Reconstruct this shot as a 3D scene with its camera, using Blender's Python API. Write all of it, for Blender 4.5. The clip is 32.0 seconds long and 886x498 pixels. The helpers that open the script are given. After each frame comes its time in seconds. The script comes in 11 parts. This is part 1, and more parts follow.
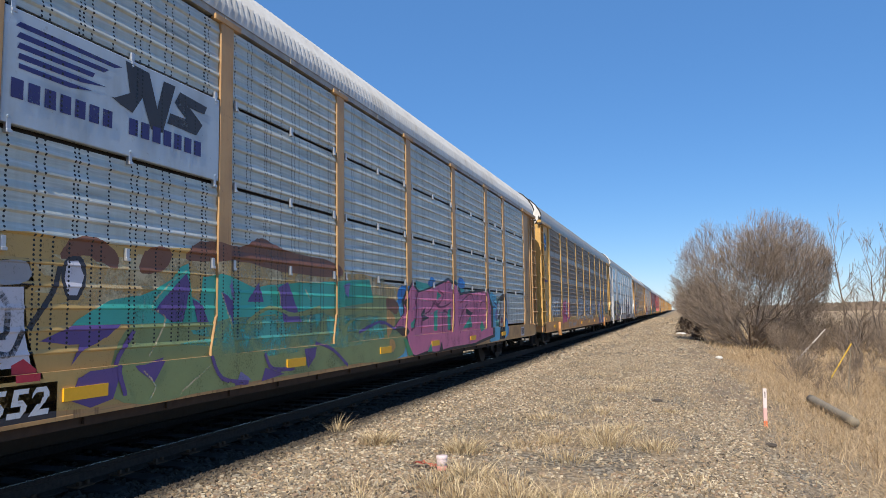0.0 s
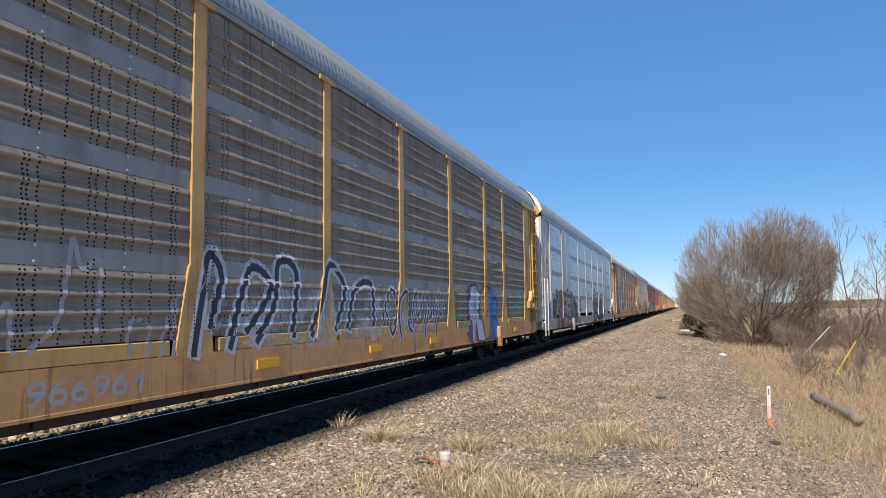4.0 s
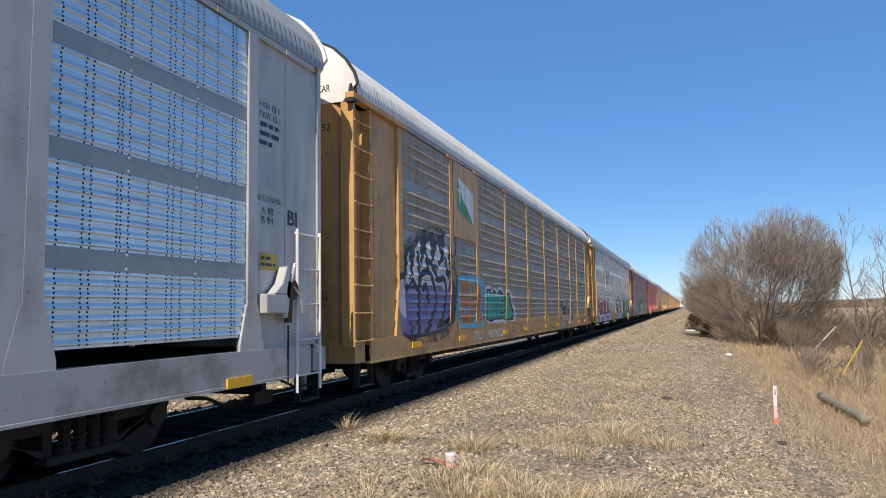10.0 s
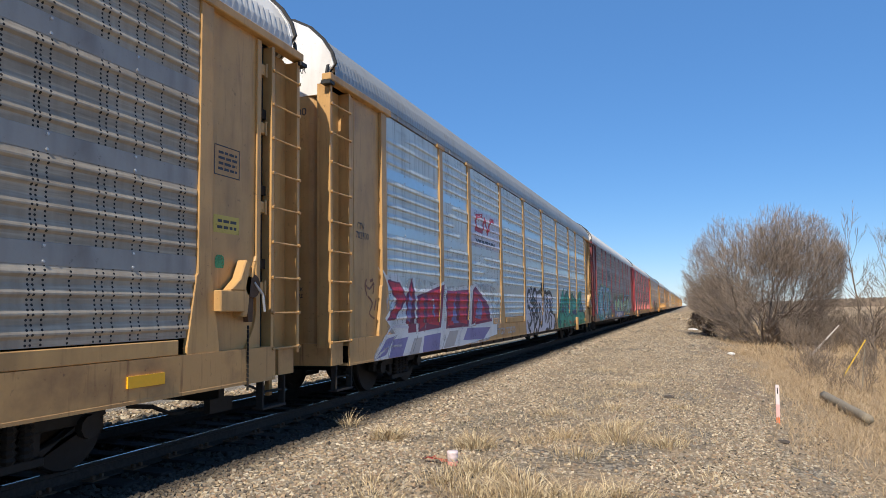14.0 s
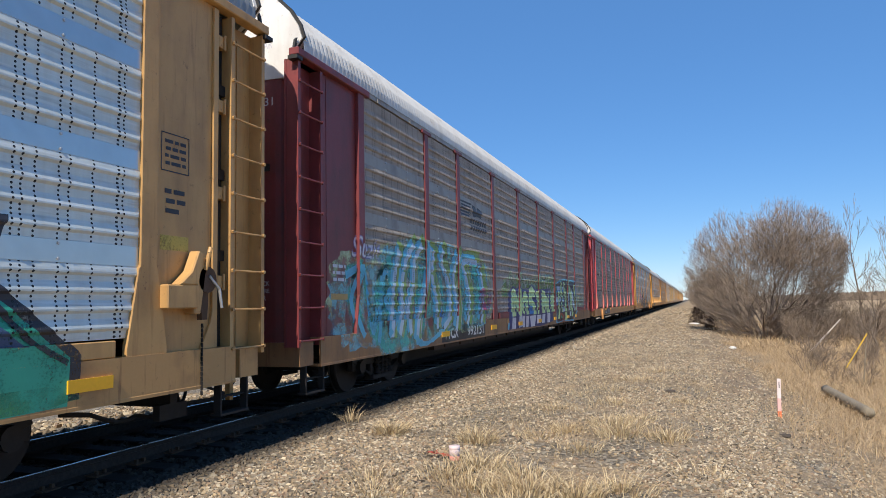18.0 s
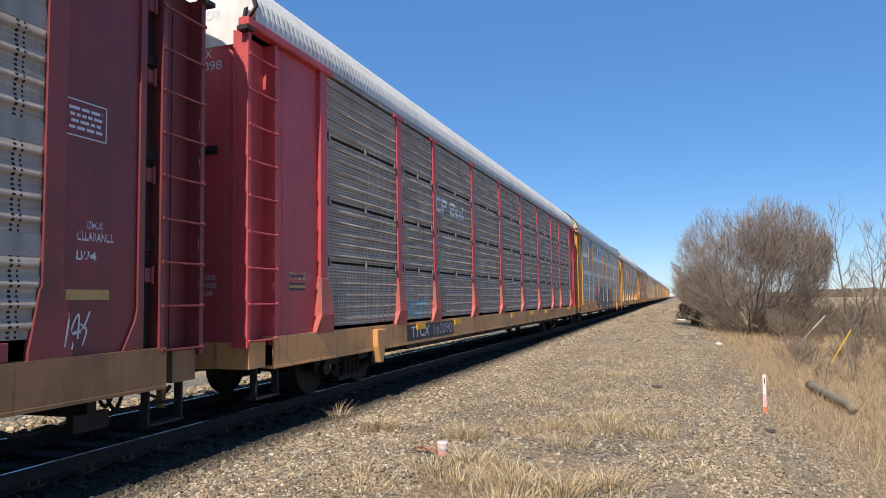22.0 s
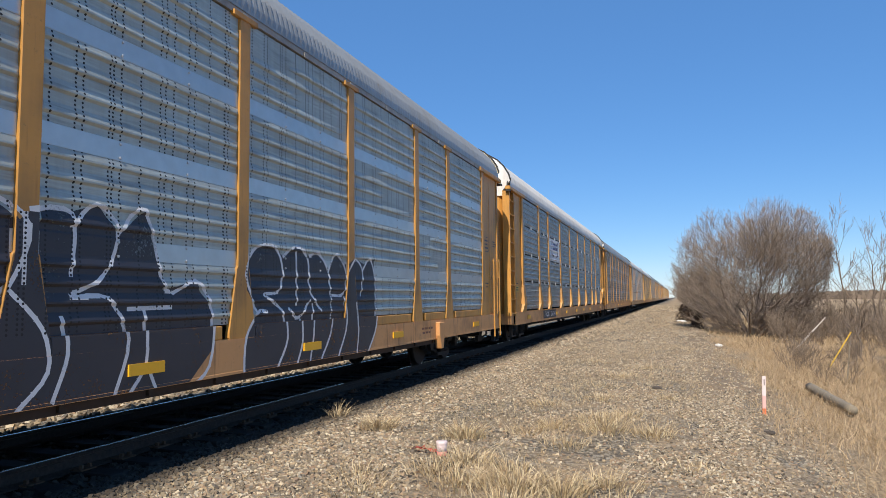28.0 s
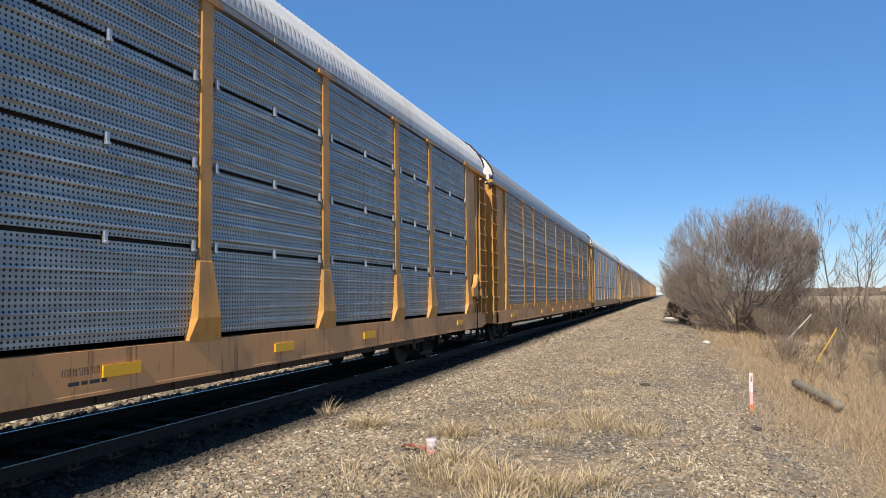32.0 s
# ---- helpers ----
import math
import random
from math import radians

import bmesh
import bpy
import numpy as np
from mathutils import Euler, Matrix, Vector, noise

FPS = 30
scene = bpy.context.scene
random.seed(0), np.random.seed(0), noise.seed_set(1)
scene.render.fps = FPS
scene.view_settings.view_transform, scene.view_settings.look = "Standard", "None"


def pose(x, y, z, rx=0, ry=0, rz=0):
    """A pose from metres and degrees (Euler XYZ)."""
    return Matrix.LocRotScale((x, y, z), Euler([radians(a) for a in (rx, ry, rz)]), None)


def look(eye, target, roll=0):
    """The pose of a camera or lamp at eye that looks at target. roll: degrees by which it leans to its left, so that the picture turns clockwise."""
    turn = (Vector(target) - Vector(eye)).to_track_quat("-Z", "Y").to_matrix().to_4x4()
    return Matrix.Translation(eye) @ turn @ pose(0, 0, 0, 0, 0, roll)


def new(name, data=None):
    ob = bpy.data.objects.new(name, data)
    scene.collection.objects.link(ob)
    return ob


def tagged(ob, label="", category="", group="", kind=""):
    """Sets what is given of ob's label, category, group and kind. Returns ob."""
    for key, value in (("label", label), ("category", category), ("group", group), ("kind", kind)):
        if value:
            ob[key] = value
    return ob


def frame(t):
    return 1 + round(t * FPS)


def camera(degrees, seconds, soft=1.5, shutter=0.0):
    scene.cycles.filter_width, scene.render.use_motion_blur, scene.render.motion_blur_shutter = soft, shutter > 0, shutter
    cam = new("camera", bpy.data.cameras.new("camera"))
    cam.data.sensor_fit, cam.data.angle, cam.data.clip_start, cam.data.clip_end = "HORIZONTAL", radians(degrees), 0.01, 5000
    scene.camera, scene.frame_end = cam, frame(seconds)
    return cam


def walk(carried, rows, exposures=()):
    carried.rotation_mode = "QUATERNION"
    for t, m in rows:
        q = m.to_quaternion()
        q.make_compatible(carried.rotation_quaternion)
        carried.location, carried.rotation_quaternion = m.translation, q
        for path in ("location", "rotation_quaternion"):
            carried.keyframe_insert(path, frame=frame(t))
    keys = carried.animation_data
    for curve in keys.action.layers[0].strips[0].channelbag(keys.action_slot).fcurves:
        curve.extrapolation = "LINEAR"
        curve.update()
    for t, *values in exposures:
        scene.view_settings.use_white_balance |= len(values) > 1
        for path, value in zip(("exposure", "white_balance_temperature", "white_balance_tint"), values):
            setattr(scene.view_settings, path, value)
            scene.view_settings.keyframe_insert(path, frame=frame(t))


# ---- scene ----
# the camera: hand-held, standing beside the line
cam = camera(66.04, 32.0, soft=0.45)
PATH = [
    (0, pose(6.397, 0, 1.456, 95.364, 0.950, 18.948)),
    (0.5, pose(6.397, 0, 1.456, 95.271, 1.026, 18.949)),
    (1, pose(6.397, 0, 1.456, 95.295, 0.912, 19.143)),
    (1.5, pose(6.397, 0, 1.456, 95.343, 0.911, 19.183)),
    (2, pose(6.397, 0, 1.456, 95.276, 0.935, 19.248)),
    (2.5, pose(6.397, 0, 1.456, 95.134, 1.042, 19.392)),
    (3, pose(6.397, 0, 1.456, 95.105, 0.914, 19.315)),
    (3.5, pose(6.397, 0, 1.456, 95.075, 0.837, 19.220)),
    (5.5, pose(6.397, 0, 1.456, 95.153, 0.740, 19.330)),
    (6, pose(6.397, 0, 1.456, 95.096, 0.822, 19.261)),
    (6.5, pose(6.397, 0, 1.456, 95.009, 0.841, 19.203)),
    (7, pose(6.397, 0, 1.456, 94.948, 0.801, 19.259)),
    (7.5, pose(6.397, 0, 1.456, 94.930, 0.717, 19.491)),
    (8, pose(6.397, 0, 1.456, 95.098, 0.835, 19.459)),
    (8.5, pose(6.397, 0, 1.456, 95.283, 0.842, 19.379)),
    (9, pose(6.397, 0, 1.456, 95.218, 0.935, 19.450)),
    (9.5, pose(6.397, 0, 1.456, 95.092, 0.978, 19.637)),
    (10, pose(6.397, 0, 1.456, 95.171, 1.048, 19.639)),
    (10.5, pose(6.397, 0, 1.456, 95.195, 1.073, 19.565)),
    (11, pose(6.397, 0, 1.456, 95.054, 1.010, 19.593)),
    (11.5, pose(6.397, 0, 1.456, 94.889, 0.847, 19.748)),
    (12, pose(6.397, 0, 1.456, 94.757, 0.792, 19.802)),
    (12.5, pose(6.397, 0, 1.456, 94.707, 0.891, 19.828)),
    (13, pose(6.397, 0, 1.456, 94.666, 0.875, 19.708)),
    (13.5, pose(6.397, 0, 1.456, 94.881, 0.924, 19.737)),
    (14, pose(6.397, 0, 1.456, 95.023, 0.917, 19.832)),
    (14.5, pose(6.397, 0, 1.456, 95.210, 1.003, 19.905)),
    (16.5, pose(6.397, 0, 1.456, 95.236, 1.342, 20.365)),
    (17, pose(6.397, 0, 1.456, 95.197, 1.496, 20.390)),
    (17.5, pose(6.397, 0, 1.456, 95.016, 1.170, 20.149)),
    (18, pose(6.397, 0, 1.456, 94.614, 1.101, 19.948)),
    (18.5, pose(6.397, 0, 1.456, 94.142, 1.276, 19.801)),
    (19, pose(6.397, 0, 1.456, 93.973, 1.260, 19.676)),
    (19.5, pose(6.397, 0, 1.456, 94.211, 1.166, 19.406)),
    (20, pose(6.397, 0, 1.456, 94.473, 1.044, 19.097)),
    (20.5, pose(6.397, 0, 1.456, 94.499, 0.976, 18.883)),
    (21, pose(6.397, 0, 1.456, 94.378, 1.085, 18.884)),
    (21.5, pose(6.397, 0, 1.456, 94.311, 1.251, 18.886)),
    (22, pose(6.397, 0, 1.456, 94.260, 0.997, 18.992)),
    (22.5, pose(6.397, 0, 1.456, 94.473, 0.874, 19.295)),
    (23, pose(6.397, 0, 1.456, 94.678, 0.857, 19.524)),
    (23.5, pose(6.397, 0, 1.456, 94.536, 0.856, 19.375)),
    (24, pose(6.397, 0, 1.456, 94.404, 0.899, 19.315)),
    (24.5, pose(6.397, 0, 1.456, 94.289, 1.055, 19.396)),
    (25, pose(6.397, 0, 1.456, 94.279, 1.134, 19.469)),
    (25.5, pose(6.397, 0, 1.456, 94.395, 1.209, 19.542)),
    (27.5, pose(6.397, 0, 1.456, 94.146, 0.641, 18.985)),
    (28, pose(6.397, 0, 1.456, 94.238, 0.661, 19.000)),
    (28.5, pose(6.397, 0, 1.456, 94.564, 0.830, 18.923)),
    (29, pose(6.397, 0, 1.456, 94.667, 0.819, 18.760)),
    (29.5, pose(6.397, 0, 1.456, 94.592, 0.549, 18.612)),
    (30, pose(6.397, 0, 1.456, 94.290, 0.440, 18.455)),
    (30.5, pose(6.397, 0, 1.456, 94.144, 0.516, 18.373)),
    (31, pose(6.397, 0, 1.456, 94.079, 0.702, 18.326)),
    (31.5, pose(6.397, 0, 1.456, 94.044, 0.829, 18.240)),
    (32, pose(6.397, 0, 1.456, 94.050, 0.796, 18.109)),
]
walk(cam, PATH, exposures=[(0, 0.34), (32, 0.34)])

# ---- world and sun ----
SUN_FROM = Vector((0.04, -0.70, 0.715)).normalized()
world = bpy.data.worlds.new("world")
scene.world = world
world.use_nodes = True
wn = world.node_tree
sky = wn.nodes.new("ShaderNodeTexSky")
sky.sky_type = "NISHITA"
sky.sun_disc = False
sky.sun_elevation = math.asin(SUN_FROM.z)
sky.sun_rotation = math.atan2(SUN_FROM.x, SUN_FROM.y)
sky.air_density, sky.dust_density, sky.ozone_density = 0.9, 0.0, 4.5
sky.altitude = 250
wn.nodes["Background"].inputs[1].default_value = 0.11
tone = wn.nodes.new("ShaderNodeHueSaturation")
tone.inputs["Saturation"].default_value = 1.2
wn.links.new(sky.outputs[0], tone.inputs["Color"])
veil = wn.nodes.new("ShaderNodeMixRGB")
veil.inputs[0].default_value = 0.48
veil.inputs[2].default_value = (1.0, 2.42, 5.45, 1)
wn.links.new(tone.outputs[0], veil.inputs[1])
wn.links.new(veil.outputs[0], wn.nodes["Background"].inputs[0])
sun = new("sun", bpy.data.lights.new("sun", "SUN"))
sun.data.energy, sun.data.angle, sun.data.color = 4.5, radians(0.53), (1.0, 0.91, 0.78)
sun.matrix_basis = look((0, 0, 60), Vector((0, 0, 60)) - SUN_FROM)


# ---- materials ----
class Nodes:
    """Short-hand for building one node material."""

    def __init__(self, name):
        self.m = bpy.data.materials.new(name)
        self.m.use_nodes = True
        self.t = self.m.node_tree
        self.b = self.t.nodes["Principled BSDF"]

    def n(self, kind, **props):
        nd = self.t.nodes.new("ShaderNode" + kind)
        for k, v in props.items():
            setattr_plain(nd, k, v)
        return nd

    def l(self, a, b):
        self.t.links.new(a, b)

    def coord(self, which="Object"):
        return self.n("TexCoord").outputs[which]

    def noise(self, co, scale, detail=4.0, rough=0.55):
        nd = self.n("TexNoise")
        self.l(co, nd.inputs["Vector"])
        nd.inputs["Scale"].default_value = scale
        nd.inputs["Detail"].default_value = detail
        nd.inputs["Roughness"].default_value = rough
        return nd.outputs["Fac"]

    def ramp(self, fac, stops):
        nd = self.n("ValToRGB")
        self.l(fac, nd.inputs[0])
        el = nd.color_ramp.elements
        while len(el) < len(stops):
            el.new(0.5)
        for e, (p, c) in zip(el, stops):
            e.position = p
            e.color = (*c, 1) if len(c) == 3 else c
        return nd.outputs[0]

    def mix(self, fac, a, b, mode="MIX"):
        nd = self.n("MixRGB")
        nd.blend_type = mode
        for s, v in ((nd.inputs[0], fac), (nd.inputs[1], a), (nd.inputs[2], b)):
            if isinstance(v, (int, float)):
                s.default_value = v
            elif isinstance(v, tuple):
                s.default_value = (*v, 1)
            else:
                self.l(v, s)
        return nd.outputs[0]

    def math(self, op, a, b=0.0, clamp=False):
        nd = self.n("Math")
        nd.operation = op
        nd.use_clamp = clamp
        for s, v in ((nd.inputs[0], a), (nd.inputs[1], b)):
            if isinstance(v, (int, float)):
                s.default_value = v
            else:
                self.l(v, s)
        return nd.outputs[0]

    def stretch(self, co, sx, sy, sz):
        nd = self.n("Mapping")
        self.l(co, nd.inputs[0])
        nd.inputs["Scale"].default_value = (sx, sy, sz)
        return nd.outputs[0]

    def bump(self, h, strength, dist=0.01):
        nd = self.n("Bump")
        nd.inputs["Strength"].default_value = strength
        nd.inputs["Distance"].default_value = dist
        self.l(h, nd.inputs["Height"])
        self.l(nd.outputs[0], self.b.inputs["Normal"])

    def done(self, color=None, rough=None, metal=0.0):
        for key, v in (("Base Color", color), ("Roughness", rough), ("Metallic", metal)):
            if v is None:
                continue
            if isinstance(v, (int, float)):
                self.b.inputs[key].default_value = v
            elif isinstance(v, tuple):
                self.b.inputs[key].default_value = (*v, 1)
            else:
                self.l(v, self.b.inputs[key])
        return self.m


def setattr_plain(nd, k, v):
    if k == "operation":
        nd.operation = v


def paint(name, col, dirt=(0.09, 0.07, 0.05), amount=0.5, rough=0.5, metal=0.0, streak=True, rusty=0.0):
    """Weathered paint: grime in blotches and streaks that run down."""
    N = Nodes(name)
    co = N.coord()
    blotch = N.noise(co, 1.7, 6)
    run = N.noise(N.stretch(co, 3.2, 3.2, 0.45), 1.3, 3)
    fine = N.noise(co, 38, 3)
    rnd = N.n("ObjectInfo").outputs["Random"]
    g = N.math("MULTIPLY", blotch, run) if streak else blotch
    lo, hi = (0.2, 0.42) if streak else (0.52, 0.75)
    mask = N.ramp(g, [(lo, (0, 0, 0)), (hi, (1, 1, 1))])
    chip = N.ramp(N.noise(co, 11, 6, 0.7), [(0.62, (0, 0, 0)), (0.68, (1, 1, 1))])
    mask = N.math("ADD", N.math("MULTIPLY", mask, amount), N.math("MULTIPLY", chip, 0.45), True)
    base = N.mix(N.math("MULTIPLY", rnd, 0.22), col, tuple(c * 0.72 for c in col))
    base = N.mix(N.math("MULTIPLY", fine, 0.25), base, tuple(c * 0.75 for c in col))
    c = N.mix(mask, base, dirt)
    seep = N.ramp(N.noise(N.stretch(co, 6, 6, 0.55), 2.1, 5, 0.6), [(0.57, (0, 0, 0)), (0.70, (1, 1, 1))])
    c = N.mix(N.math("MULTIPLY", seep, rusty), c, (0.15, 0.055, 0.022))
    N.bump(N.math("ADD", blotch, N.math("MULTIPLY", fine, 0.12)), 0.25, 0.02)
    r = N.math("ADD", N.math("MULTIPLY", fine, 0.2), rough - 0.1)
    return N.done(c, r, metal)


def sheet(name, col, dark, rough, metal, holes, dirt=0.5):
    """Perforated side screen: sheet steel, near-black dots painted for the dark inside of its punched holes, grime
    running down from the bolts.
    """
    N = Nodes(name)
    co = N.coord()
    sep = N.n("SeparateXYZ")
    N.l(co, sep.inputs[0])
    y, z = sep.outputs[1], sep.outputs[2]
    blotch = N.noise(co, 1.3, 6)
    run = N.noise(N.stretch(co, 7, 7, 0.5), 2.0, 5)
    fine = N.noise(co, 55, 3)
    rnd = N.n("ObjectInfo").outputs["Random"]
    g = N.math("ADD", N.math("MULTIPLY", blotch, 0.6), N.math("MULTIPLY", run, 0.5))
    mask = N.ramp(g, [(0.38, (0, 0, 0)), (0.72, (1, 1, 1))])
    base = N.mix(N.math("MULTIPLY", rnd, 0.35), col, tuple(c * 0.7 for c in col))
    c = N.mix(N.math("MULTIPLY", mask, dirt), base, dark)
    c = N.mix(N.math("MULTIPLY", fine, 0.3), c, dark)
    rub = N.ramp(N.noise(N.stretch(co, 1, 0.4, 9), 2.4, 5), [(0.50, (0, 0, 0)), (0.66, (1, 1, 1))])
    c = N.mix(N.math("MULTIPLY", rub, 0.3), c, tuple(min(0.9, v * 1.55) for v in col))
    dip = N.ramp(N.noise(N.stretch(co, 1, 0.5, 6), 1.9, 5), [(0.54, (0, 0, 0)), (0.72, (1, 1, 1))])
    c = N.mix(N.math("MULTIPLY", dip, 0.5), c, tuple(v * 0.6 for v in dark))

    def off(v, period, shift=0.0):
        f = N.math("FRACT", N.math("ADD", N.math("DIVIDE", v, period), shift))
        return N.math("MULTIPLY", N.math("SUBTRACT", f, 0.5), period)

    if holes == "dense":
        dy, dz, r2 = off(y, 0.052), off(z, 0.047), 0.0122 ** 2
    else:
        a, b = off(y, 0.335, 0.13), off(y, 0.505, 0.4)
        e = off(y, 0.83, 0.21)
        ab = N.math("MINIMUM", N.math("ABSOLUTE", a), N.math("ABSOLUTE", b))
        dy = N.math("MINIMUM", ab, N.math("ABSOLUTE", e))
        dz, r2 = off(z, 0.040), 0.0112 ** 2
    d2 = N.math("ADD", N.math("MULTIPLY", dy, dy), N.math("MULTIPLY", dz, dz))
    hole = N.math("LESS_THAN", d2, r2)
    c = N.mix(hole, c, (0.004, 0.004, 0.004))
    big = N.noise(co, 2.6, 2)
    N.bump(N.math("ADD", big, N.math("MULTIPLY", fine, 0.06)), 0.3, 0.03)
    rr = N.math("ADD", N.math("MULTIPLY", mask, 0.25), rough)
    m = N.math("MULTIPLY", N.math("SUBTRACT", 1.0, hole), metal)
    return N.done(c, rr, m)


def plain(name, col, rough=0.6, metal=0.0, vary=0.25, scale=9.0, bump=0.15):
    N = Nodes(name)
    co = N.coord()
    f = N.noise(co, scale, 5)
    rnd = N.n("ObjectInfo").outputs["Random"]
    c = N.mix(f, tuple(c * (1 - vary) for c in col), tuple(min(1, c * (1 + vary)) for c in col))
    c = N.mix(N.math("MULTIPLY", rnd, 0.2), c, tuple(c * 0.7 for c in col))
    if bump:
        N.bump(f, bump, 0.01)
    return N.done(c, rough, metal)


RUST = (0.10, 0.055, 0.03)
M = {}
M["gold"] = paint("golden_paint", (0.60, 0.29, 0.06), (0.17, 0.10, 0.04), 0.6, 0.5, rusty=0.3)
M["yellow"] = paint("yellow_paint", (0.68, 0.41, 0.125), (0.20, 0.115, 0.05), 0.6, 0.5, rusty=0.35)
M["tan"] = paint("faded_tan_paint", (0.55, 0.33, 0.145), (0.20, 0.115, 0.06), 0.55, 0.55, rusty=0.35)
M["sill_tan"] = paint("grimy_tan_paint", (0.53, 0.30, 0.115), (0.17, 0.085, 0.04), 0.8, 0.6, 0.0, False, 0.7)
M["sill_yellow"] = paint("grimy_yellow_paint", (0.69, 0.34, 0.125), (0.18, 0.095, 0.045), 0.62, 0.6, 0.0, False, 0.7)
M["sill_orange"] = paint("grimy_orange_paint", (0.55, 0.31, 0.115), (0.17, 0.085, 0.04), 0.75, 0.6, 0.0, False, 0.6)
M["sill_silver"] = paint("grimy_silver_paint", (0.44, 0.42, 0.40), (0.14, 0.11, 0.09), 0.9, 0.5, 0.05, False)
M["orange"] = paint("orange_paint", (0.57, 0.33, 0.12), (0.18, 0.095, 0.04), 0.5, 0.5, rusty=0.3)
M["maroon"] = paint("maroon_paint", (0.22, 0.04, 0.042), (0.07, 0.03, 0.025), 0.6, 0.5)
M["red"] = paint("red_paint", (0.57, 0.078, 0.087), (0.17, 0.05, 0.04), 0.45, 0.5)
M["worn_red"] = paint("worn_red_paint", (0.50, 0.10, 0.085), (0.20, 0.085, 0.05), 0.7, 0.55, rusty=0.5)
M["silver"] = paint("silver_paint", (0.51, 0.495, 0.475), (0.20, 0.17, 0.15), 0.45, 0.38, 0.1)
M["cream"] = paint("cream_paint", (0.78, 0.66, 0.42), (0.25, 0.18, 0.10), 0.5, 0.5)
M["white"] = paint("white_paint", (0.80, 0.79, 0.76), (0.28, 0.22, 0.16), 0.4, 0.5)
M["black"] = plain("black_steel", (0.018, 0.017, 0.016), 0.6, 0.0, 0.4)
M["dark"] = plain("grimy_steel", (0.017, 0.0135, 0.011), 0.75, 0.0, 0.5, 14, 0.4)
M["brown_sill"] = paint("brown_paint", (0.30, 0.155, 0.065), (0.10, 0.055, 0.03), 0.7, 0.55, rusty=0.6)
M["rust"] = plain("rusty_steel", RUST, 0.85, 0.0, 0.5, 14, 0.4)
M["rust_dark"] = plain("dark_rusty_steel", (0.045, 0.028, 0.018), 0.85, 0.0, 0.5, 11, 0.4)
M["galv"] = plain("galvanised_steel", (0.50, 0.51, 0.53), 0.42, 0.6, 0.2, 20, 0.1)
M["roof_white"] = paint("white_roof_steel", (0.56, 0.56, 0.54), (0.30, 0.26, 0.20), 0.45, 0.45, 0.1)
M["roof_grey"] = paint("galvanised_roof_steel", (0.29, 0.31, 0.32), (0.20, 0.18, 0.15), 0.45, 0.42, 0.35)
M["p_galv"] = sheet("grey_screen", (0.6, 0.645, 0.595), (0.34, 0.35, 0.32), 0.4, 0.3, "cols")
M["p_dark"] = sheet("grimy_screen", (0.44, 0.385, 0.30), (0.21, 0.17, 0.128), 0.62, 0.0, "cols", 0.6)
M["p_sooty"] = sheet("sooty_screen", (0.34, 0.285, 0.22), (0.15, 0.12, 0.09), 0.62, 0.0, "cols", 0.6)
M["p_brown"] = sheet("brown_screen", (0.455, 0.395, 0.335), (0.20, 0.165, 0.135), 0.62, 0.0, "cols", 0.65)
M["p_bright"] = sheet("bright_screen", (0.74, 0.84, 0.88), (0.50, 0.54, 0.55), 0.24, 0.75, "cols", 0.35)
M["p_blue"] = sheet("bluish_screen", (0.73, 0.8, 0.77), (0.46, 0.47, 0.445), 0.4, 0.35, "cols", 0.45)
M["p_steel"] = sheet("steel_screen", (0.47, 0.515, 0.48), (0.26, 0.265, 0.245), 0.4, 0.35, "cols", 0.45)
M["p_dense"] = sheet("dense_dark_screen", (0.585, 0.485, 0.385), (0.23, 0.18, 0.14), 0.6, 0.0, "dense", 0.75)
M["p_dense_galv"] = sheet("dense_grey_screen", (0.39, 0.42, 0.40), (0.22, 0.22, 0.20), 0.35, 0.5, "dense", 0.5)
M["band_grey"] = plain("grey_strip_steel", (0.31, 0.335, 0.34), 0.45, 0.3, 0.2, 6, 0.1)
M["band_light"] = plain("light_strip_steel", (0.52, 0.57, 0.58), 0.35, 0.5, 0.15, 6, 0.1)
M["dull_clip"] = plain("grimy_bracket_steel", (0.20, 0.175, 0.155), 0.6, 0.2, 0.4, 30, 0.2)
M["band_dark"] = paint("dull_strip_steel", (0.36, 0.345, 0.315), (0.15, 0.125, 0.11), 0.6, 0.5)
M["band_pale"] = plain("pale_strip_steel", (0.58, 0.63, 0.64), 0.28, 0.7, 0.1, 6, 0.1)
M["reflex"] = plain("reflective_tape", (0.92, 0.47, 0.02), 0.35, 0, 0.1, 30, 0.0)
M["ink"] = plain("black_lettering", (0.012, 0.012, 0.014), 0.6, 0, 0.1, 30, 0)
M["chalk"] = plain("white_lettering", (0.72, 0.72, 0.70), 0.6, 0, 0.2, 12, 0)


def part(name, bm, mat, parent, label=""):
    me = bm if isinstance(bm, bpy.types.Mesh) else mesh_of(name, bm, mat)
    ob = new(name, me)
    ob.parent = parent
    if label:
        tagged(ob, label)
    return ob


def mesh_of(name, bm, mat, smooth=False):
    me = bpy.data.meshes.new(name)
    bm.to_mesh(me)
    bm.free()
    me.materials.append(M[mat] if isinstance(mat, str) else mat)
    if smooth:
        me.polygons.foreach_set("use_smooth", [True] * len(me.polygons))
    return me


def at(ob, x=0, y=0, z=0, rz=0, rx=0, ry=0):
    ob.matrix_basis = pose(x, y, z, rx, ry, rz)
    return ob


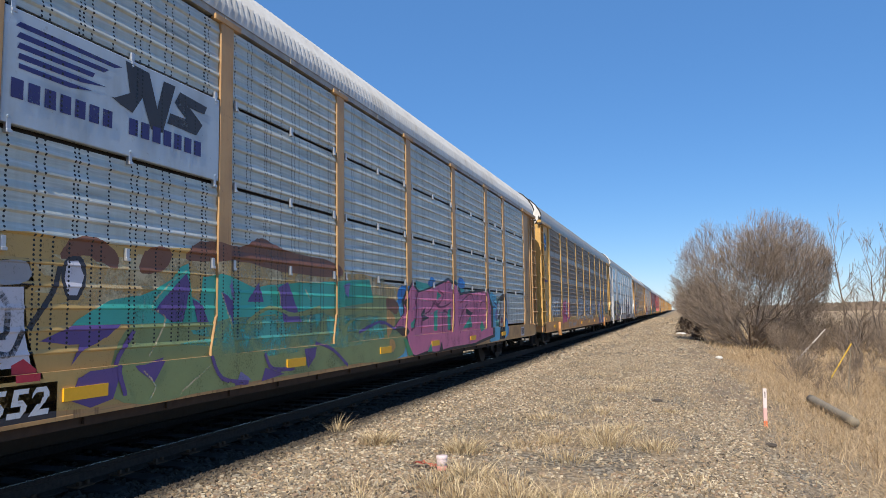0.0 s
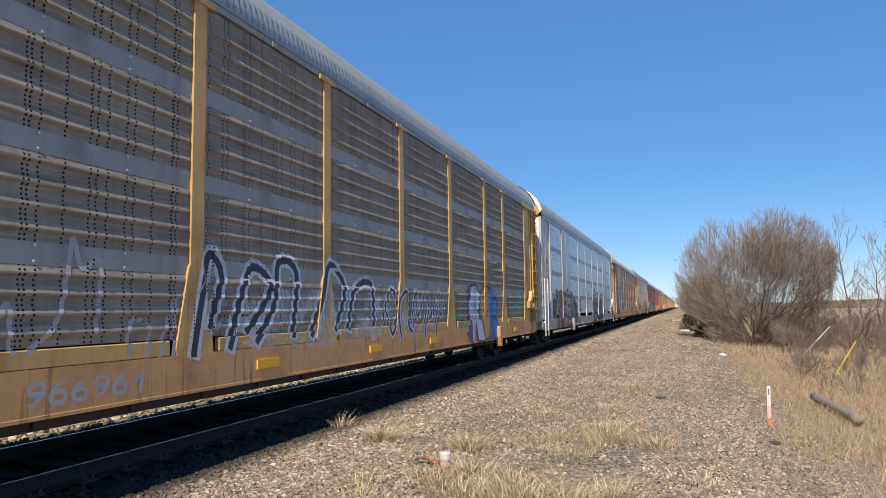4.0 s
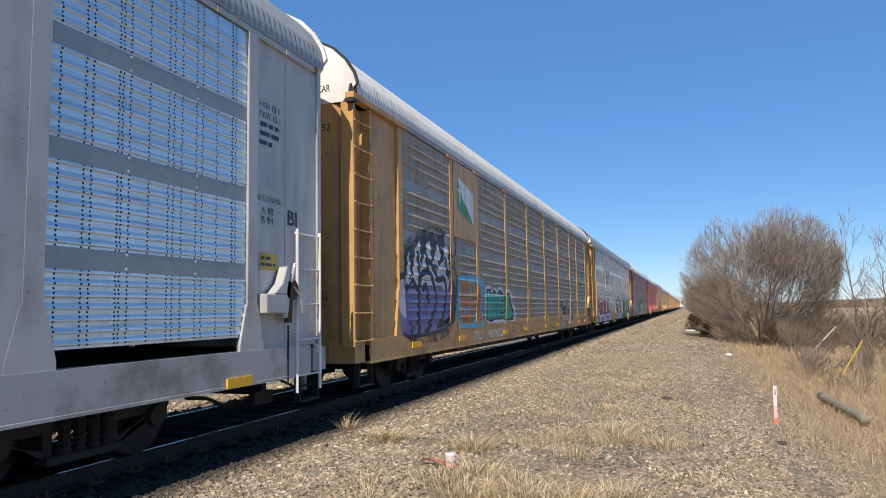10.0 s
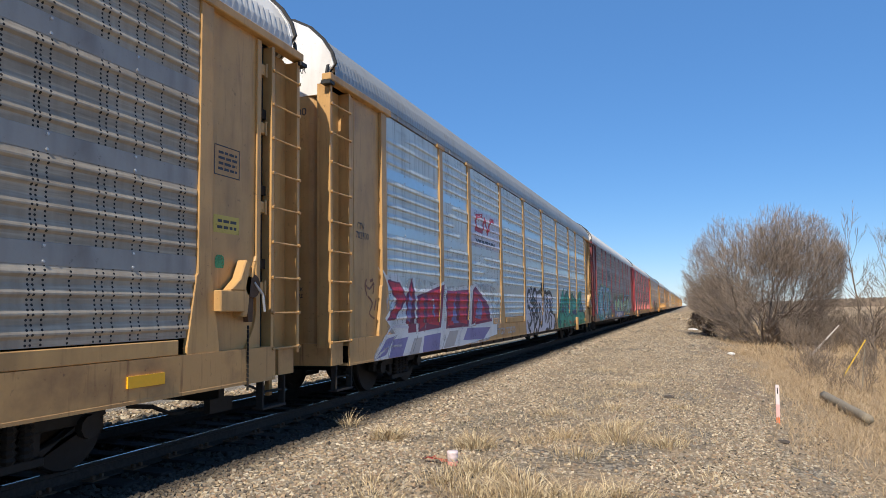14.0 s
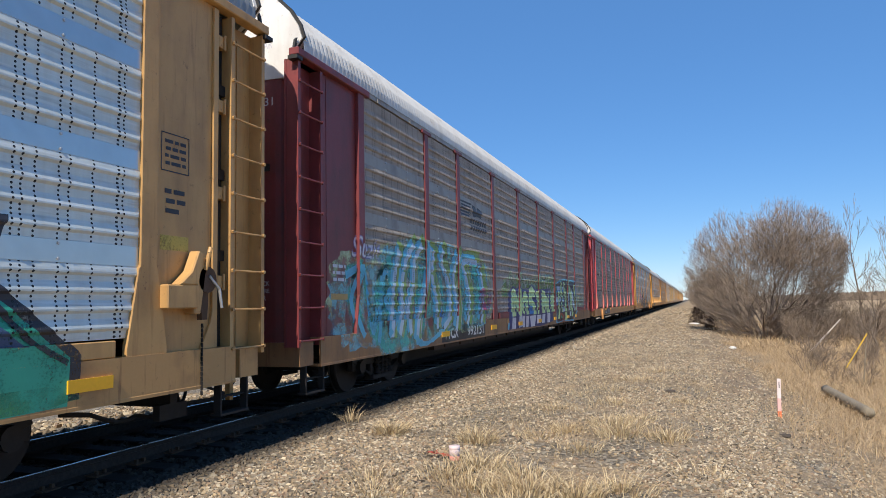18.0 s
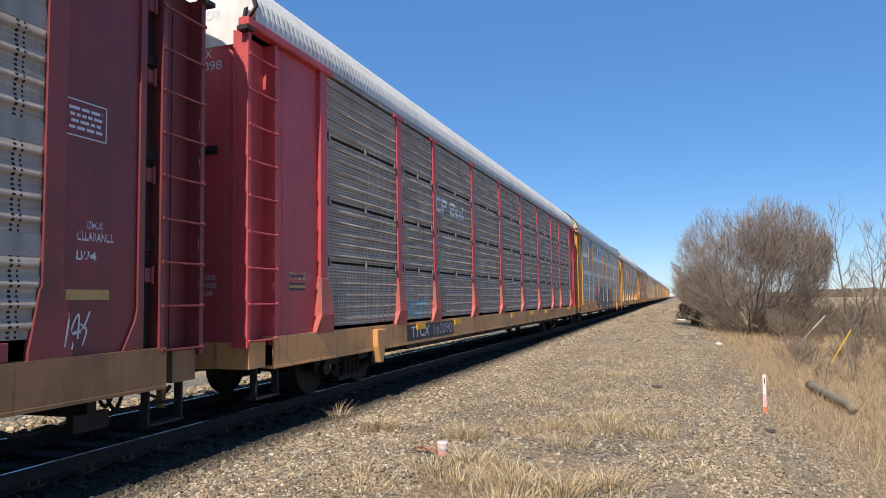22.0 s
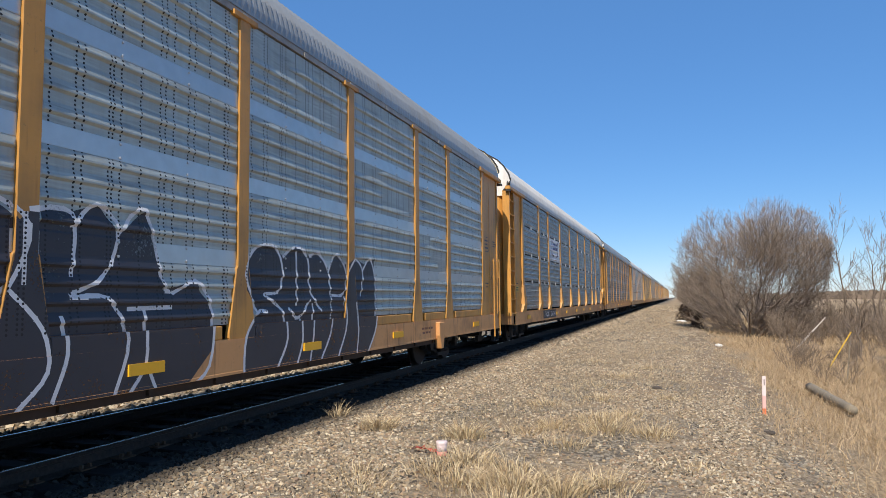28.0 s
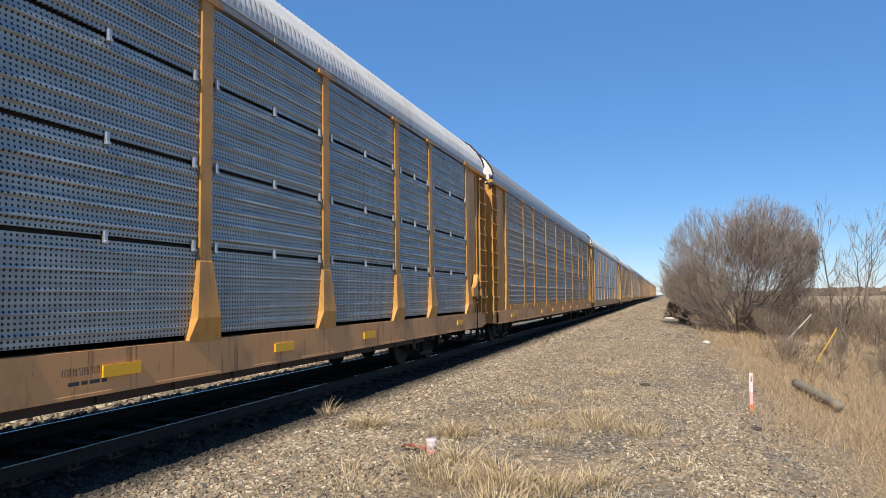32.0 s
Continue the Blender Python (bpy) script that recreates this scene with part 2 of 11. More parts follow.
def box(bm, x0, x1, y0, y1, z0, z1):
    v = [bm.verts.new((x, y, z)) for x in (x0, x1) for y in (y0, y1) for z in (z0, z1)]
    for f in ((0, 1, 3, 2), (4, 6, 7, 5), (0, 4, 5, 1), (2, 3, 7, 6), (0, 2, 6, 4), (1, 5, 7, 3)):
        bm.faces.new([v[i] for i in f])
    return bm


def bevelled(bm, w=0.006):
    bmesh.ops.bevel(bm, geom=bm.edges[:], offset=w, segments=1, affect="EDGES", profile=0.5)
    return bm


def prism(bm, pts, x0, x1, axis="x"):
    """A closed outline (two coordinates) drawn out along an axis from x0 to x1."""
    put = {"x": lambda a, p: (a, p[0], p[1]), "y": lambda a, p: (p[0], a, p[1]), "z": lambda a, p: (p[0], p[1], a)}[axis]
    a = [bm.verts.new(put(x0, p)) for p in pts]
    b = [bm.verts.new(put(x1, p)) for p in pts]
    n = len(pts)
    bm.faces.new(a)
    bm.faces.new(b[::-1])
    for i in range(n):
        j = (i + 1) % n
        bm.faces.new((a[j], a[i], b[i], b[j]))
    bmesh.ops.recalc_face_normals(bm, faces=bm.faces[:])
    return bm


def rod(bm, p, q, r, n=6, r2=None):
    """A straight round bar from p to q."""
    p, q = Vector(p), Vector(q)
    d = (q - p).normalized()
    u = d.orthogonal().normalized()
    w = d.cross(u)
    r2 = r if r2 is None else r2
    ring = [[bm.verts.new(c + (u * math.cos(2 * math.pi * i / n) + w * math.sin(2 * math.pi * i / n)) * rr) for i in range(n)] for c, rr in ((p, r), (q, r2))]
    for i in range(n):
        j = (i + 1) % n
        bm.faces.new((ring[0][i], ring[0][j], ring[1][j], ring[1][i]))
    bm.faces.new(ring[0][::-1])
    bm.faces.new(ring[1])
    return bm


def bend(bm, pts, r, n=6):
    for a, b in zip(pts, pts[1:]):
        rod(bm, a, b, r, n)
    return bm


CACHE = {}


def shared(key, build):
    if key not in CACHE:
        CACHE[key] = build()
    return CACHE[key]


# ---- the lie of the land ----
def land(x, y):
    """Height of the ground over the railhead's level."""
    knots = ((-3000, -1.1), (-60, -1.1), (-9, -0.9), (-5, -0.55), (-3, -0.3), (-2.2, -0.2), (1.6, -0.2), (2.6, -0.25), (6.4, -0.31), (7.4, -0.40), (8.0, -0.58), (9.2, -0.74), (11, -0.85), (16, -1.0), (60, -0.9), (3000, -0.9))
    for (a, za), (b, zb) in zip(knots, knots[1:]):
        if a <= x <= b:
            k = (x - a) / (b - a)
            base = za + (zb - za) * k
            break
    rough = min(1.0, max(0.0, (abs(x) - 1.7) / 2))
    big = noise.noise((x * 0.35, y * 0.35, 2.0)) * 0.05 + noise.noise((x * 1.3, y * 1.3, 5.0)) * 0.02
    return base + big * rough


def build_ground():
    def steps(parts):
        out = []
        for a, b, n in parts:
            out += [a + (b - a) * i / n for i in range(n)]
        return out + [parts[-1][1]]

    xs = steps([(-2500, -60, 10), (-60, -6, 14), (-6, 0, 20), (0, 10.5, 84), (10.5, 30, 26), (30, 2500, 14)])
    ys = steps([(-800, -10, 8), (-10, 2, 12), (2, 22, 130), (22, 70, 80), (70, 2500, 24)])
    v = [(x, y, land(x, y)) for y in ys for x in xs]
    nx = len(xs)
    f = [(j * nx + i, j * nx + i + 1, (j + 1) * nx + i + 1, (j + 1) * nx + i) for j in range(len(ys) - 1) for i in range(nx - 1)]
    me = bpy.data.meshes.new("ground")
    me.from_pydata(v, [], f)
    N = Nodes("ground_soil")
    co = N.coord()
    sep = N.n("SeparateXYZ")
    N.l(co, sep.inputs[0])
    x = sep.outputs[0]
    wob = N.math("MULTIPLY", N.math("SUBTRACT", N.noise(co, 0.35, 5), 0.5), 3.2)
    xw = N.math("ADD", x, wob)
    y = sep.outputs[1]
    n1, n2, n3 = N.noise(co, 1.1, 6), N.noise(co, 24, 5, 0.65), N.noise(co, 90, 3)
    vor = N.n("TexVoronoi")
    N.l(co, vor.inputs["Vector"])
    vor.inputs["Scale"].default_value = 26
    grey = N.n("RGBToBW")
    N.l(vor.outputs["Color"], grey.inputs[0])
    stone = N.ramp(N.math("ADD", N.math("MULTIPLY", grey.outputs[0], 0.6), N.math("MULTIPLY", n2, 0.5)), [(0.25, (0.03, 0.024, 0.018)), (0.55, (0.18, 0.145, 0.10)), (0.85, (0.42, 0.36, 0.265))])
    dirt = N.ramp(N.math("ADD", N.math("MULTIPLY", n1, 0.5), N.math("MULTIPLY", n2, 0.5)), [(0.35, (0.15, 0.10, 0.055)), (0.65, (0.44, 0.325, 0.195))])
    straw = N.ramp(N.noise(N.stretch(co, 5, 1, 1), 6, 6), [(0.3, (0.17, 0.11, 0.055)), (0.7, (0.48, 0.35, 0.195))])
    patch = N.ramp(N.noise(co, 0.8, 5), [(0.44, (0, 0, 0)), (0.58, (1, 1, 1))])
    near = N.ramp(N.math("MULTIPLY", N.math("SUBTRACT", xw, 2.3), 0.4, True), [(0.0, (0, 0, 0)), (1.0, (1, 1, 1))])
    c = N.mix(N.math("MULTIPLY", N.math("MULTIPLY", near, patch), 0.85), stone, dirt)
    # the train's shade, with oil, painted as a dark band along the track bed
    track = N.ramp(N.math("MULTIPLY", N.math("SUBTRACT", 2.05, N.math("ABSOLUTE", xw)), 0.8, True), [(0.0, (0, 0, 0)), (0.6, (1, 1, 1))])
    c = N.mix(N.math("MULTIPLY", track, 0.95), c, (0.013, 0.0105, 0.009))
    bare = N.math("MULTIPLY", N.math("SUBTRACT", 1.0, N.math("MULTIPLY", N.math("ABSOLUTE", N.math("SUBTRACT", xw, 7.4)), 1.1)), 1.6, True)
    bare = N.math("MULTIPLY", bare, N.math("MULTIPLY", N.math("SUBTRACT", y, 12.0), 0.2, True))
    c = N.mix(N.math("MULTIPLY", bare, 0.8), c, N.ramp(n2, [(0.3, (0.13, 0.09, 0.055)), (0.7, (0.30, 0.215, 0.135))]))
    right = N.ramp(N.math("MULTIPLY", N.math("SUBTRACT", xw, 7.7), 0.9, True), [(0.1, (0, 0, 0)), (0.9, (1, 1, 1))])
    away = N.ramp(N.math("MULTIPLY", N.math("SUBTRACT", N.math("ADD", y, N.math("MULTIPLY", xw, 6.0)), 84.0), 0.05, True), [(0.0, (0, 0, 0)), (1.0, (1, 1, 1))])
    c = N.mix(N.math("MULTIPLY", away, N.math("MULTIPLY", near, 0.8)), c, straw)
    c = N.mix(right, c, straw)
    left = N.ramp(N.math("MULTIPLY", N.math("ADD", xw, 6.5), -0.5, True), [(0.1, (0, 0, 0)), (0.9, (1, 1, 1))])
    c = N.mix(left, c, straw)
    h = N.math("ADD", N.math("MULTIPLY", n2, 0.6), N.math("MULTIPLY", N.math("SUBTRACT", 1.0, vor.outputs["Distance"]), 0.6))
    N.bump(h, 0.9, 0.04)
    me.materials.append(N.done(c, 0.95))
    me.polygons.foreach_set("use_smooth", [True] * len(me.polygons))
    g = new("ground", me)
    tagged(g, "gravel strip and dry straw-coloured grassland beside the railway", "ground", "", "structure")
    return g


build_ground()


# ---- the line: rails, sleepers ----
def build_track():
    track = new("railway_track")
    tagged(track, "single straight railway track on grey gravel ballast", "railway track", "", "structure")
    prof = [(-0.075, -0.172), (0.075, -0.172), (0.075, -0.16), (0.012, -0.13), (0.010, -0.05), (0.036, -0.038), (0.036, -0.006), (0.028, 0.0), (-0.028, 0.0), (-0.036, -0.006), (-0.036, -0.038), (-0.010, -0.05), (-0.012, -0.13), (-0.075, -0.16)]
    N = Nodes("rail_steel")
    nor = N.n("NewGeometry")
    sp = N.n("SeparateXYZ")
    N.l(nor.outputs["Normal"], sp.inputs[0])
    sx = N.n("SeparateXYZ")
    N.l(N.coord(), sx.inputs[0])
    band = N.math("LESS_THAN", N.math("ABSOLUTE", N.math("SUBTRACT", sx.outputs[0], 0.004)), 0.011)
    top = N.math("MULTIPLY", N.math("GREATER_THAN", sp.outputs[2], 0.9), band)
    f = N.noise(N.coord(), 30, 4)
    c = N.mix(top, N.ramp(f, [(0.3, (0.02, 0.014, 0.011)), (0.7, (0.05, 0.034, 0.025))]), (0.62, 0.60, 0.58))
    M["rail"] = N.done(c, N.math("SUBTRACT", 0.8, N.math("MULTIPLY", top, 0.62)), top)
    for s in (1, -1):
        bm = bmesh.new()
        prism(bm, prof, -40, 700, "y")
        at(part("rail", bm, "rail", track, "rusty steel rail with a polished running surface"), s * 0.7525)
    bm = box(bmesh.new(), -1.3, 1.3, -0.115, 0.115, -0.32, -0.155)
    bevelled(bm, 0.012)
    M["tie"] = plain("creosoted_sleeper", (0.018, 0.0145, 0.012), 0.9, 0, 0.45, 7, 0.6)
    me = mesh_of("sleeper", bm, "tie")
    pm = box(bmesh.new(), -0.17, 0.17, -0.095, 0.095, -0.006, 0.012)
    for sx in (-0.12, 0.12):
        for sy in (-0.05, 0.05):
            box(pm, sx - 0.018, sx + 0.018, sy - 0.014, sy + 0.014, 0.01, 0.05)
    plate = mesh_of("rail_fastening", pm, "rust")
    rng = random.Random(4)
    far = bmesh.new()
    y = -8.0
    while y < 330:
        if y < 62:
            t = at(part("sleeper", me, "tie", track), rng.uniform(-0.04, 0.04), y, rng.uniform(-0.012, 0.006), rng.uniform(-0.8, 0.8))
            if y < 20:
                at(part("rail_fastening", plate, "rust", t), 0.7525, 0, -0.153)
        else:
            box(far, -1.3, 1.3, y - 0.115, y + 0.115, -0.32, -0.16)
        y += 0.53
    tagged(part("far_sleepers", far, "tie", track), "", "", "", "stuff")


build_track()

# ---- covered car carriers ----
SPEED, PITCH, FIRST = 7.26, 28.28, 10.88
POSTS = (-11.85, -9.0, -7.05, -4.2, -1.4, 1.4, 4.2, 7.05, 9.0, 11.85)
BAYS = tuple(zip(POSTS, POSTS[1:]))
ROWS = (1.07, 2.05, 2.97, 3.95, 4.88)
FACE, RIB, POSTX, SILLX = 1.497, 0.023, 1.533, 1.54
ROOF = [(1.53, 4.98), (1.525, 5.10), (1.47, 5.28), (1.33, 5.50), (1.13, 5.70), (0.86, 5.85), (0.46, 5.94), (0, 5.97)]


def rib_profile(style, row):
    """Height and depth of the folds of one screen, from its foot to its head."""
    z0, z1 = ROWS[row], ROWS[row + 1]
    if style == "rows":
        z0, z1, n, lo, hi = z0 + 0.02, z1 - 0.025, 5, 0.10, 0.10
    elif style == "fine":
        z0, z1, n, lo, hi = z0 + (0.12 if row == 0 else 0), z1, 7, 0.05, 0.20
    else:
        z0, z1, n, lo, hi = z0 + (0.13 if row == 0 else 0), z1, 4, 0.12, 0.24
    pts = [(z0, 0.0)]
    a, b = z0 + lo, z1 - hi
    for i in range(n):
        zc = a + (b - a) * i / (n - 1)
        k = 0.55 if style == "fine" else ((0.42 if row == 0 else 0.8) if style == "rows" else 1.0)
        pts += [(zc - 0.05 * k, 0.0), (zc - 0.026 * k, RIB * k), (zc - 0.010 * k, RIB * k), (zc + 0.066 * k, 0.0)]
    return pts + [(z1, 0.0)]


def screen_mesh(style, row, w, mat, kind=0):
    """One ribbed screen; on some kinds a few ribs run only part of the way."""
    def build():
        pts = rib_profile(style, row)
        spans = {0: (), 1: ((1, 0.36, 1.0), (3, 0.0, 0.62)), 2: ((0, 0.5, 1.0), (2, 0.3, 1.0)), 3: ((0, 0.0, 0.66), (1, 0.0, 0.36), (3, 0.36, 1.0))}[kind]
        bm = bmesh.new()
        loops = []
        edge = 0.05 / w
        cols = [0, edge, 2 * edge] + [f for c in (0.33, 0.5, 0.64) for f in (c - edge, c + edge)] + [1 - 2 * edge, 1 - edge, 1]
        for f in cols:
            k = 0 if f < 1.5 * edge or f > 1 - 1.5 * edge else 1
            line = []
            for n, (z, d) in enumerate(pts):
                on = k
                for rib, a_, b_ in spans:
                    if (n - 1) // 4 == rib and not a_ <= f <= b_:
                        on = 0
                line.append(bm.verts.new((d * on, (f - 0.5) * w, z)))
            loops.append(line)
        for p, q in zip(loops, loops[1:]):
            for n in range(len(pts) - 1):
                bm.faces.new((p[n], q[n], q[n + 1], p[n + 1]))
        box(bm, -0.03, -0.004, -w / 2, w / 2, pts[0][0], pts[-1][0])
        return mesh_of("screen", bm, mat)

    return shared(("screen", style, row, round(w, 2), mat, kind), build)


def post_mesh(w, flare, zf, mat):
    def build():
        bm = bmesh.new()
        h, f = w / 2, flare / 2
        pts = [(-f, 1.0), (f, 1.0), (f, 1.1), (h + 0.02, zf), (h, zf + 0.02), (h, 4.9), (-h, 4.9), (-h, zf + 0.02), (-h - 0.02, zf), (-f, 1.1)]
        prism(bm, pts, FACE - 0.02, POSTX, "x")
        return mesh_of("post", bevelled(bm, 0.005), mat)

    return shared(("post", w, flare, zf, mat), build)


def boot_mesh(w, flare, zf, mat):
    """Folded steel sleeve over a post's foot, standing out most above the sill."""
    def build():
        bm = bmesh.new()
        h, f = w / 2, flare / 2
        rows = [(1.005, f, POSTX + 0.008), (1.06, f * 0.96, POSTX + 0.014), (1.27, f * 0.72, POSTX + 0.058), (zf - 0.015, h + 0.016, POSTX + 0.012), (zf, h + 0.006, POSTX + 0.002)]
        ring = [[bm.verts.new(c) for c in ((FACE - 0.02, -q, z), (x, -q + 0.006, z), (x, q - 0.006, z), (FACE - 0.02, q, z))] for z, q, x in rows]
        for p, q in zip(ring, ring[1:]):
            for k in range(3):
                bm.faces.new((p[k], p[k + 1], q[k + 1], q[k]))
        bm.faces.new(ring[-1])
        bm.faces.new(ring[0][::-1])
        return mesh_of("post_foot", bm, mat)

    return shared(("boot", w, flare, zf, mat), build)


def roof_mesh(mat):
    def build():
        verts, faces = [], []
        prof = [(x, z) for x, z in ROOF] + [(-x, z) for x, z in ROOF[-2::-1]]
        n = len(prof)
        y, k = -13.55, 0
        half = 0.06
        cols = 0
        while y < 13.55:
            up = 0.02 if k % 2 else 0.0
            for x, z in prof:
                ease = min(1.0, max(0.0, (z - 5.0) / 0.25))
                s = 1 + up * ease / 1.5
                verts.append((x * s, y, z + up * ease))
            y += half
            k += 1
            cols += 1
        for c in range(cols - 1):
            for i in range(n - 1):
                a = c * n + i
                faces.append((a, a + 1, a + n + 1, a + n))
        me = bpy.data.meshes.new("roof")
        me.from_pydata(verts, [], faces)
        me.materials.append(M[mat])
        return me

    return shared(("roof", mat), build)


def arch(z0, y0, y1, grow=0.0):
    bm = bmesh.new()
    pts = [(1.31, z0), (1.31, 4.87), (1.37, 4.93)] + [(x - 0.02 + grow, z + grow) for x, z in ROOF if z > 5.0]
    pts += [(-x, z) for x, z in pts[::-1]]
    keep = []
    for p in pts:
        if not keep or (abs(p[0] - keep[-1][0]) + abs(p[1] - keep[-1][1])) > 1e-4:
            keep.append(p)
    return prism(bm, keep, y0, y1, "y")


def wheelset_mesh():
    def build():
        bm = bmesh.new()
        prof = [(0.0, 0.05), (0.0, 0.41), (0.02, 0.425), (0.10, 0.42), (0.105, 0.45), (0.125, 0.447), (0.14, 0.42), (0.14, 0.36), (0.10, 0.33), (0.09, 0.17), (0.14, 0.13), (0.14, 0.05)]
        n = 28
        for s in (1, -1):
            rings = [[bm.verts.new((s * (0.835 - px), r * math.cos(2 * math.pi * i / n), r * math.sin(2 * math.pi * i / n))) for i in range(n)] for px, r in prof]
            for a, b in zip(rings, rings[1:]):
                for i in range(n):
                    bm.faces.new((a[i], a[(i + 1) % n], b[(i + 1) % n], b[i]))
            for k in range(3):
                a = 2 * math.pi * k / 3
                rod(bm, (s * 0.835, 0.05 * math.cos(a), 0.05 * math.sin(a)), (s * 0.98, 0.05 * math.cos(a), 0.05 * math.sin(a)), 0.02, 5)
        rod(bm, (-0.98, 0, 0), (0.98, 0, 0), 0.075, 10)
        bmesh.ops.recalc_face_normals(bm, faces=bm.faces[:])
        return mesh_of("wheelset", bm, "wheel")

    return shared("wheelset", build)


def truck_meshes():
    def frame_():
        bm = bmesh.new()
        prism(bm, [(-1.12, 0.50), (-0.95, 0.44), (0.95, 0.44), (1.12, 0.50), (1.10, 0.58), (0.55, 0.68), (-0.55, 0.68), (-1.10, 0.58)], 0.94, 1.06, "x")
        for s in (-1, 1):
            prism(bm, [(s * 1.0, 0.47), (s * 0.84, 0.47), (s * 0.36, 0.17), (s * 0.40, 0.29)], 0.95, 1.05, "x")
            prism(bm, [(s * 0.32, 0.20), (s * 0.42, 0.20), (s * 0.42, 0.60), (s * 0.32, 0.60)], 0.95, 1.05, "x")
            prism(bm, [(s * 1.10, 0.36), (s * 0.99, 0.36), (s * 0.99, 0.52), (s * 1.10, 0.52)], 0.95, 1.05, "x")
        box(bm, 0.94, 1.10, -0.42, 0.42, 0.16, 0.24)
        return mesh_of("side_frame", bevelled(bm, 0.01), "truck")

    def springs():
        bm = bmesh.new()
        rings = []
        for k in range(12):
            r = 0.068 if k % 2 else 0.046
            rings.append([bm.verts.new((1.09 + r * math.cos(math.pi * i / 4), r * math.sin(math.pi * i / 4), 0.24 + k * 0.03)) for i in range(8)])
        for p, q in zip(rings, rings[1:]):
            for i in range(8):
                bm.faces.new((p[i], p[(i + 1) % 8], q[(i + 1) % 8], q[i]))
        return mesh_of("coil_spring", bm, "truck")

    def axlebox():
        bm = rod(bmesh.new(), (1.05, 0, 0.42), (1.13, 0, 0.42), 0.11, 10)
        return mesh_of("axle_box", bm, "truck")

    def bolster():
        bm = bmesh.new()
        box(bm, -1.0, 1.0, -0.19, 0.19, 0.45, 0.72)
        for y in (-0.42, 0.42):
            box(bm, -0.85, 0.85, y - 0.05, y + 0.05, 0.33, 0.45)
            for s in (-1, 1):
                box(bm, s * 0.75 - 0.06, s * 0.75 + 0.06, y * 0.9 - 0.05, y * 0.9 + 0.05, 0.30, 0.60)
        return mesh_of("bolster", bm, "truck")

    return shared("sf", frame_), shared("sp", springs), shared("bo", bolster), shared("ab", axlebox)


M["wheel"] = plain("wheel_steel", (0.024, 0.018, 0.015), 0.65, 0.3, 0.4, 12, 0.2)
M["truck"] = plain("bogie_steel", (0.022, 0.0175, 0.0145), 0.75, 0.0, 0.5, 12, 0.4)
SPINNERS = []


def ladder_mesh(mat, full):
    def stile():
        bm = bmesh.new()
        z0, z1 = (0.72, 4.75) if full else (0.42, 2.58)
        if not full:
            return mesh_of("ladder_rail", rod(box(bmesh.new(), 1.42, 1.55, -0.02, 0.02, 0.9, 0.98), (1.55, 0, z0), (1.55, 0, z1), 0.02, 8), mat)
        z0 = 0.92 if full else z0
        box(bm, 1.345, 1.53, -0.014, 0.014, z0, z1 + (0.08 if full else 0))
        box(bm, 1.512, 1.532, -0.03, 0.03, z0, z1 + (0.08 if full else 0))
        return mesh_of("ladder_rail", bm, mat)

    def rungs():
        bm = bmesh.new()
        z = 1.0 if full else 0.64
        while z < (4.75 if full else 2.6):
            rod(bm, (1.54, -0.01, z), (1.54, 0.57, z), 0.0125, 6)
            for y in (-0.005, 0.565):
                rod(bm, (1.52, y, z), (1.56, y, z), 0.022, 6)
            z += 0.44 if full else 0.47
        return mesh_of("ladder_rungs", bm, mat)

    return shared(("stile", mat, full), stile), shared(("rungs", mat, full), rungs)


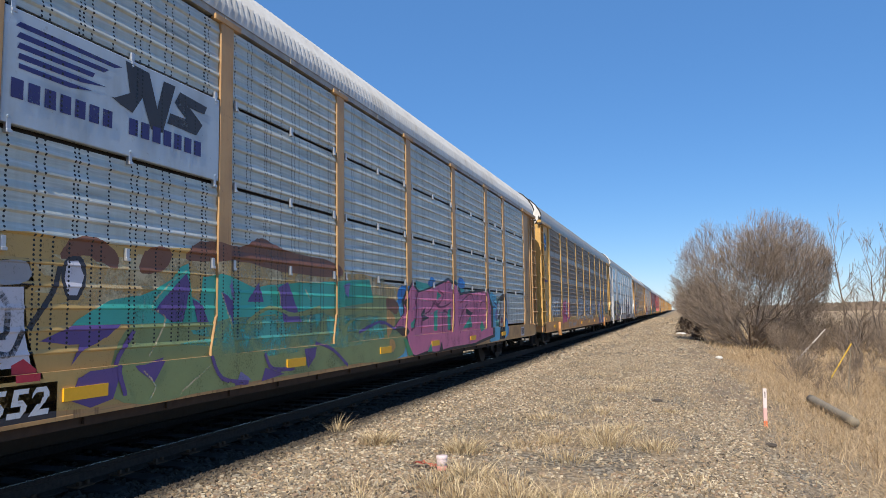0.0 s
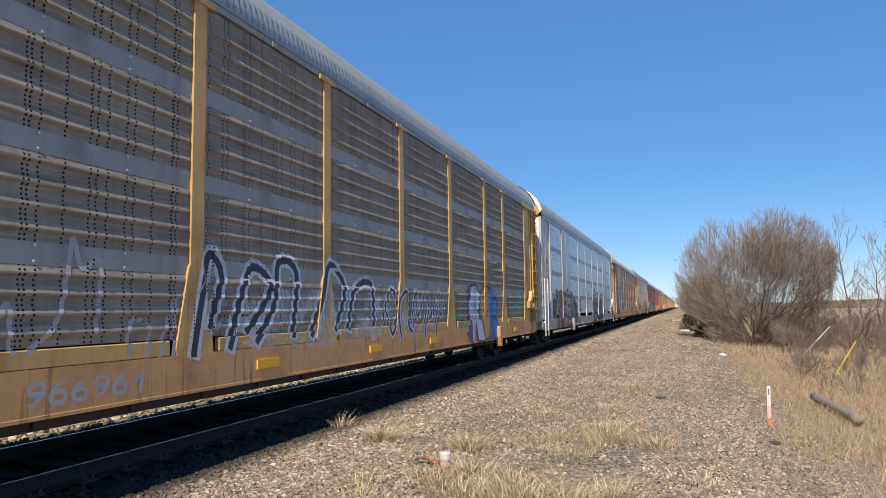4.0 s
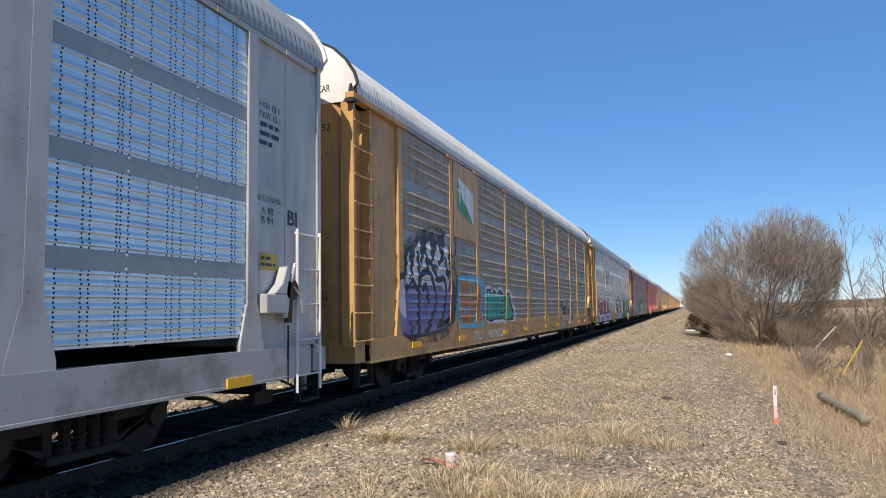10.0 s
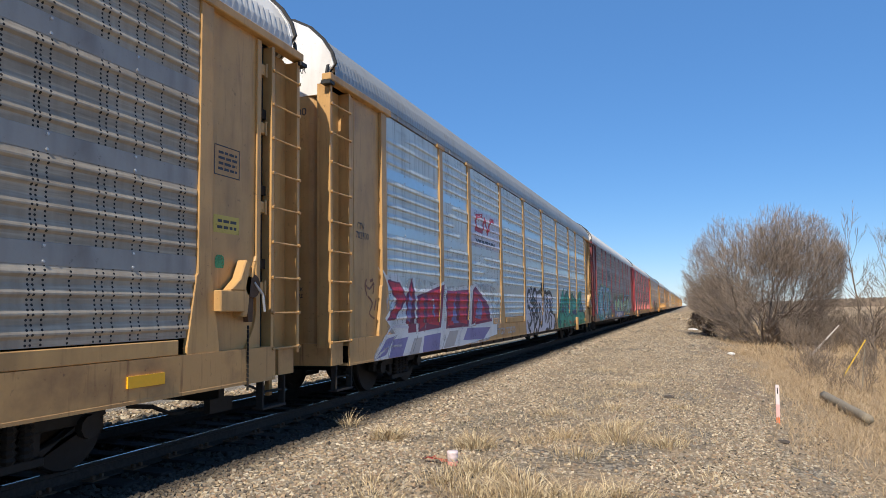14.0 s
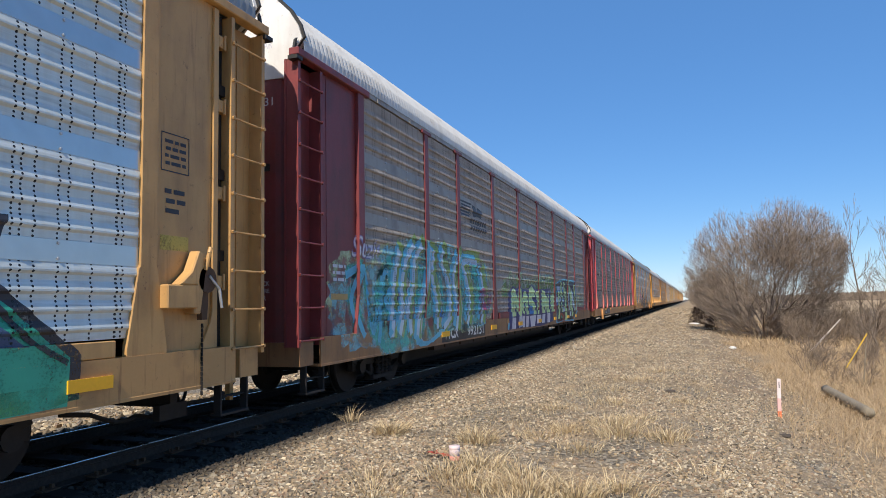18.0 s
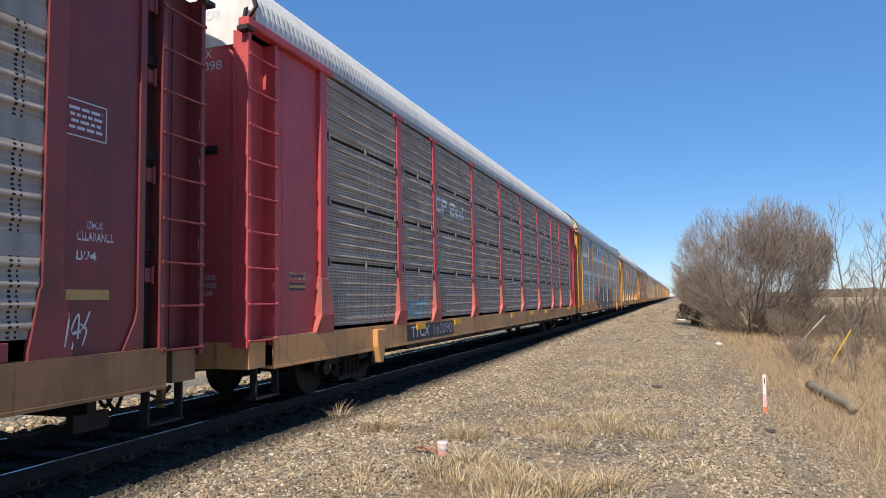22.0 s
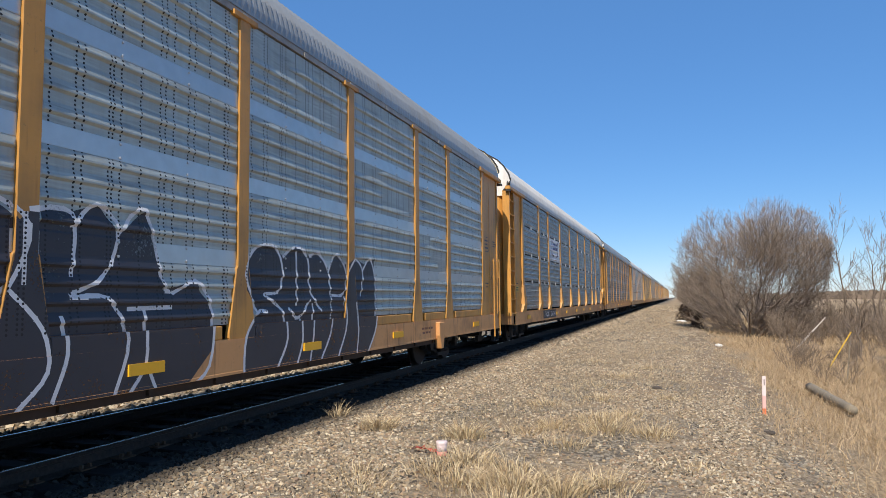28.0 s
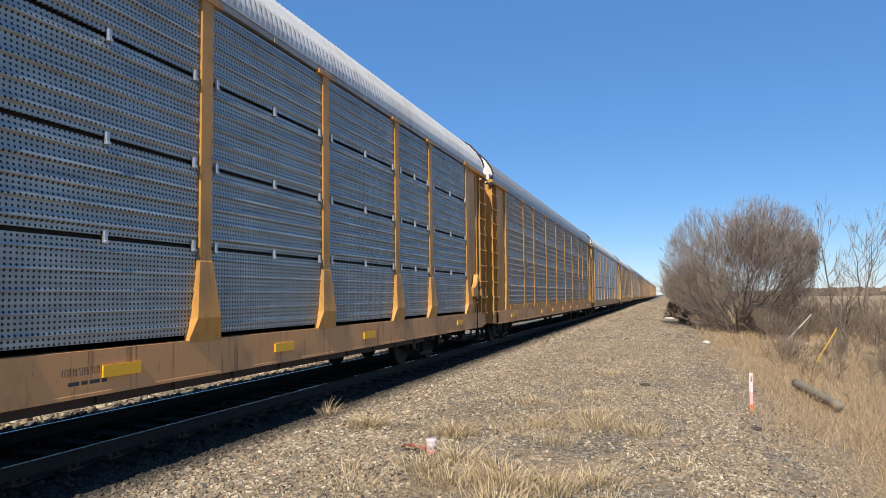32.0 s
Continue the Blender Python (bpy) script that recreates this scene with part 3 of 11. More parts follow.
def build_car(i, spec, near=True):
    fr, pan, sillm = spec["frame"], spec["panel"], spec.get("sill", spec["frame"])
    sillm = {"yellow": "sill_yellow", "gold": "sill_yellow", "tan": "sill_tan", "orange": "sill_orange", "silver": "sill_silver"}.get(sillm, sillm)
    style, silver = spec["style"], spec["style"] == "fine"
    car = new("car_carrier_wagon")
    tagged(car, spec["label"], "railway wagon", "wagons of the freight train")
    walk_later.append((car, i, spec.get("dy", 0.0)))

    def add(name, me, label="", parent=car, **k):
        ob = part(name, me, None, parent, label)
        if k:
            at(ob, **k)
        return ob

    def side_sill():
        bm = bmesh.new()
        prism(bm, [(SILLX, 1.03), (SILLX, 0.66), (SILLX + 0.003, 0.655), (SILLX + 0.003, 0.625), (1.38, 0.625), (1.38, 0.66), (1.515, 0.66), (1.515, 1.0), (1.38, 1.0), (1.38, 1.03)], -13.15, 13.15, "y")
        return mesh_of("side_sill", bm, sillm)

    def floor_():
        bm = box(bmesh.new(), -1.42, 1.42, -13.5, 13.5, 0.93, 1.0)
        box(bm, -0.5, 0.5, -8.2, 8.2, spec.get("belly", 0.35), 0.93)
        box(bm, -0.33, 0.33, -13.5, 13.5, 0.55, 0.93)
        for k in range(-6, 7):
            box(bm, -1.36, 1.36, k * 2.0 - 0.06, k * 2.0 + 0.06, 0.68, 0.93)
        return mesh_of("underframe", bm, "dark")

    def top_rail():
        bm = box(bmesh.new(), 1.40, 1.52, -13.3, 13.3, 4.9, 4.985)
        for k in range(-9, 10):
            box(bm, 1.52, 1.535, k * 1.4 - 0.04, k * 1.4 + 0.04, 4.89, 4.96)
        return mesh_of("top_rail", bm, spec.get("rail", "band_dark"))

    add("underframe", shared(("floor", spec.get("belly")), floor_), "grimy steel underframe with cross bearers")
    # hidden decks, added at the row gaps so that no sky shows through
    for z in ROWS[1:4]:
        add("deck", shared("deck", lambda: mesh_of("deck", box(bmesh.new(), -1.44, 1.44, -13.1, 13.1, -0.06, 0.06), "dark")), "dark steel loading deck", z=z)
    sides = (0, 180)
    def flange():
        bm = box(bmesh.new(), 1.34, 1.47, -8.6, 8.6, 0.53, 0.628)
        for k in range(-8, 9):
            box(bm, 1.44, 1.50, k - 0.03, k + 0.03, 0.55, 0.63)
        return mesh_of("sill_flange", bm, "rust_dark")

    for rz in sides:
        add("sill_flange", shared("flange", flange), "rusty lower flange of the side sill", rz=rz)
    ss, tr = shared(("sill", sillm), side_sill), shared(("top_rail", spec.get("rail", "band_dark")), top_rail)
    for rz in sides:
        add("side_sill", ss, rz=rz)
        add("top_rail", tr, rz=rz)
    roof = add("roof", roof_mesh(spec["roof"]), "corrugated %s arched steel roof" % ("white" if "white" in spec["roof"] else "grey"))

    lift = spec.get("rise", 1.05)
    capz = spec.get("capz", 4.72)
    tall = Matrix.Translation((0, 0, 4.98)) @ Matrix.Diagonal((1, 1, lift, 1)) @ Matrix.Translation((0, 0, -4.98))
    roof.matrix_basis = tall

    # screens and posts
    for rz in sides:
        c, s = (1, 0) if rz == 0 else (-1, 0)
        for b, (y0, y1) in enumerate(BAYS):
            w = y1 - y0 - 0.06
            if silver and b in (1, 7):
                def flat():
                    bm = box(bmesh.new(), -0.03, 0.035, -w / 2 - 0.03, w / 2 + 0.03, 1.03, 4.9)
                    box(bm, 0.035, 0.042, -0.02, 0.02, 1.05, 4.88)
                    for z in (1.4, 2.3, 3.2, 4.1):
                        for y in (-0.5, -0.1, 0.12, 0.5):
                            rod(bm, (0.035, y, z), (0.043, y, z), 0.012, 6)
                    return mesh_of("flat_panel", bm, fr)
                add("flat_panel", shared(("flat", fr, round(w, 2)), flat), "", x=c * FACE, y=c * (y0 + y1) / 2, rz=rz)
                continue
            for r in range(4):
                add("screen", screen_mesh(style, r, w, pan, (i + b + r) % 4 if style == "solid" and not rz and r and (b + r) % 5 == 3 else 0), "", x=c * FACE, y=c * (y0 + y1) / 2, rz=rz)
                if near and rz == 0 and spec.get("band") and r < 3:
                    def band():
                        return mesh_of("screen_band", bevelled(box(bmesh.new(), -0.002, 0.008, -w / 2, w / 2, -0.19, 0.0), 0.003), spec["band"])

                    def bolts():
                        bm = bmesh.new()
                        for y in (-w / 2 + 0.05, -w / 6, w / 6, w / 2 - 0.05):
                            for z in (-0.03, -0.16):
                                rod(bm, (0.005, y, z), (0.02, y, z), 0.017, 6, 0.012)
                        return mesh_of("bolts", bm, "galv")
                    bd = add("screen_band", shared(("band", spec["band"], round(w, 2)), band), "", x=FACE, y=(y0 + y1) / 2, z=ROWS[r + 1])
                    tagged(add("bolts", shared(("bolts", round(w, 2)), bolts), "", bd), "", "", "", "stuff")
        for y in POSTS:
            boot = spec.get("boot") and near and rz == 0
            pm = post_mesh(spec.get("pw", 0.2), spec.get("pw", 0.2) if boot else spec.get("flare", 0.5), spec.get("zf", 1.85), fr)
            add("post", pm, "", y=c * y, rz=rz)
            if boot:
                add("post_foot", boot_mesh(spec.get("pw", 0.2), spec.get("flare", 0.5), spec.get("zf", 1.85), "worn_red" if fr == "red" else fr), "worn folded sleeve over the post's foot", y=y)
            if not silver and abs(y) < 11:
                def cap():
                    bm = box(bmesh.new(), FACE - 0.02, POSTX + 0.015, -0.24, 0.24, 4.86, 4.93)
                    return mesh_of("post_cap", bevelled(bm, 0.006), fr)
                add("post_cap", shared(("cap", fr), cap), "", y=c * y, rz=rz)
        if style == "rows" and near:
            def clips():
                bm = box(bmesh.new(), 0.0, RIB + 0.012, -0.022, 0.022, -0.06, 0.06)
                box(bm, RIB + 0.002, RIB + 0.02, -0.022, 0.03, -0.06, -0.03)
                return mesh_of("screen_bracket", bevelled(bm, 0.004), "dull_clip" if pan == "p_dense" else "galv")
            for y0, y1 in BAYS if rz == 0 else ():
                for z in ROWS[1:4]:
                    for y in (y0 + 0.19, (y0 + y1) / 2, y1 - 0.19):
                        add("screen_bracket", shared(("clips", pan == "p_dense"), clips), "", x=FACE, y=y, z=z)
        elif not silver and style != "rows":
            for y0, y1 in BAYS:
                w = y1 - y0 - 0.75
                def kick():
                    bm = box(bmesh.new(), -0.02, 0.04, -w / 2, w / 2, 1.035, 1.185)
                    return mesh_of("kick_plate", bevelled(bm, 0.008), fr)
                add("kick_plate", shared(("kick", fr, round(w, 2)), kick), "", x=c * FACE, y=c * (y0 + y1) / 2, rz=rz)

    # both ends: side plates, ladders, end walls, couplers, steps
    def end_plate():
        return mesh_of("end_plate", box(bmesh.new(), 1.36, 1.475, 11.93, 12.86, 1.03, 4.86), fr)

    def long_plate():
        return mesh_of("end_plate", box(bmesh.new(), 1.36, 1.475, 11.93, 13.40, 1.03, 4.90), fr)

    def corner_lip():
        bm = prism(bmesh.new(), [(12.77, 1.30), (12.62, 1.03), (12.88, 1.03), (12.88, 4.84), (12.80, 4.84), (12.80, 1.42)], 1.476, 1.505, "x")
        return mesh_of("corner_lip", bevelled(bm, 0.004), fr)

    def corner_post():
        return mesh_of("corner_post", bevelled(box(bmesh.new(), 1.40, 1.50, 13.403, 13.50, 1.03, 4.95), 0.006), fr)

    def seam():
        return mesh_of("seam_strip", box(bmesh.new(), 1.4755, 1.483, -0.013, 0.013, 1.1, 4.8), fr)

    def filler():
        return mesh_of("corner_filler", box(bmesh.new(), 1.36, 1.47, 12.862, 13.075, 1.0, 4.85), fr)

    def hinge():
        bm = box(bmesh.new(), 1.37, 1.475, -0.06, 0.06, -0.07, 0.07)
        rod(bm, (1.48, 0.03, -0.09), (1.48, 0.03, 0.09), 0.018, 8)
        return mesh_of("door_hinge", bevelled(bm, 0.004), fr)

    def rung():
        bm = rod(bmesh.new(), (1.54, -0.295, 0), (1.54, 0.295, 0), 0.0125, 6)
        for y in (-0.29, 0.29):
            rod(bm, (1.52, y, 0), (1.56, y, 0), 0.022, 6)
        return mesh_of("ladder_rung", bm, lad)

    # black block added for the dark depth of the open corner gap
    def gap_seal():
        return mesh_of("gap_seal", box(bmesh.new(), 1.27, 1.405, 12.885, 13.06, 1.0, 4.84), "black")

    def stop_block():
        bm = box(bmesh.new(), 1.44, 1.58, 13.66, 13.80, 4.79, 4.84)
        prism(bm, [(13.70, 4.83), (13.76, 4.83), (13.69, 5.10), (13.64, 5.14)], 1.46, 1.49, "x")
        return mesh_of("door_stop", bm, "black")

    def end_beam():
        bm = box(bmesh.new(), 1.42, 1.565, 11.6, 13.75, 4.86, 4.97)
        return mesh_of("end_beam", bevelled(bm, 0.012), fr)

    def niche():
        if short:
            return mesh_of("ladder_backing", box(bmesh.new(), 1.30, 1.44, 13.41, 13.58, 0.98, 4.9), "white" if silver else fr)
        bm = box(bmesh.new(), 1.32, 1.35, 13.07, 13.69, 0.92, 4.84)
        return mesh_of("ladder_backing", bm, fr)

    def bolsters():
        bm = box(bmesh.new(), -1.5, 1.5, 13.28, 13.62, 0.66, 0.98)
        prism(bm, [(13.3, 0.66), (13.3, 0.40), (13.36, 0.40), (13.36, 0.66)], 1.30, 1.36, "x")
        return mesh_of("end_sill", bm, sillm)

    def coupler():
        bm = box(bmesh.new(), -0.09, 0.09, 13.6, 14.0, 0.60, 0.76)
        prism(bm, [(-0.15, 14.0), (0.16, 14.0), (0.2, 14.2), (0.1, 14.32), (0.03, 14.2), (-0.05, 14.16), (-0.2, 14.32), (-0.24, 14.15)], 0.54, 0.84, "z")
        return mesh_of("coupler", bm, "rust")

    def hose():
        bm = bmesh.new()
        pts = [(0.35 - 0.06 * k, 13.62 + 0.11 * k, 0.55 - 0.32 * math.sin(k / 6 * math.pi * 0.8)) for k in range(7)]
        return mesh_of("air_hose", bend(bm, pts, 0.022), "black")

    def step():
        bm = bmesh.new()
        for y in (12.98, 13.44):
            box(bm, 1.40, 1.49, y - 0.014, y + 0.014, 0.27, 0.68)
        box(bm, 1.36, 1.50, 12.96, 13.46, 0.27, 0.30)
        box(bm, 1.38, 1.46, 12.98, 13.44, 0.465, 0.48)
        return mesh_of("sill_step", bevelled(bm, 0.005), "dark")

    def train_pipe():
        bm = bmesh.new()
        pts = [(1.0 + 0.12 * math.sin(k * 0.9), 11.4 + 0.24 * k, 0.52 - 0.20 * math.sin(k / 10 * math.pi) + 0.03 * math.sin(k * 2.0)) for k in range(11)]
        bend(bm, pts, 0.024)
        bend(bm, [(0.7, 12.0, 0.56), (0.7, 13.7, 0.50), (0.7, 14.1, 0.36)], 0.02)
        box(bm, 0.3, 1.2, 12.55, 12.65, 0.42, 0.68)
        box(bm, 1.12, 1.2, 12.4, 12.8, 0.30, 0.46)
        return mesh_of("brake_pipe", bm, "dark")

    def wall():
        arc = [(1.06 + 0.27 * math.sin(k * math.pi / 12), 13.33 + 0.27 * math.cos(k * math.pi / 12)) for k in range(7)]
        pts = arc + [(1.33, 13.2), (-1.33, 13.2)] + [(-x, y) for x, y in arc[::-1]]
        bm = prism(bmesh.new(), pts, 0.98, capz + 0.01, "z")
        return mesh_of("end_door", bm, spec.get("endwall", fr))

    def grab():
        bm = box(bmesh.new(), -1.05, -0.3, 13.60, 13.625, 3.33, 3.43)
        box(bm, -1.0, -0.35, 13.62, 13.64, 3.37, 3.39)
        return mesh_of("hand_hold_slot", bm, "black")

    def door_post():
        return mesh_of("door_post", box(bmesh.new(), 1.31, 1.36, 13.40, 13.60, 1.0, capz - 0.02), spec.get("endwall", fr))

    def door_bar():
        return mesh_of("door_bar", box(bmesh.new(), -1.06, 1.06, 13.598, 13.606, 2.745, 2.765), spec.get("endwall", fr))

    for e, rz in ((1, 0), (-1, 180)):
        short = silver or (spec.get("short_rear") and e == 1)
        lad = spec.get("ladder", fr)
        st, ru = ladder_mesh(lad, not short)
        add("end_door", shared(("wall", spec.get("endwall", fr), capz), wall), "", rz=rz)
        add("end_cap", shared(("ecap", spec["cap"], silver, capz), lambda: mesh_of("end_cap", arch(capz, 13.48, 13.61 if not silver else 13.635, 0.03 if not silver else -0.03), spec["cap"])), "%s upper end wall" % spec["cap"], rz=rz).matrix_basis = tall @ pose(0, 0, 0, 0, 0, rz)
        add("roof_trim", shared(("rtrim", silver), lambda: mesh_of("roof_trim", arch(4.86, 13.545, 13.585 if not silver else 13.60, 0.06), "white" if silver else "black")), "%s trim at the roof's end" % ("white painted" if silver else "black rubber"), rz=rz).matrix_basis = tall @ pose(0, 0, 0, 0, 0, rz)
        add("end_sill", shared(("bols", sillm), bolsters), "", rz=rz)
        add("door_bar", shared(("dbar", spec.get("endwall", fr)), door_bar), "", rz=rz)
        add("coupler", shared("coup", coupler), "rusty steel coupler", rz=rz)
        add("air_hose", shared("hose", hose), "black rubber brake hose", rz=rz)
        add("brake_pipe", shared("tpipe", train_pipe), "grimy brake pipe under the wagon's end", rz=rz)
        if fr in ("red", "maroon") or i in (8, 9):
            add("hand_hold_slot", shared("grab", grab), "black slot with a bar", rz=rz)
        for flip in (0, 1):
            # the four corners: mirrored meshes keep each corner right-handed
            def mir(key, build):
                def b2():
                    me = build().copy()
                    bm = bmesh.new()
                    bm.from_mesh(me)
                    for v in bm.verts:
                        v.co.x = -v.co.x
                    bmesh.ops.reverse_faces(bm, faces=bm.faces[:])
                    bm.to_mesh(me)
                    bm.free()
                    return me
                return shared((key, "m"), b2) if flip else shared(key, build)
            if short:
                add("end_plate", mir(("lplate", fr), long_plate), "", rz=rz)
                add("corner_post", mir(("cpost", fr), corner_post), "", rz=rz)
                o = add("seam_strip", mir(("seam", fr), seam), "", rz=rz)
                o.location = Vector((0, e * 12.63, 0))
            else:
                add("end_plate", mir(("eplate", fr), end_plate), "", rz=rz)
                if e > 0:
                    add("corner_lip", mir(("clip", fr), corner_lip), "", rz=rz)
                else:
                    add("corner_filler", mir(("cfill", fr), filler), "", rz=rz)
            if not silver:
                add("end_beam", mir(("ebeam", fr), end_beam), "", rz=rz)
            add("door_post", mir(("dpost", spec.get("endwall", fr), capz), door_post), "", rz=rz)
            add("ladder_backing", mir(("niche", fr, short), niche), "", rz=rz)
            add("sill_step", mir(("step", fr), step), "", rz=rz)
            for y in (12.79, 13.37) if short else (13.09, 13.67):
                o = add("ladder_rail", mir(("stile2", lad, short), lambda: st), "", rz=rz)
                o.location = Vector((0, e * y, 0))
            if near and (e > 0) != bool(flip):
                z = 1.0 if not short else 0.64
                while z < (4.75 if not short else 2.6):
                    add("ladder_rung", shared(("rung", lad), rung), "", x=0, y=0, z=0).matrix_basis = pose(0, e * (13.08 if short else 13.38), z)
                    z += 0.47 if short else 0.44
                joined = False
            else:
                joined = True
            o = None if not joined else add("ladder_rungs", mir(("rungs2", lad, short), lambda: ru), "", rz=rz)
            if o:
                o.location = Vector((0, e * (12.79 if short else 13.09), 0))
            if not silver and e > 0 and not short:
                add("gap_seal", mir("gshade", gap_seal), "black block that stands in for the shaded gap beside the ladder", rz=rz)
            if not silver:
                add("door_stop", mir("dstop", stop_block), "black steel bracket at the roof's corner", rz=rz)
                for z in (1.75, 2.75, 3.75, 4.5) if e > 0 and not short else ():
                    o = add("door_hinge", mir(("hinge", fr), hinge), "", rz=rz)
                    o.location = Vector((0, e * 12.98, z))

    # bogies
    sf, sp, bo, ab = truck_meshes()
    for e in (-1, 1):
        tk = add("bogie", bo, "grimy black steel four-wheel bogie", y=e * 10.03)
        for rz, s in ((0, 1), (180, -1)):
            add("side_frame", sf, "", tk, rz=rz)
            for y in ((-0.24, -0.08, 0.08, 0.24) if near and s > 0 else ()):
                add("coil_spring", sp, "", tk, y=y)
            for y in ((-0.875, 0.875) if near and s > 0 else ()):
                add("axle_box", ab, "", tk, y=y)
        for a in (-0.875, 0.875):
            w = add("wheelset", wheelset_mesh(), "steel wheels on an axle", tk, y=a, z=0.42)
            if near:
                SPINNERS.append((w, i, e * 10.03 + a, a, spec.get("dy", 0.0)))
    if near:
        def rods_():
            bm = bmesh.new()
            bend(bm, [(0.95, -9.0, 0.55), (0.95, 9.0, 0.55)], 0.012)
            for k in (-6, -2, 2, 6):
                box(bm, 0.93, 0.97, k - 0.02, k + 0.02, 0.53, 0.95)
            return mesh_of("brake_rod", bm, "dark")
        add("brake_rod", shared("brod", rods_))
        def tank():
            bm = bmesh.new()
            rod(bm, (0.8, -2.4, 0.62), (0.8, -0.9, 0.62), 0.2, 14)
            return mesh_of("brake_reservoir", bm, "dark")
        add("brake_reservoir", shared("tank", tank), "dark brake air reservoir")
        def valve():
            return mesh_of("valve_box", bevelled(box(bmesh.new(), 0.6, 1.2, -0.25, 0.25, 0.5, 0.85), 0.02), "dark")
        add("valve_box", shared("valve", valve), "dark brake valve box", y=1.45)
        def jack():
            bm = bmesh.new()
            prism(bm, [(-0.17, 0.98), (0.17, 0.98), (0.15, 0.70), (0.06, 0.42), (-0.05, 0.42), (-0.16, 0.70)], SILLX - 0.04, SILLX + 0.085, "x")
            return mesh_of("jacking_pad", bevelled(bm, 0.012), sillm)
        for y in {1: (-10.1, 8.2), 2: (-6.6,), 4: (8.4,), 6: (-10.08,), 7: (8.2,)}.get(i, ()):
            add("jacking_pad", shared(("jack", sillm), jack), "", y=y)
        def tape():
            return mesh_of("reflector", box(bmesh.new(), -0.013, 0.004, -0.23, 0.23, -0.055, 0.055), "reflex")
        for y in spec.get("tapes", (-11.2, -5.6, -2.9, 0.2, 3.0, 5.7, 11.0)):
            add("reflector", shared("tape", tape), "yellow reflective strip", x=SILLX + 0.014, y=y, z=spec.get("tapez", 0.83))
    if near and spec.get("brake"):
        bm = box(bmesh.new(), 1.47, 1.62, 12.00, 12.44, 1.46, 1.70)
        prism(bm, [(12.16, 1.70), (12.44, 1.70), (12.52, 2.02), (12.44, 2.06), (12.34, 1.84)], 1.50, 1.62, "x")
        prism(bm, [(12.40, 1.40), (12.50, 1.40), (12.60, 1.98), (12.48, 2.02)], 1.47, 1.60, "x")
        add("brake_bracket", mesh_of("brake_bracket", bevelled(bm, 0.012), fr))
        bm = rod(bmesh.new(), (1.50, 12.60, 1.76), (1.60, 12.60, 1.76), 0.14, 14)
        prism(bm, [(12.50, 1.70), (12.64, 1.70), (12.62, 1.34), (12.54, 1.34)], 1.52, 1.58, "x")
        add("brake_winch", mesh_of("brake_winch", bm, "rust"), "rusty hand brake winch")
        bm = bend(bmesh.new(), [(1.60, 12.56, 1.86), (1.63, 12.58, 2.04), (1.63, 12.60, 2.10)], 0.022, 8)
        add("brake_lever", mesh_of("brake_lever", bm, fr), "short lever with a worn pale tip")
        bm = bend(bmesh.new(), [(1.60, 12.62, 1.80), (1.62, 12.76, 1.66), (1.62, 12.80, 1.46)], 0.015, 6)
        add("release_lever", mesh_of("release_lever", bm, "galv"), "pale bent release lever")
        bm = bmesh.new()
        z = 1.3
        while z > 0.55:
            rod(bm, (1.55, 12.58, z), (1.55, 12.585, z - 0.045), 0.013, 5)
            z -= 0.05
        add("brake_chain", mesh_of("brake_chain", bm, "dark"), "rusty chain")
    return car


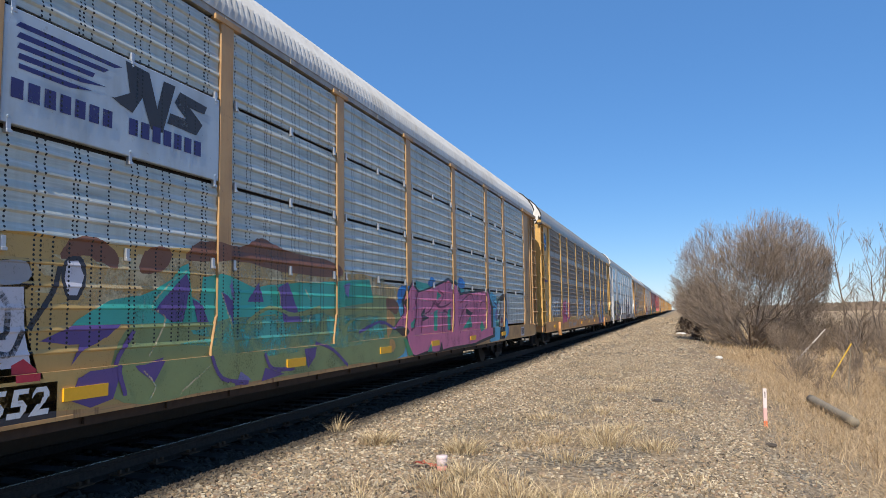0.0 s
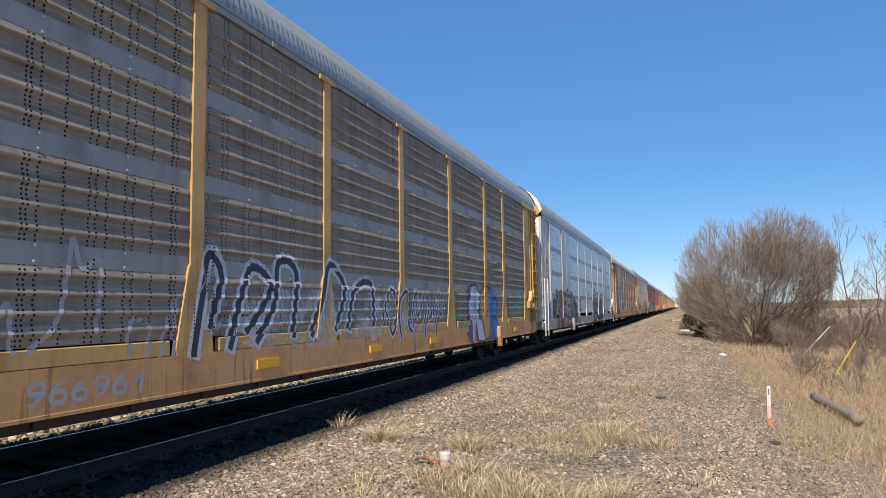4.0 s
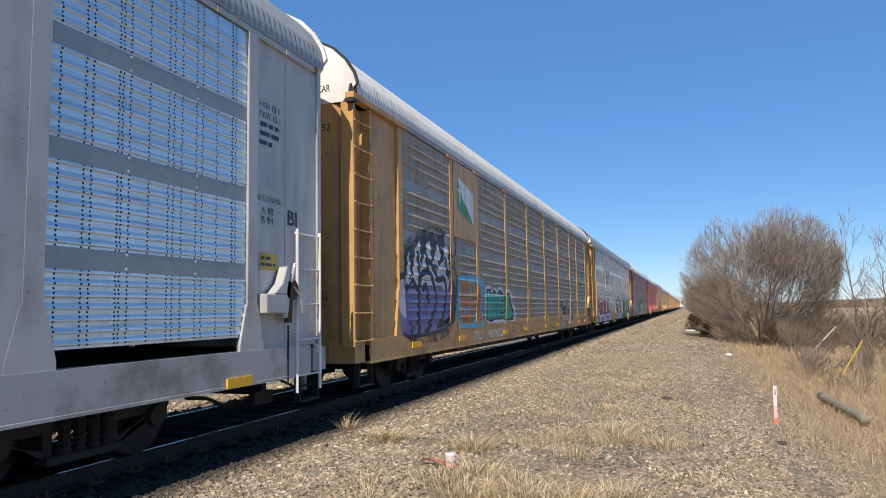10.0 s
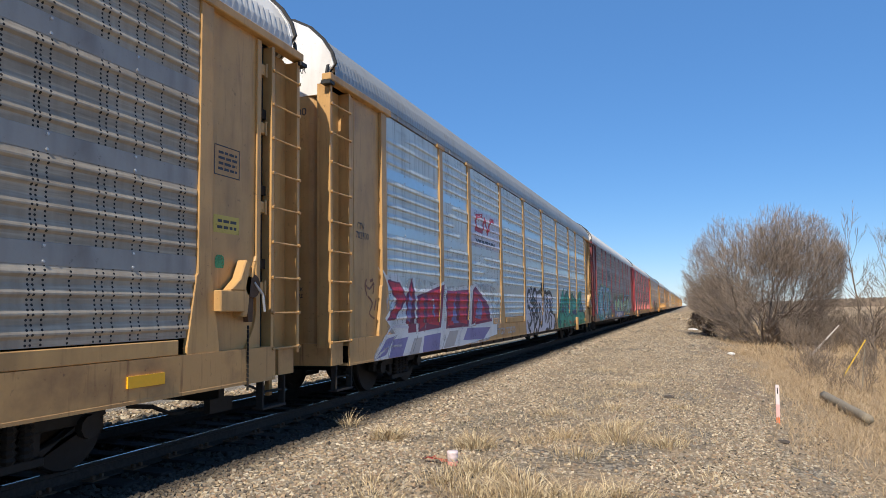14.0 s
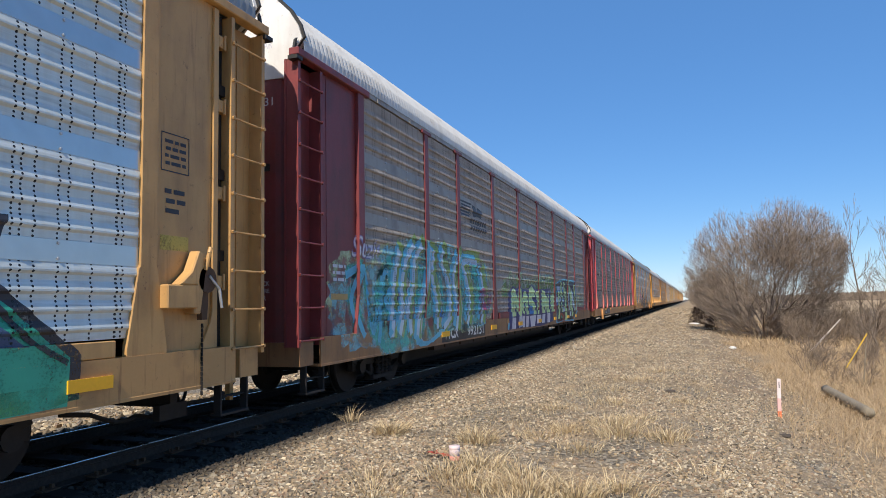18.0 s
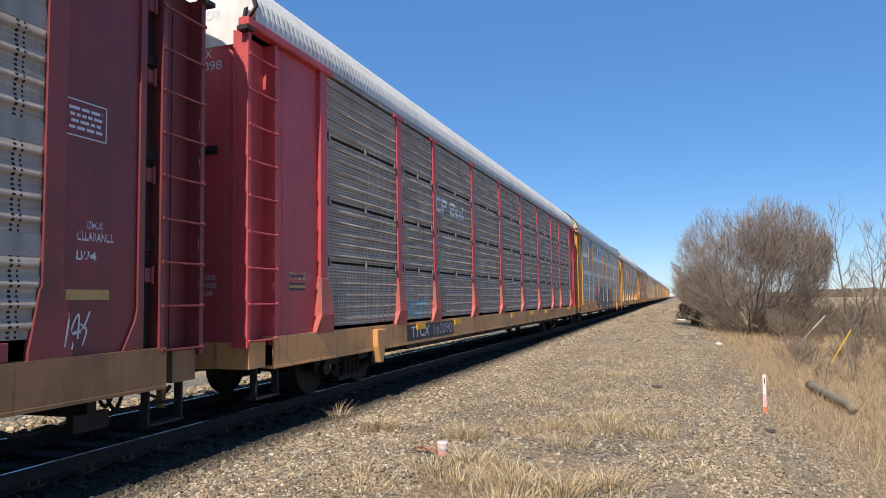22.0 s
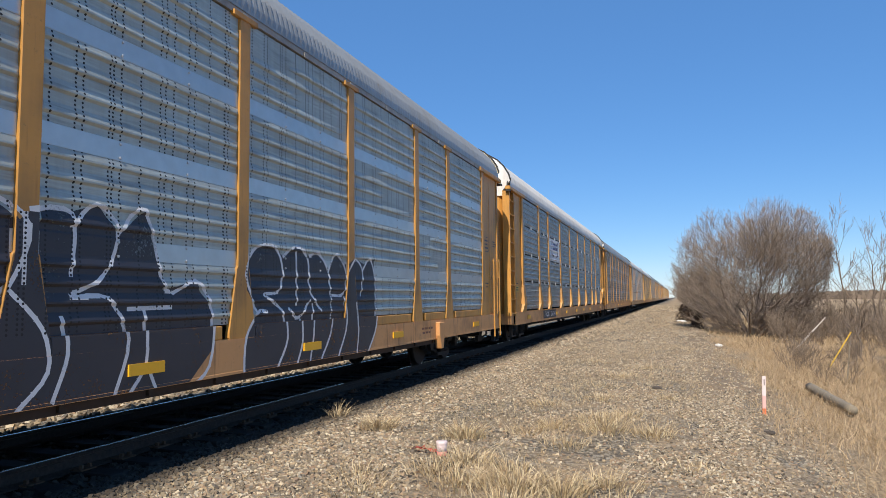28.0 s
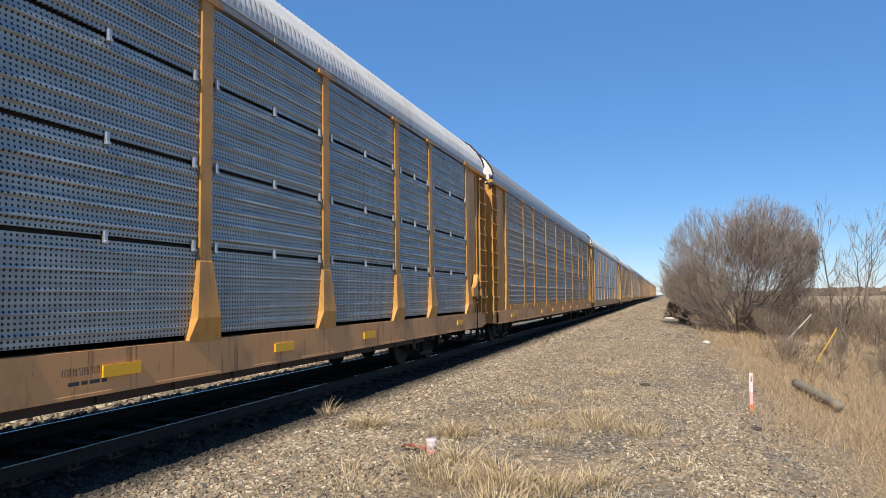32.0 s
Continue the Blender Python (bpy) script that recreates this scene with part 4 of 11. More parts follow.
walk_later = []
S = {
    0: dict(tapes=(-6.07, -2.7, 0.2, 2.75, 5.5, 8.61), belly=0.22, frame="tan", panel="p_galv", style="rows", roof="roof_white", cap="white", flare=0.42, zf=1.45, pw=0.23, dy=-0.26, label="yellow-framed car carrier with grey ribbed screens and multicoloured graffiti"),
    1: dict(flare=0.58, zf=1.95, tapes=(-11.2, -2.9, 0.2, 3.0, 10.3), capz=4.81, band="band_dark", frame="yellow", panel="p_sooty", style="solid", roof="roof_grey", brake=True, cap="white", dy=-0.03, label="yellow-framed car carrier with grimy dark screens and pink and white tags"),
    2: dict(tapes=(-12.3, -3.41, 3.36, 6.39, 11.6), tapez=0.69, rise=1.1, capz=4.6, band="band_grey", frame="silver", panel="p_bright", style="fine", roof="roof_grey", cap="yellow", pw=0.19, flare=0.46, zf=1.55, sill="silver", endwall="silver", rail="silver", brake=True, ladder="white", label="silver-painted car carrier with shiny screens and black graffiti", dy=0.09),
    3: dict(tapes=(-11.2, -8.44, -4.56, -2.0, 1.33, 3.58, 6.46, 9.0, 11.04), capz=4.87, band="band_dark", frame="orange", panel="p_dark", style="solid", roof="roof_white", brake=True, cap="white", label="orange-yellow car carrier with dark screens and a green flag panel", dy=-0.04),
    4: dict(tapes=(11.2,), band="band_pale", frame="orange", panel="p_blue", style="solid", roof="roof_grey", brake=True, cap="white", dy=-0.09, label="yellow-framed car carrier with pale shiny screens and green graffiti"),
    5: dict(flare=0.42, zf=1.6, tapes=(-8.14, -4.47, -1.56, 1.19, 3.94, 6.78, 8.79), capz=4.64, belly=0.22, band="band_dark", frame="maroon", panel="p_brown", style="solid", roof="roof_white", cap="white", sill="brown_sill", dy=-0.21, label="maroon car carrier with brown grimy screens and blue-green graffiti"),
    6: dict(tapes=(-8.04, -5.68, -0.19, 2.7, 5.41, 11.0), tapez=0.94, flare=0.52, zf=1.8, boot=True, frame="red", panel="p_dense", style="rows", roof="roof_white", cap="white", sill="yellow", dy=-0.30, label="red-framed car carrier with perforated dark screens and yellow sill"),
    7: dict(tapes=(-11.0, -6.2, -3.2, -0.12, 2.97, 6.0, 11.0), band="band_light", frame="gold", panel="p_steel", style="solid", roof="roof_grey", cap="cream", endwall="cream", short_rear=True, dy=-0.21, label="yellow-framed car carrier with grey-blue screens and black bubble graffiti"),
    8: dict(rise=1.13, frame="gold", panel="p_dense_galv", style="rows", roof="roof_white", cap="white", flare=0.56, brake=True, zf=1.9, boot=True, dy=0.08, label="yellow-framed car carrier with finely perforated grey screens"),
    9: dict(band="band_dark", frame="gold", panel="p_dark", style="solid", roof="roof_grey", cap="white", label="yellow-framed car carrier with dark ribbed screens", dy=0.0),
}
CARS = {}
for i in range(-1, 10):
    CARS[i] = build_car(i, S[max(i, 0)])
MORE = ("tan p_steel solid roof_grey", "yellow p_dark solid roof_white", "tan p_galv rows roof_white", "gold p_dark solid roof_grey", "gold p_steel solid roof_white", "orange p_dark solid roof_grey")
for i in range(10, 21):
    a, b, c, d = MORE[(i * 5) % 6].split()
    build_car(i, dict(frame=a, panel=b, style=c, roof=d, cap="white", dy=0.0, label="%s car carrier with ribbed steel screens" % {"orange": "orange", "tan": "faded tan-framed"}.get(a, "yellow-framed")), False)


# ---- paint on the wagons: lettering, panels, graffiti ----
def spray(name, col, rough=0.5):
    key = "spray_" + name
    if key not in M:
        N = Nodes(name.replace(" ", "_") + "_spray_paint")
        co = N.coord()
        f, g = N.noise(co, 2.2, 5), N.noise(co, 40, 3)
        c = N.mix(f, tuple(v * 0.72 for v in col), tuple(min(1, v * 1.2) for v in col))
        c = N.mix(N.math("MULTIPLY", g, 0.3), c, tuple(v * 0.6 for v in col))
        if name.startswith("haze"):
            a = N.ramp(N.math("ADD", N.math("MULTIPLY", N.noise(co, 3.0, 3), 0.75), N.math("MULTIPLY", g, 0.25)), [(0.42, (0.02, 0.02, 0.02)), (0.62, (0.75, 0.75, 0.75))])
        else:
            a = N.ramp(N.math("ADD", N.math("MULTIPLY", f, 0.5), N.math("MULTIPLY", g, 0.5)), [(0.30, (0.35, 0.35, 0.35)), (0.46, (0.97, 0.97, 0.97))])
        sep = N.n("SeparateXYZ")
        N.l(co, sep.inputs[0])

        def off(v, period, shift):
            q = N.math("FRACT", N.math("ADD", N.math("DIVIDE", v, period), shift))
            return N.math("ABSOLUTE", N.math("MULTIPLY", N.math("SUBTRACT", q, 0.5), period))

        # near-black dots repeat the dark inside of the screens' punched holes over the paint
        dy = N.math("MINIMUM", off(sep.outputs[1], 0.335, 0.13), N.math("MINIMUM", off(sep.outputs[1], 0.505, 0.4), off(sep.outputs[1], 0.83, 0.21)))
        dz = off(sep.outputs[2], 0.040, 0.0)
        hole = N.math("LESS_THAN", N.math("ADD", N.math("MULTIPLY", dy, dy), N.math("MULTIPLY", dz, dz)), 0.0112 ** 2)
        hole = N.math("MULTIPLY", hole, N.math("GREATER_THAN", sep.outputs[2], 1.2))
        hole = N.math("MULTIPLY", hole, N.math("LESS_THAN", N.math("ABSOLUTE", sep.outputs[1]), 11.7))
        c = N.mix(hole, c, (0.004, 0.004, 0.004))
        N.l(a, N.b.inputs["Alpha"])
        M[key] = N.done(c, rough)
    return key


HUES = dict(haze_lime=(0.70, 0.88, 0.52), haze_sky=(0.28, 0.66, 0.80), haze_pink=(0.7, 0.1, 0.3), haze_white=(0.7, 0.7, 0.7), haze_dark=(0.05, 0.05, 0.06), haze_teal=(0.10, 0.58, 0.50), haze_green=(0.08, 0.36, 0.16), slate=(0.06, 0.10, 0.20), emblem=(0.03, 0.10, 0.11), teal=(0.04, 0.40, 0.27), green=(0.05, 0.33, 0.13), olive=(0.27, 0.33, 0.13), lime=(0.60, 0.82, 0.38), tan=(0.55, 0.36, 0.12), orange_tan=(0.62, 0.34, 0.11), haze_cream=(0.80, 0.68, 0.42), leaf=(0.26, 0.40, 0.10), haze_leaf=(0.22, 0.36, 0.10), turquoise=(0.02, 0.42, 0.50), brown=(0.22, 0.09, 0.05), purple=(0.12, 0.07, 0.26), violet=(0.22, 0.2, 0.42), navy=(0.03, 0.03, 0.16), blue=(0.02, 0.22, 0.6), sky=(0.13, 0.50, 0.70), pale=(0.55, 0.70, 0.84), pink=(0.74, 0.19, 0.34), hot=(0.75, 0.08, 0.25), wine=(0.20, 0.02, 0.08), red=(0.55, 0.03, 0.06), orange=(0.65, 0.22, 0.06), gold=(0.62, 0.47, 0.09), black=(0.015, 0.015, 0.02), coal=(0.035, 0.035, 0.045), grey=(0.35, 0.35, 0.37), lilac=(0.66, 0.65, 0.72), white=(0.78, 0.78, 0.78), faded=(0.45, 0.42, 0.41), mint=(0.06, 0.48, 0.38), rust=(0.42, 0.10, 0.05), sign=(0.42, 0.52, 0.64))


def text_segments(text, grow=0.0, shear=0.0):
    """Outline of a word in Blender's own font, as line pieces."""
    cu = bpy.data.curves.new("word", "FONT")
    cu.body, cu.offset, cu.shear, cu.resolution_u = text, grow, shear, 3
    cu.fill_mode = "BOTH"
    ob = bpy.data.objects.new("word", cu)
    scene.collection.objects.link(ob)
    me = ob.to_mesh()
    bm = bmesh.new()
    bm.from_mesh(me)
    bmesh.ops.remove_doubles(bm, verts=bm.verts[:], dist=1e-5)
    segs = [((e.verts[0].co.x, e.verts[0].co.y), (e.verts[1].co.x, e.verts[1].co.y)) for e in bm.edges if len(e.link_faces) == 1]
    bm.free()
    ob.to_mesh_clear()
    bpy.data.objects.remove(ob)
    bpy.data.curves.remove(cu)
    return segs


def bounds(segs):
    xs = [p[0] for s in segs for p in s]
    ys = [p[1] for s in segs for p in s]
    return min(xs), max(xs), min(ys), max(ys)


def fit_to(segs, y0, y1, z0, z1, ref=None):
    a, b, c, d = ref or bounds(segs)
    k, m = (y1 - y0) / (b - a), (z1 - z0) / (d - c)
    return [tuple((y0 + (p[0] - a) * k, z0 + (p[1] - c) * m) for p in s) for s in segs]


def poly(pts):
    return [(pts[i], pts[(i + 1) % len(pts)]) for i in range(len(pts))]


def rect(y0, y1, z0, z1):
    return poly([(y0, z0), (y1, z0), (y1, z1), (y0, z1)])


def wave(segs, amp, freq, phase=0.0):
    """Gives letters a hand-drawn sway."""
    return [tuple((y + amp * math.sin(freq * z + phase), z + amp * 0.7 * math.sin(freq * 0.8 * y + phase * 2)) for y, z in s) for s in segs]


def blob(y0, y1, z0, z1, rng, n=26, rough=0.16):
    """A closed, uneven outline that fills a rectangle."""
    cy, cz, ry, rz = (y0 + y1) / 2, (z0 + z1) / 2, (y1 - y0) / 2, (z1 - z0) / 2
    pts = []
    for k in range(n):
        a = 2 * math.pi * k / n
        ca, sa = math.cos(a), math.sin(a)
        r = 1 / (abs(ca) ** 3.5 + abs(sa) ** 3.5) ** (1 / 3.5)
        r *= 1 - rng.random() * rough
        pts.append((cy + ry * r * ca, cz + rz * r * sa))
    return poly(pts)


def stroke(pts, w):
    """A hand-drawn line as a row of four-cornered pieces."""
    out = []
    for (a, b), (c, d) in zip(pts, pts[1:]):
        dx, dz = c - a, d - b
        n = math.hypot(dx, dz) or 1
        ox, oz = -dz / n * w / 2, dx / n * w / 2
        ex, ez = dx / n * w * 0.3, dz / n * w * 0.3
        out.append(poly([(a + ox - ex, b + oz - ez), (a - ox - ex, b - oz - ez), (c - ox + ex, d - oz + ez), (c + ox + ex, d + oz + ez)]))
    return out


class Skin:
    """Lays painted shapes on a wagon's side, following its folds, posts and sill."""

    def __init__(self, i, name, label):
        self.i, self.spec, self.name, self.label = i, S[i], name, label
        self.v, self.f, self.mat, self.keys, self.layer, self.flat = [], [], [], [], 0, 0.0
        style = self.spec["style"]
        self.solid = style == "solid"
        self.fine = style == "fine"
        self.prof = []
        for r in range(4):
            self.prof.append(rib_profile(style, r))

    def depth(self, z):
        for p in self.prof:
            if p[0][0] - 0.03 <= z <= p[-1][0] + 0.03:
                for (a, da), (b, db) in zip(p, p[1:]):
                    if a <= z <= b:
                        return da + (db - da) * (z - a) / max(b - a, 1e-6)
        return 0.0

    def regions(self, z):
        """Stretches along the wagon at height z: y from, y to, and how they are faced."""
        if z < 0.655:
            return [(-13.3, 13.3, "lip")]
        if z < 1.03:
            return [(-13.3, 13.3, "sill")]
        out = []
        w, fl, zf = self.spec.get("pw", 0.2) / 2, self.spec.get("flare", 0.5) / 2, self.spec.get("zf", 1.85)
        pw = lambda z_: w if z_ >= zf else (fl if z_ < 1.1 else fl + (w - fl) * (z_ - 1.1) / (zf - 1.1))
        h = pw(z)
        for p in POSTS:
            out.append((p - h, p + h, "post"))
        for b, (y0, y1) in enumerate(BAYS):
            a, c = y0 + h, y1 - h
            if self.fine and b in (1, 7):
                out.append((a, c, "flat"))
            elif self.solid and z < 1.19:
                out.append((a, c, "kick"))
            else:
                e0, e1 = y0 + 0.13, y1 - 0.13
                out += [(min(a, e0), e0, "edge"), (max(a, e0), min(c, e1), "fold"), (e1, max(c, e1), "edge")]
                out = [(max(u, a) if k == "edge" else u, min(v, c) if k == "edge" else v, k) if k == "edge" and u > y0 - 0.01 and v < y1 + 0.01 else (u, v, k) for u, v, k in out]
        silver = self.spec["frame"] == "silver"
        out += [(11.93, 13.40 if silver or self.spec.get("short_rear") else 13.12, "end"), (-13.40 if silver else -13.12, -11.93, "end")]
        return out

    def x_of(self, kind, z):
        if self.flat:
            return self.flat + 0.0004 * self.layer
        base = {"lip": SILLX + 0.005, "sill": SILLX + 0.002, "post": POSTX + 0.002, "flat": FACE + 0.037, "kick": FACE + 0.042, "edge": FACE + 0.006, "end": 1.478}.get(kind)
        if base is None:
            base = FACE + 0.003 + self.depth(z)
            if self.spec.get("band") and any(q - 0.2 < z < q + 0.01 for q in ROWS[1:4]):
                base = max(base, FACE + 0.009)
        return base + 0.0004 * self.layer

    def fill(self, segs, hue):
        """Fills a closed outline with a colour."""
        key = spray(hue, HUES[hue])
        if key not in self.keys:
            self.keys.append(key)
        mi = self.keys.index(key)
        a, b, z0, z1 = bounds(segs)
        z0, z1 = max(z0, 0.63), min(z1, 4.87)
        cuts = {z0, z1, 0.655, 1.03, 1.19}
        for p in self.prof:
            cuts |= {q[0] for q in p}
        z = z0
        while z < z1:
            cuts.add(z)
            z += 0.045
        zs = sorted(c for c in cuts if z0 <= c <= z1)
        for za, zb in zip(zs, zs[1:]):
            if zb - za < 1e-4:
                continue
            zm = (za + zb) / 2
            cross = []
            for (y0, w0), (y1, w1) in segs:
                if (w0 <= zm) != (w1 <= zm):
                    lo, hi = min(w0, w1), max(w0, w1)
                    at_ = lambda q: y0 + (y1 - y0) * (min(max(q, lo), hi) - w0) / (w1 - w0)
                    cross.append((at_(zm), at_(za), at_(zb)))
            cross.sort()
            if len(cross) < 2:
                continue
            regs = self.regions(zm)
            for l, r in zip(cross[::2], cross[1::2]):
                for u, v, kind in regs:
                    if v <= l[0] or u >= r[0] or v - u < 1e-3:
                        continue
                    cl = lambda q: min(max(q, u), v)
                    q = (cl(l[1]), cl(r[1]), cl(r[2]), cl(l[2]))
                    if q[1] - q[0] < 1e-4 and q[2] - q[3] < 1e-4:
                        continue
                    xa, xb = self.x_of(kind, za + 1e-4), self.x_of(kind, zb - 1e-4)
                    n = len(self.v)
                    self.v += [(xa, q[0], za), (xa, q[1], za), (xb, q[2], zb), (xb, q[3], zb)]
                    self.f.append((n, n + 1, n + 2, n + 3))
                    self.mat.append(mi)
        self.layer += 1

    def line(self, pts, w, hue):
        for s in stroke(pts, w):
            self.fill(s, hue)
            self.layer -= 0.7
        self.layer += 0.7

    def lines(self, rows, w, hue):
        """Several smooth strokes of one colour in one coat."""
        base = self.layer
        for pts in rows:
            for n, s in enumerate(stroke(smooth_line(pts, 4), w)):
                self.layer = base + 0.25 * (n % 3)
                self.fill(s, hue)
        self.layer = base + 1

    def word(self, text, y0, y1, z0, z1, fill, edge=None, thick=0.05, halo=None, shear=0.0, amp=0.0, seed=0.0, bold=0.0):
        """A lettered word: an outline colour under a fill colour."""
        base = text_segments(text, bold, shear)
        ref = bounds(base)
        for hue, grow in ((halo, bold + thick * 2.2), (edge, bold + thick), (fill, bold)):
            if hue:
                s = fit_to(text_segments(text, grow, shear), y0, y1, z0, z1, ref)
                self.fill(wave(s, amp, 5.0, seed) if amp else s, hue)

    def done(self):
        me = bpy.data.meshes.new(self.name)
        me.from_pydata(self.v, [], self.f)
        for k in self.keys:
            me.materials.append(M[k])
        me.polygons.foreach_set("material_index", self.mat)
        return part(self.name, me, None, CARS[self.i], self.label)


def plate(i, y0, y1, z0, z1, mat, label):
    bm = bevelled(box(bmesh.new(), FACE - 0.01, FACE + 0.034, y0, y1, z0, z1), 0.006)
    for y in (y0 + 0.06, (y0 + y1) / 2, y1 - 0.06):
        for z in (z0 + 0.05, z1 - 0.05):
            rod(bm, (FACE + 0.034, y, z), (FACE + 0.042, y, z), 0.013, 6)
    part("sign_plate", mesh_of("sign_plate", bm, mat), None, CARS[i], label)


def wild(sk, y0, y1, z0, z1, hues, edge, n, seed, shard=0.5):
    """Interlocking letter-like shards within a stretch of the side."""
    rng = random.Random(seed)
    for k in range(n):
        cy = y0 + (y1 - y0) * (k + rng.random()) / n
        cz = z0 + (z1 - z0) * rng.uniform(0.25, 0.75)
        h = (z1 - z0) * rng.uniform(0.3, 0.5)
        w = shard * rng.uniform(0.5, 1.0)
        lean = rng.uniform(-0.3, 0.5)
        kind = rng.random()
        if kind < 0.5:
            pts = [(cy - w + lean * -h, cz - h), (cy - w * 0.3 - lean * h, cz - h), (cy + w * 0.1, cz - h * 0.1), (cy + w * 0.8 + lean * h, cz + h * 0.8), (cy + w * 0.3 + lean * h, cz + h), (cy - w * 0.5 + lean * h * 0.3, cz + h * 0.4)]
        elif kind < 0.8:
            pts = [(cy - w, cz - h * 0.3), (cy, cz + h), (cy + w * 0.6, cz + h * 0.7), (cy + w * 0.2, cz), (cy + w, cz - h * 0.8), (cy + w * 0.2, cz - h)]
        else:
            pts = [(cy + w * math.cos(a) * (0.8 + 0.3 * rng.random()), cz + h * 0.7 * math.sin(a)) for a in [k2 * math.pi / 6 for k2 in range(12)]]
        pts = [(min(max(a, y0), y1), min(max(b, z0), z1)) for a, b in pts]
        big = [(cy + (a - cy) * 1.12, cz + (b - cz) * 1.1) for a, b in pts]
        sk.fill(poly(big), edge)
        sk.fill(poly(pts), rng.choice(hues))


FORMS = (
    ((0, 0), (0.3, 1), (0.5, 0.4), (0.95, 0.9)),
    ((0.1, 0.9), (0.8, 1), (0.35, 0.55), (0.9, 0.05)),
    ((0, 0.3), (0.5, 1), (1, 0.6), (0.6, 0.05), (0.3, 0.5)),
    ((0.2, 0), (0, 0.7), (0.6, 1), (0.7, 0.3), (1, 0.1)),
    ((0, 1), (0.45, 0.15), (1, 0.95), (0.8, 0)),
    ((0.9, 1), (0.1, 0.6), (0.8, 0.4), (0, 0)),
    ((0, 0.1), (0.2, 0.95), (0.75, 0.8), (0.3, 0.5), (1.0, 0.3), (0.5, 0)),
)


def rounded(pts, n=4):
    """A closed outline with its corners drawn round."""
    ring = [pts[-1], *pts, pts[0], pts[1]]
    return smooth_line(ring, n)[n:-n - 1]


def smooth_line(pts, n=4):
    out = []
    for j in range(len(pts) - 1):
        p0, p1, p2, p3 = pts[max(j - 1, 0)], pts[j], pts[j + 1], pts[min(j + 2, len(pts) - 1)]
        for s in range(n):
            t = s / n
            out.append(tuple(0.5 * (2 * b + (c_ - a) * t + (2 * a - 5 * b + 4 * c_ - d) * t * t + (3 * b - a - 3 * c_ + d) * t ** 3) for a, b, c_, d in zip(p0, p1, p2, p3)))
    return out + [pts[-1]]


def scrawl(sk, y0, y1, z0, z1, n, coats, seed, lap=1.15, slope=0.0):
    """Loose letter-like strokes side by side, in one or more coats (colour, width)."""
    rng_ = random.Random(seed)
    w = (y1 - y0) / n
    lines = []
    for j in range(n):
        f = FORMS[rng_.randrange(len(FORMS))]
        a, dz, h = y0 + j * w, rng_.uniform(-0.05, 0.05) * (z1 - z0), (z1 - z0) * (1 - slope * j / n)
        lines.append(smooth_line([(a + p * w * lap + q * 0.12 * w, z0 + dz + q * h) for p, q in f]))
    for hue, width in coats:
        base = sk.layer
        for l in lines:
            sk.line(l, width, hue)
            sk.layer = base + (sk.layer - base) * 0.3
        sk.layer = base + 2


def bars(sk, y0, y1, z0, z1, hue, n):
    """Small print that cannot be read: plain bars, one for each word."""
    cut = random.Random(int(abs(y0 * 100) + z0 * 1000) + n)
    for k in range(n):
        z = z1 - (z1 - z0) * (k + 0.5) / n
        h = (z1 - z0) / n * 0.24
        y = y0 + cut.uniform(0, 0.08) * (y1 - y0)
        while y < y1 - 0.2 * h:
            w = min(y1 - y, h * cut.uniform(2.5, 8.0))
            sk.fill(rect(y, y + w, z - h, z + h), hue)
            sk.layer -= 1
            y += w + h * 1.3
            if cut.random() < 0.12 and y > (y0 + y1) / 2:
                break


def board(sk, y0, y1, z0, z1, hue, n=4, w=0.012):
    """A stencilled data box."""
    for r in (rect(y0, y1, z0, z0 + w), rect(y0, y1, z1 - w, z1), rect(y0, y0 + w, z0, z1), rect(y1 - w, y1, z0, z1)):
        sk.fill(r, hue)
        sk.layer -= 1
    bars(sk, y0 + 0.05, y1 - 0.05, z0 + 0.05, z1 - 0.05, hue, n)


# wagon 0: sky-blue sign, can, green wild letters, pink letters
k = Skin(0, "sign_panel", "pale blue sign with dark stripes and bars")
M["sign_blue"] = paint("pale_blue_sign_paint", (0.46, 0.56, 0.66), (0.25, 0.27, 0.28), 0.5, 0.45)
plate(0, -6.93, -4.33, 2.99, 3.93, "sign_blue", "flat pale blue sign plate")
k.flat = FACE + 0.0365
for j in range(5):
    z = 3.83 - j * 0.085
    k.fill(poly([(-6.80, z), (-5.75 - 0.10 * (j % 3) - 0.06 * j, z - 0.01), (-5.85 - 0.12 * j, z - 0.05), (-6.84 + 0.01 * j, z - 0.045)]), "navy")
k.fill(poly([(-5.72, 3.90), (-5.42, 3.88), (-5.30, 3.55), (-5.22, 3.86), (-5.05, 3.86), (-5.22, 3.32), (-5.38, 3.32), (-5.50, 3.60), (-5.62, 3.42), (-5.88, 3.48), (-5.66, 3.60)]), "coal")
k.fill(poly([(-4.98, 3.82), (-4.55, 3.78), (-4.60, 3.68), (-4.84, 3.70), (-4.62, 3.56), (-4.72, 3.42), (-5.16, 3.44), (-5.12, 3.54), (-4.86, 3.54), (-5.06, 3.68)]), "coal")
for a, b, z in ((-6.86, -5.82, 3.30), (-5.66, -4.60, 3.30)):
    for j in range(7):
        w = (b - a) / 7
        k.fill(rect(a + j * w, a + j * w + w * 0.72, z - 0.10, z + 0.06), "navy")
        k.layer -= 1
k.done()
rng = random.Random(3)
k = Skin(0, "graffiti", "green, purple and tan wild-style graffiti over the lower side")
k.fill(blob(-11.0, 1.55, 0.66, 2.2, rng, 60, 0.10), "tan")
k.fill(blob(-6.6, 1.3, 1.35, 2.16, rng, 60, 0.16), "haze_cream")
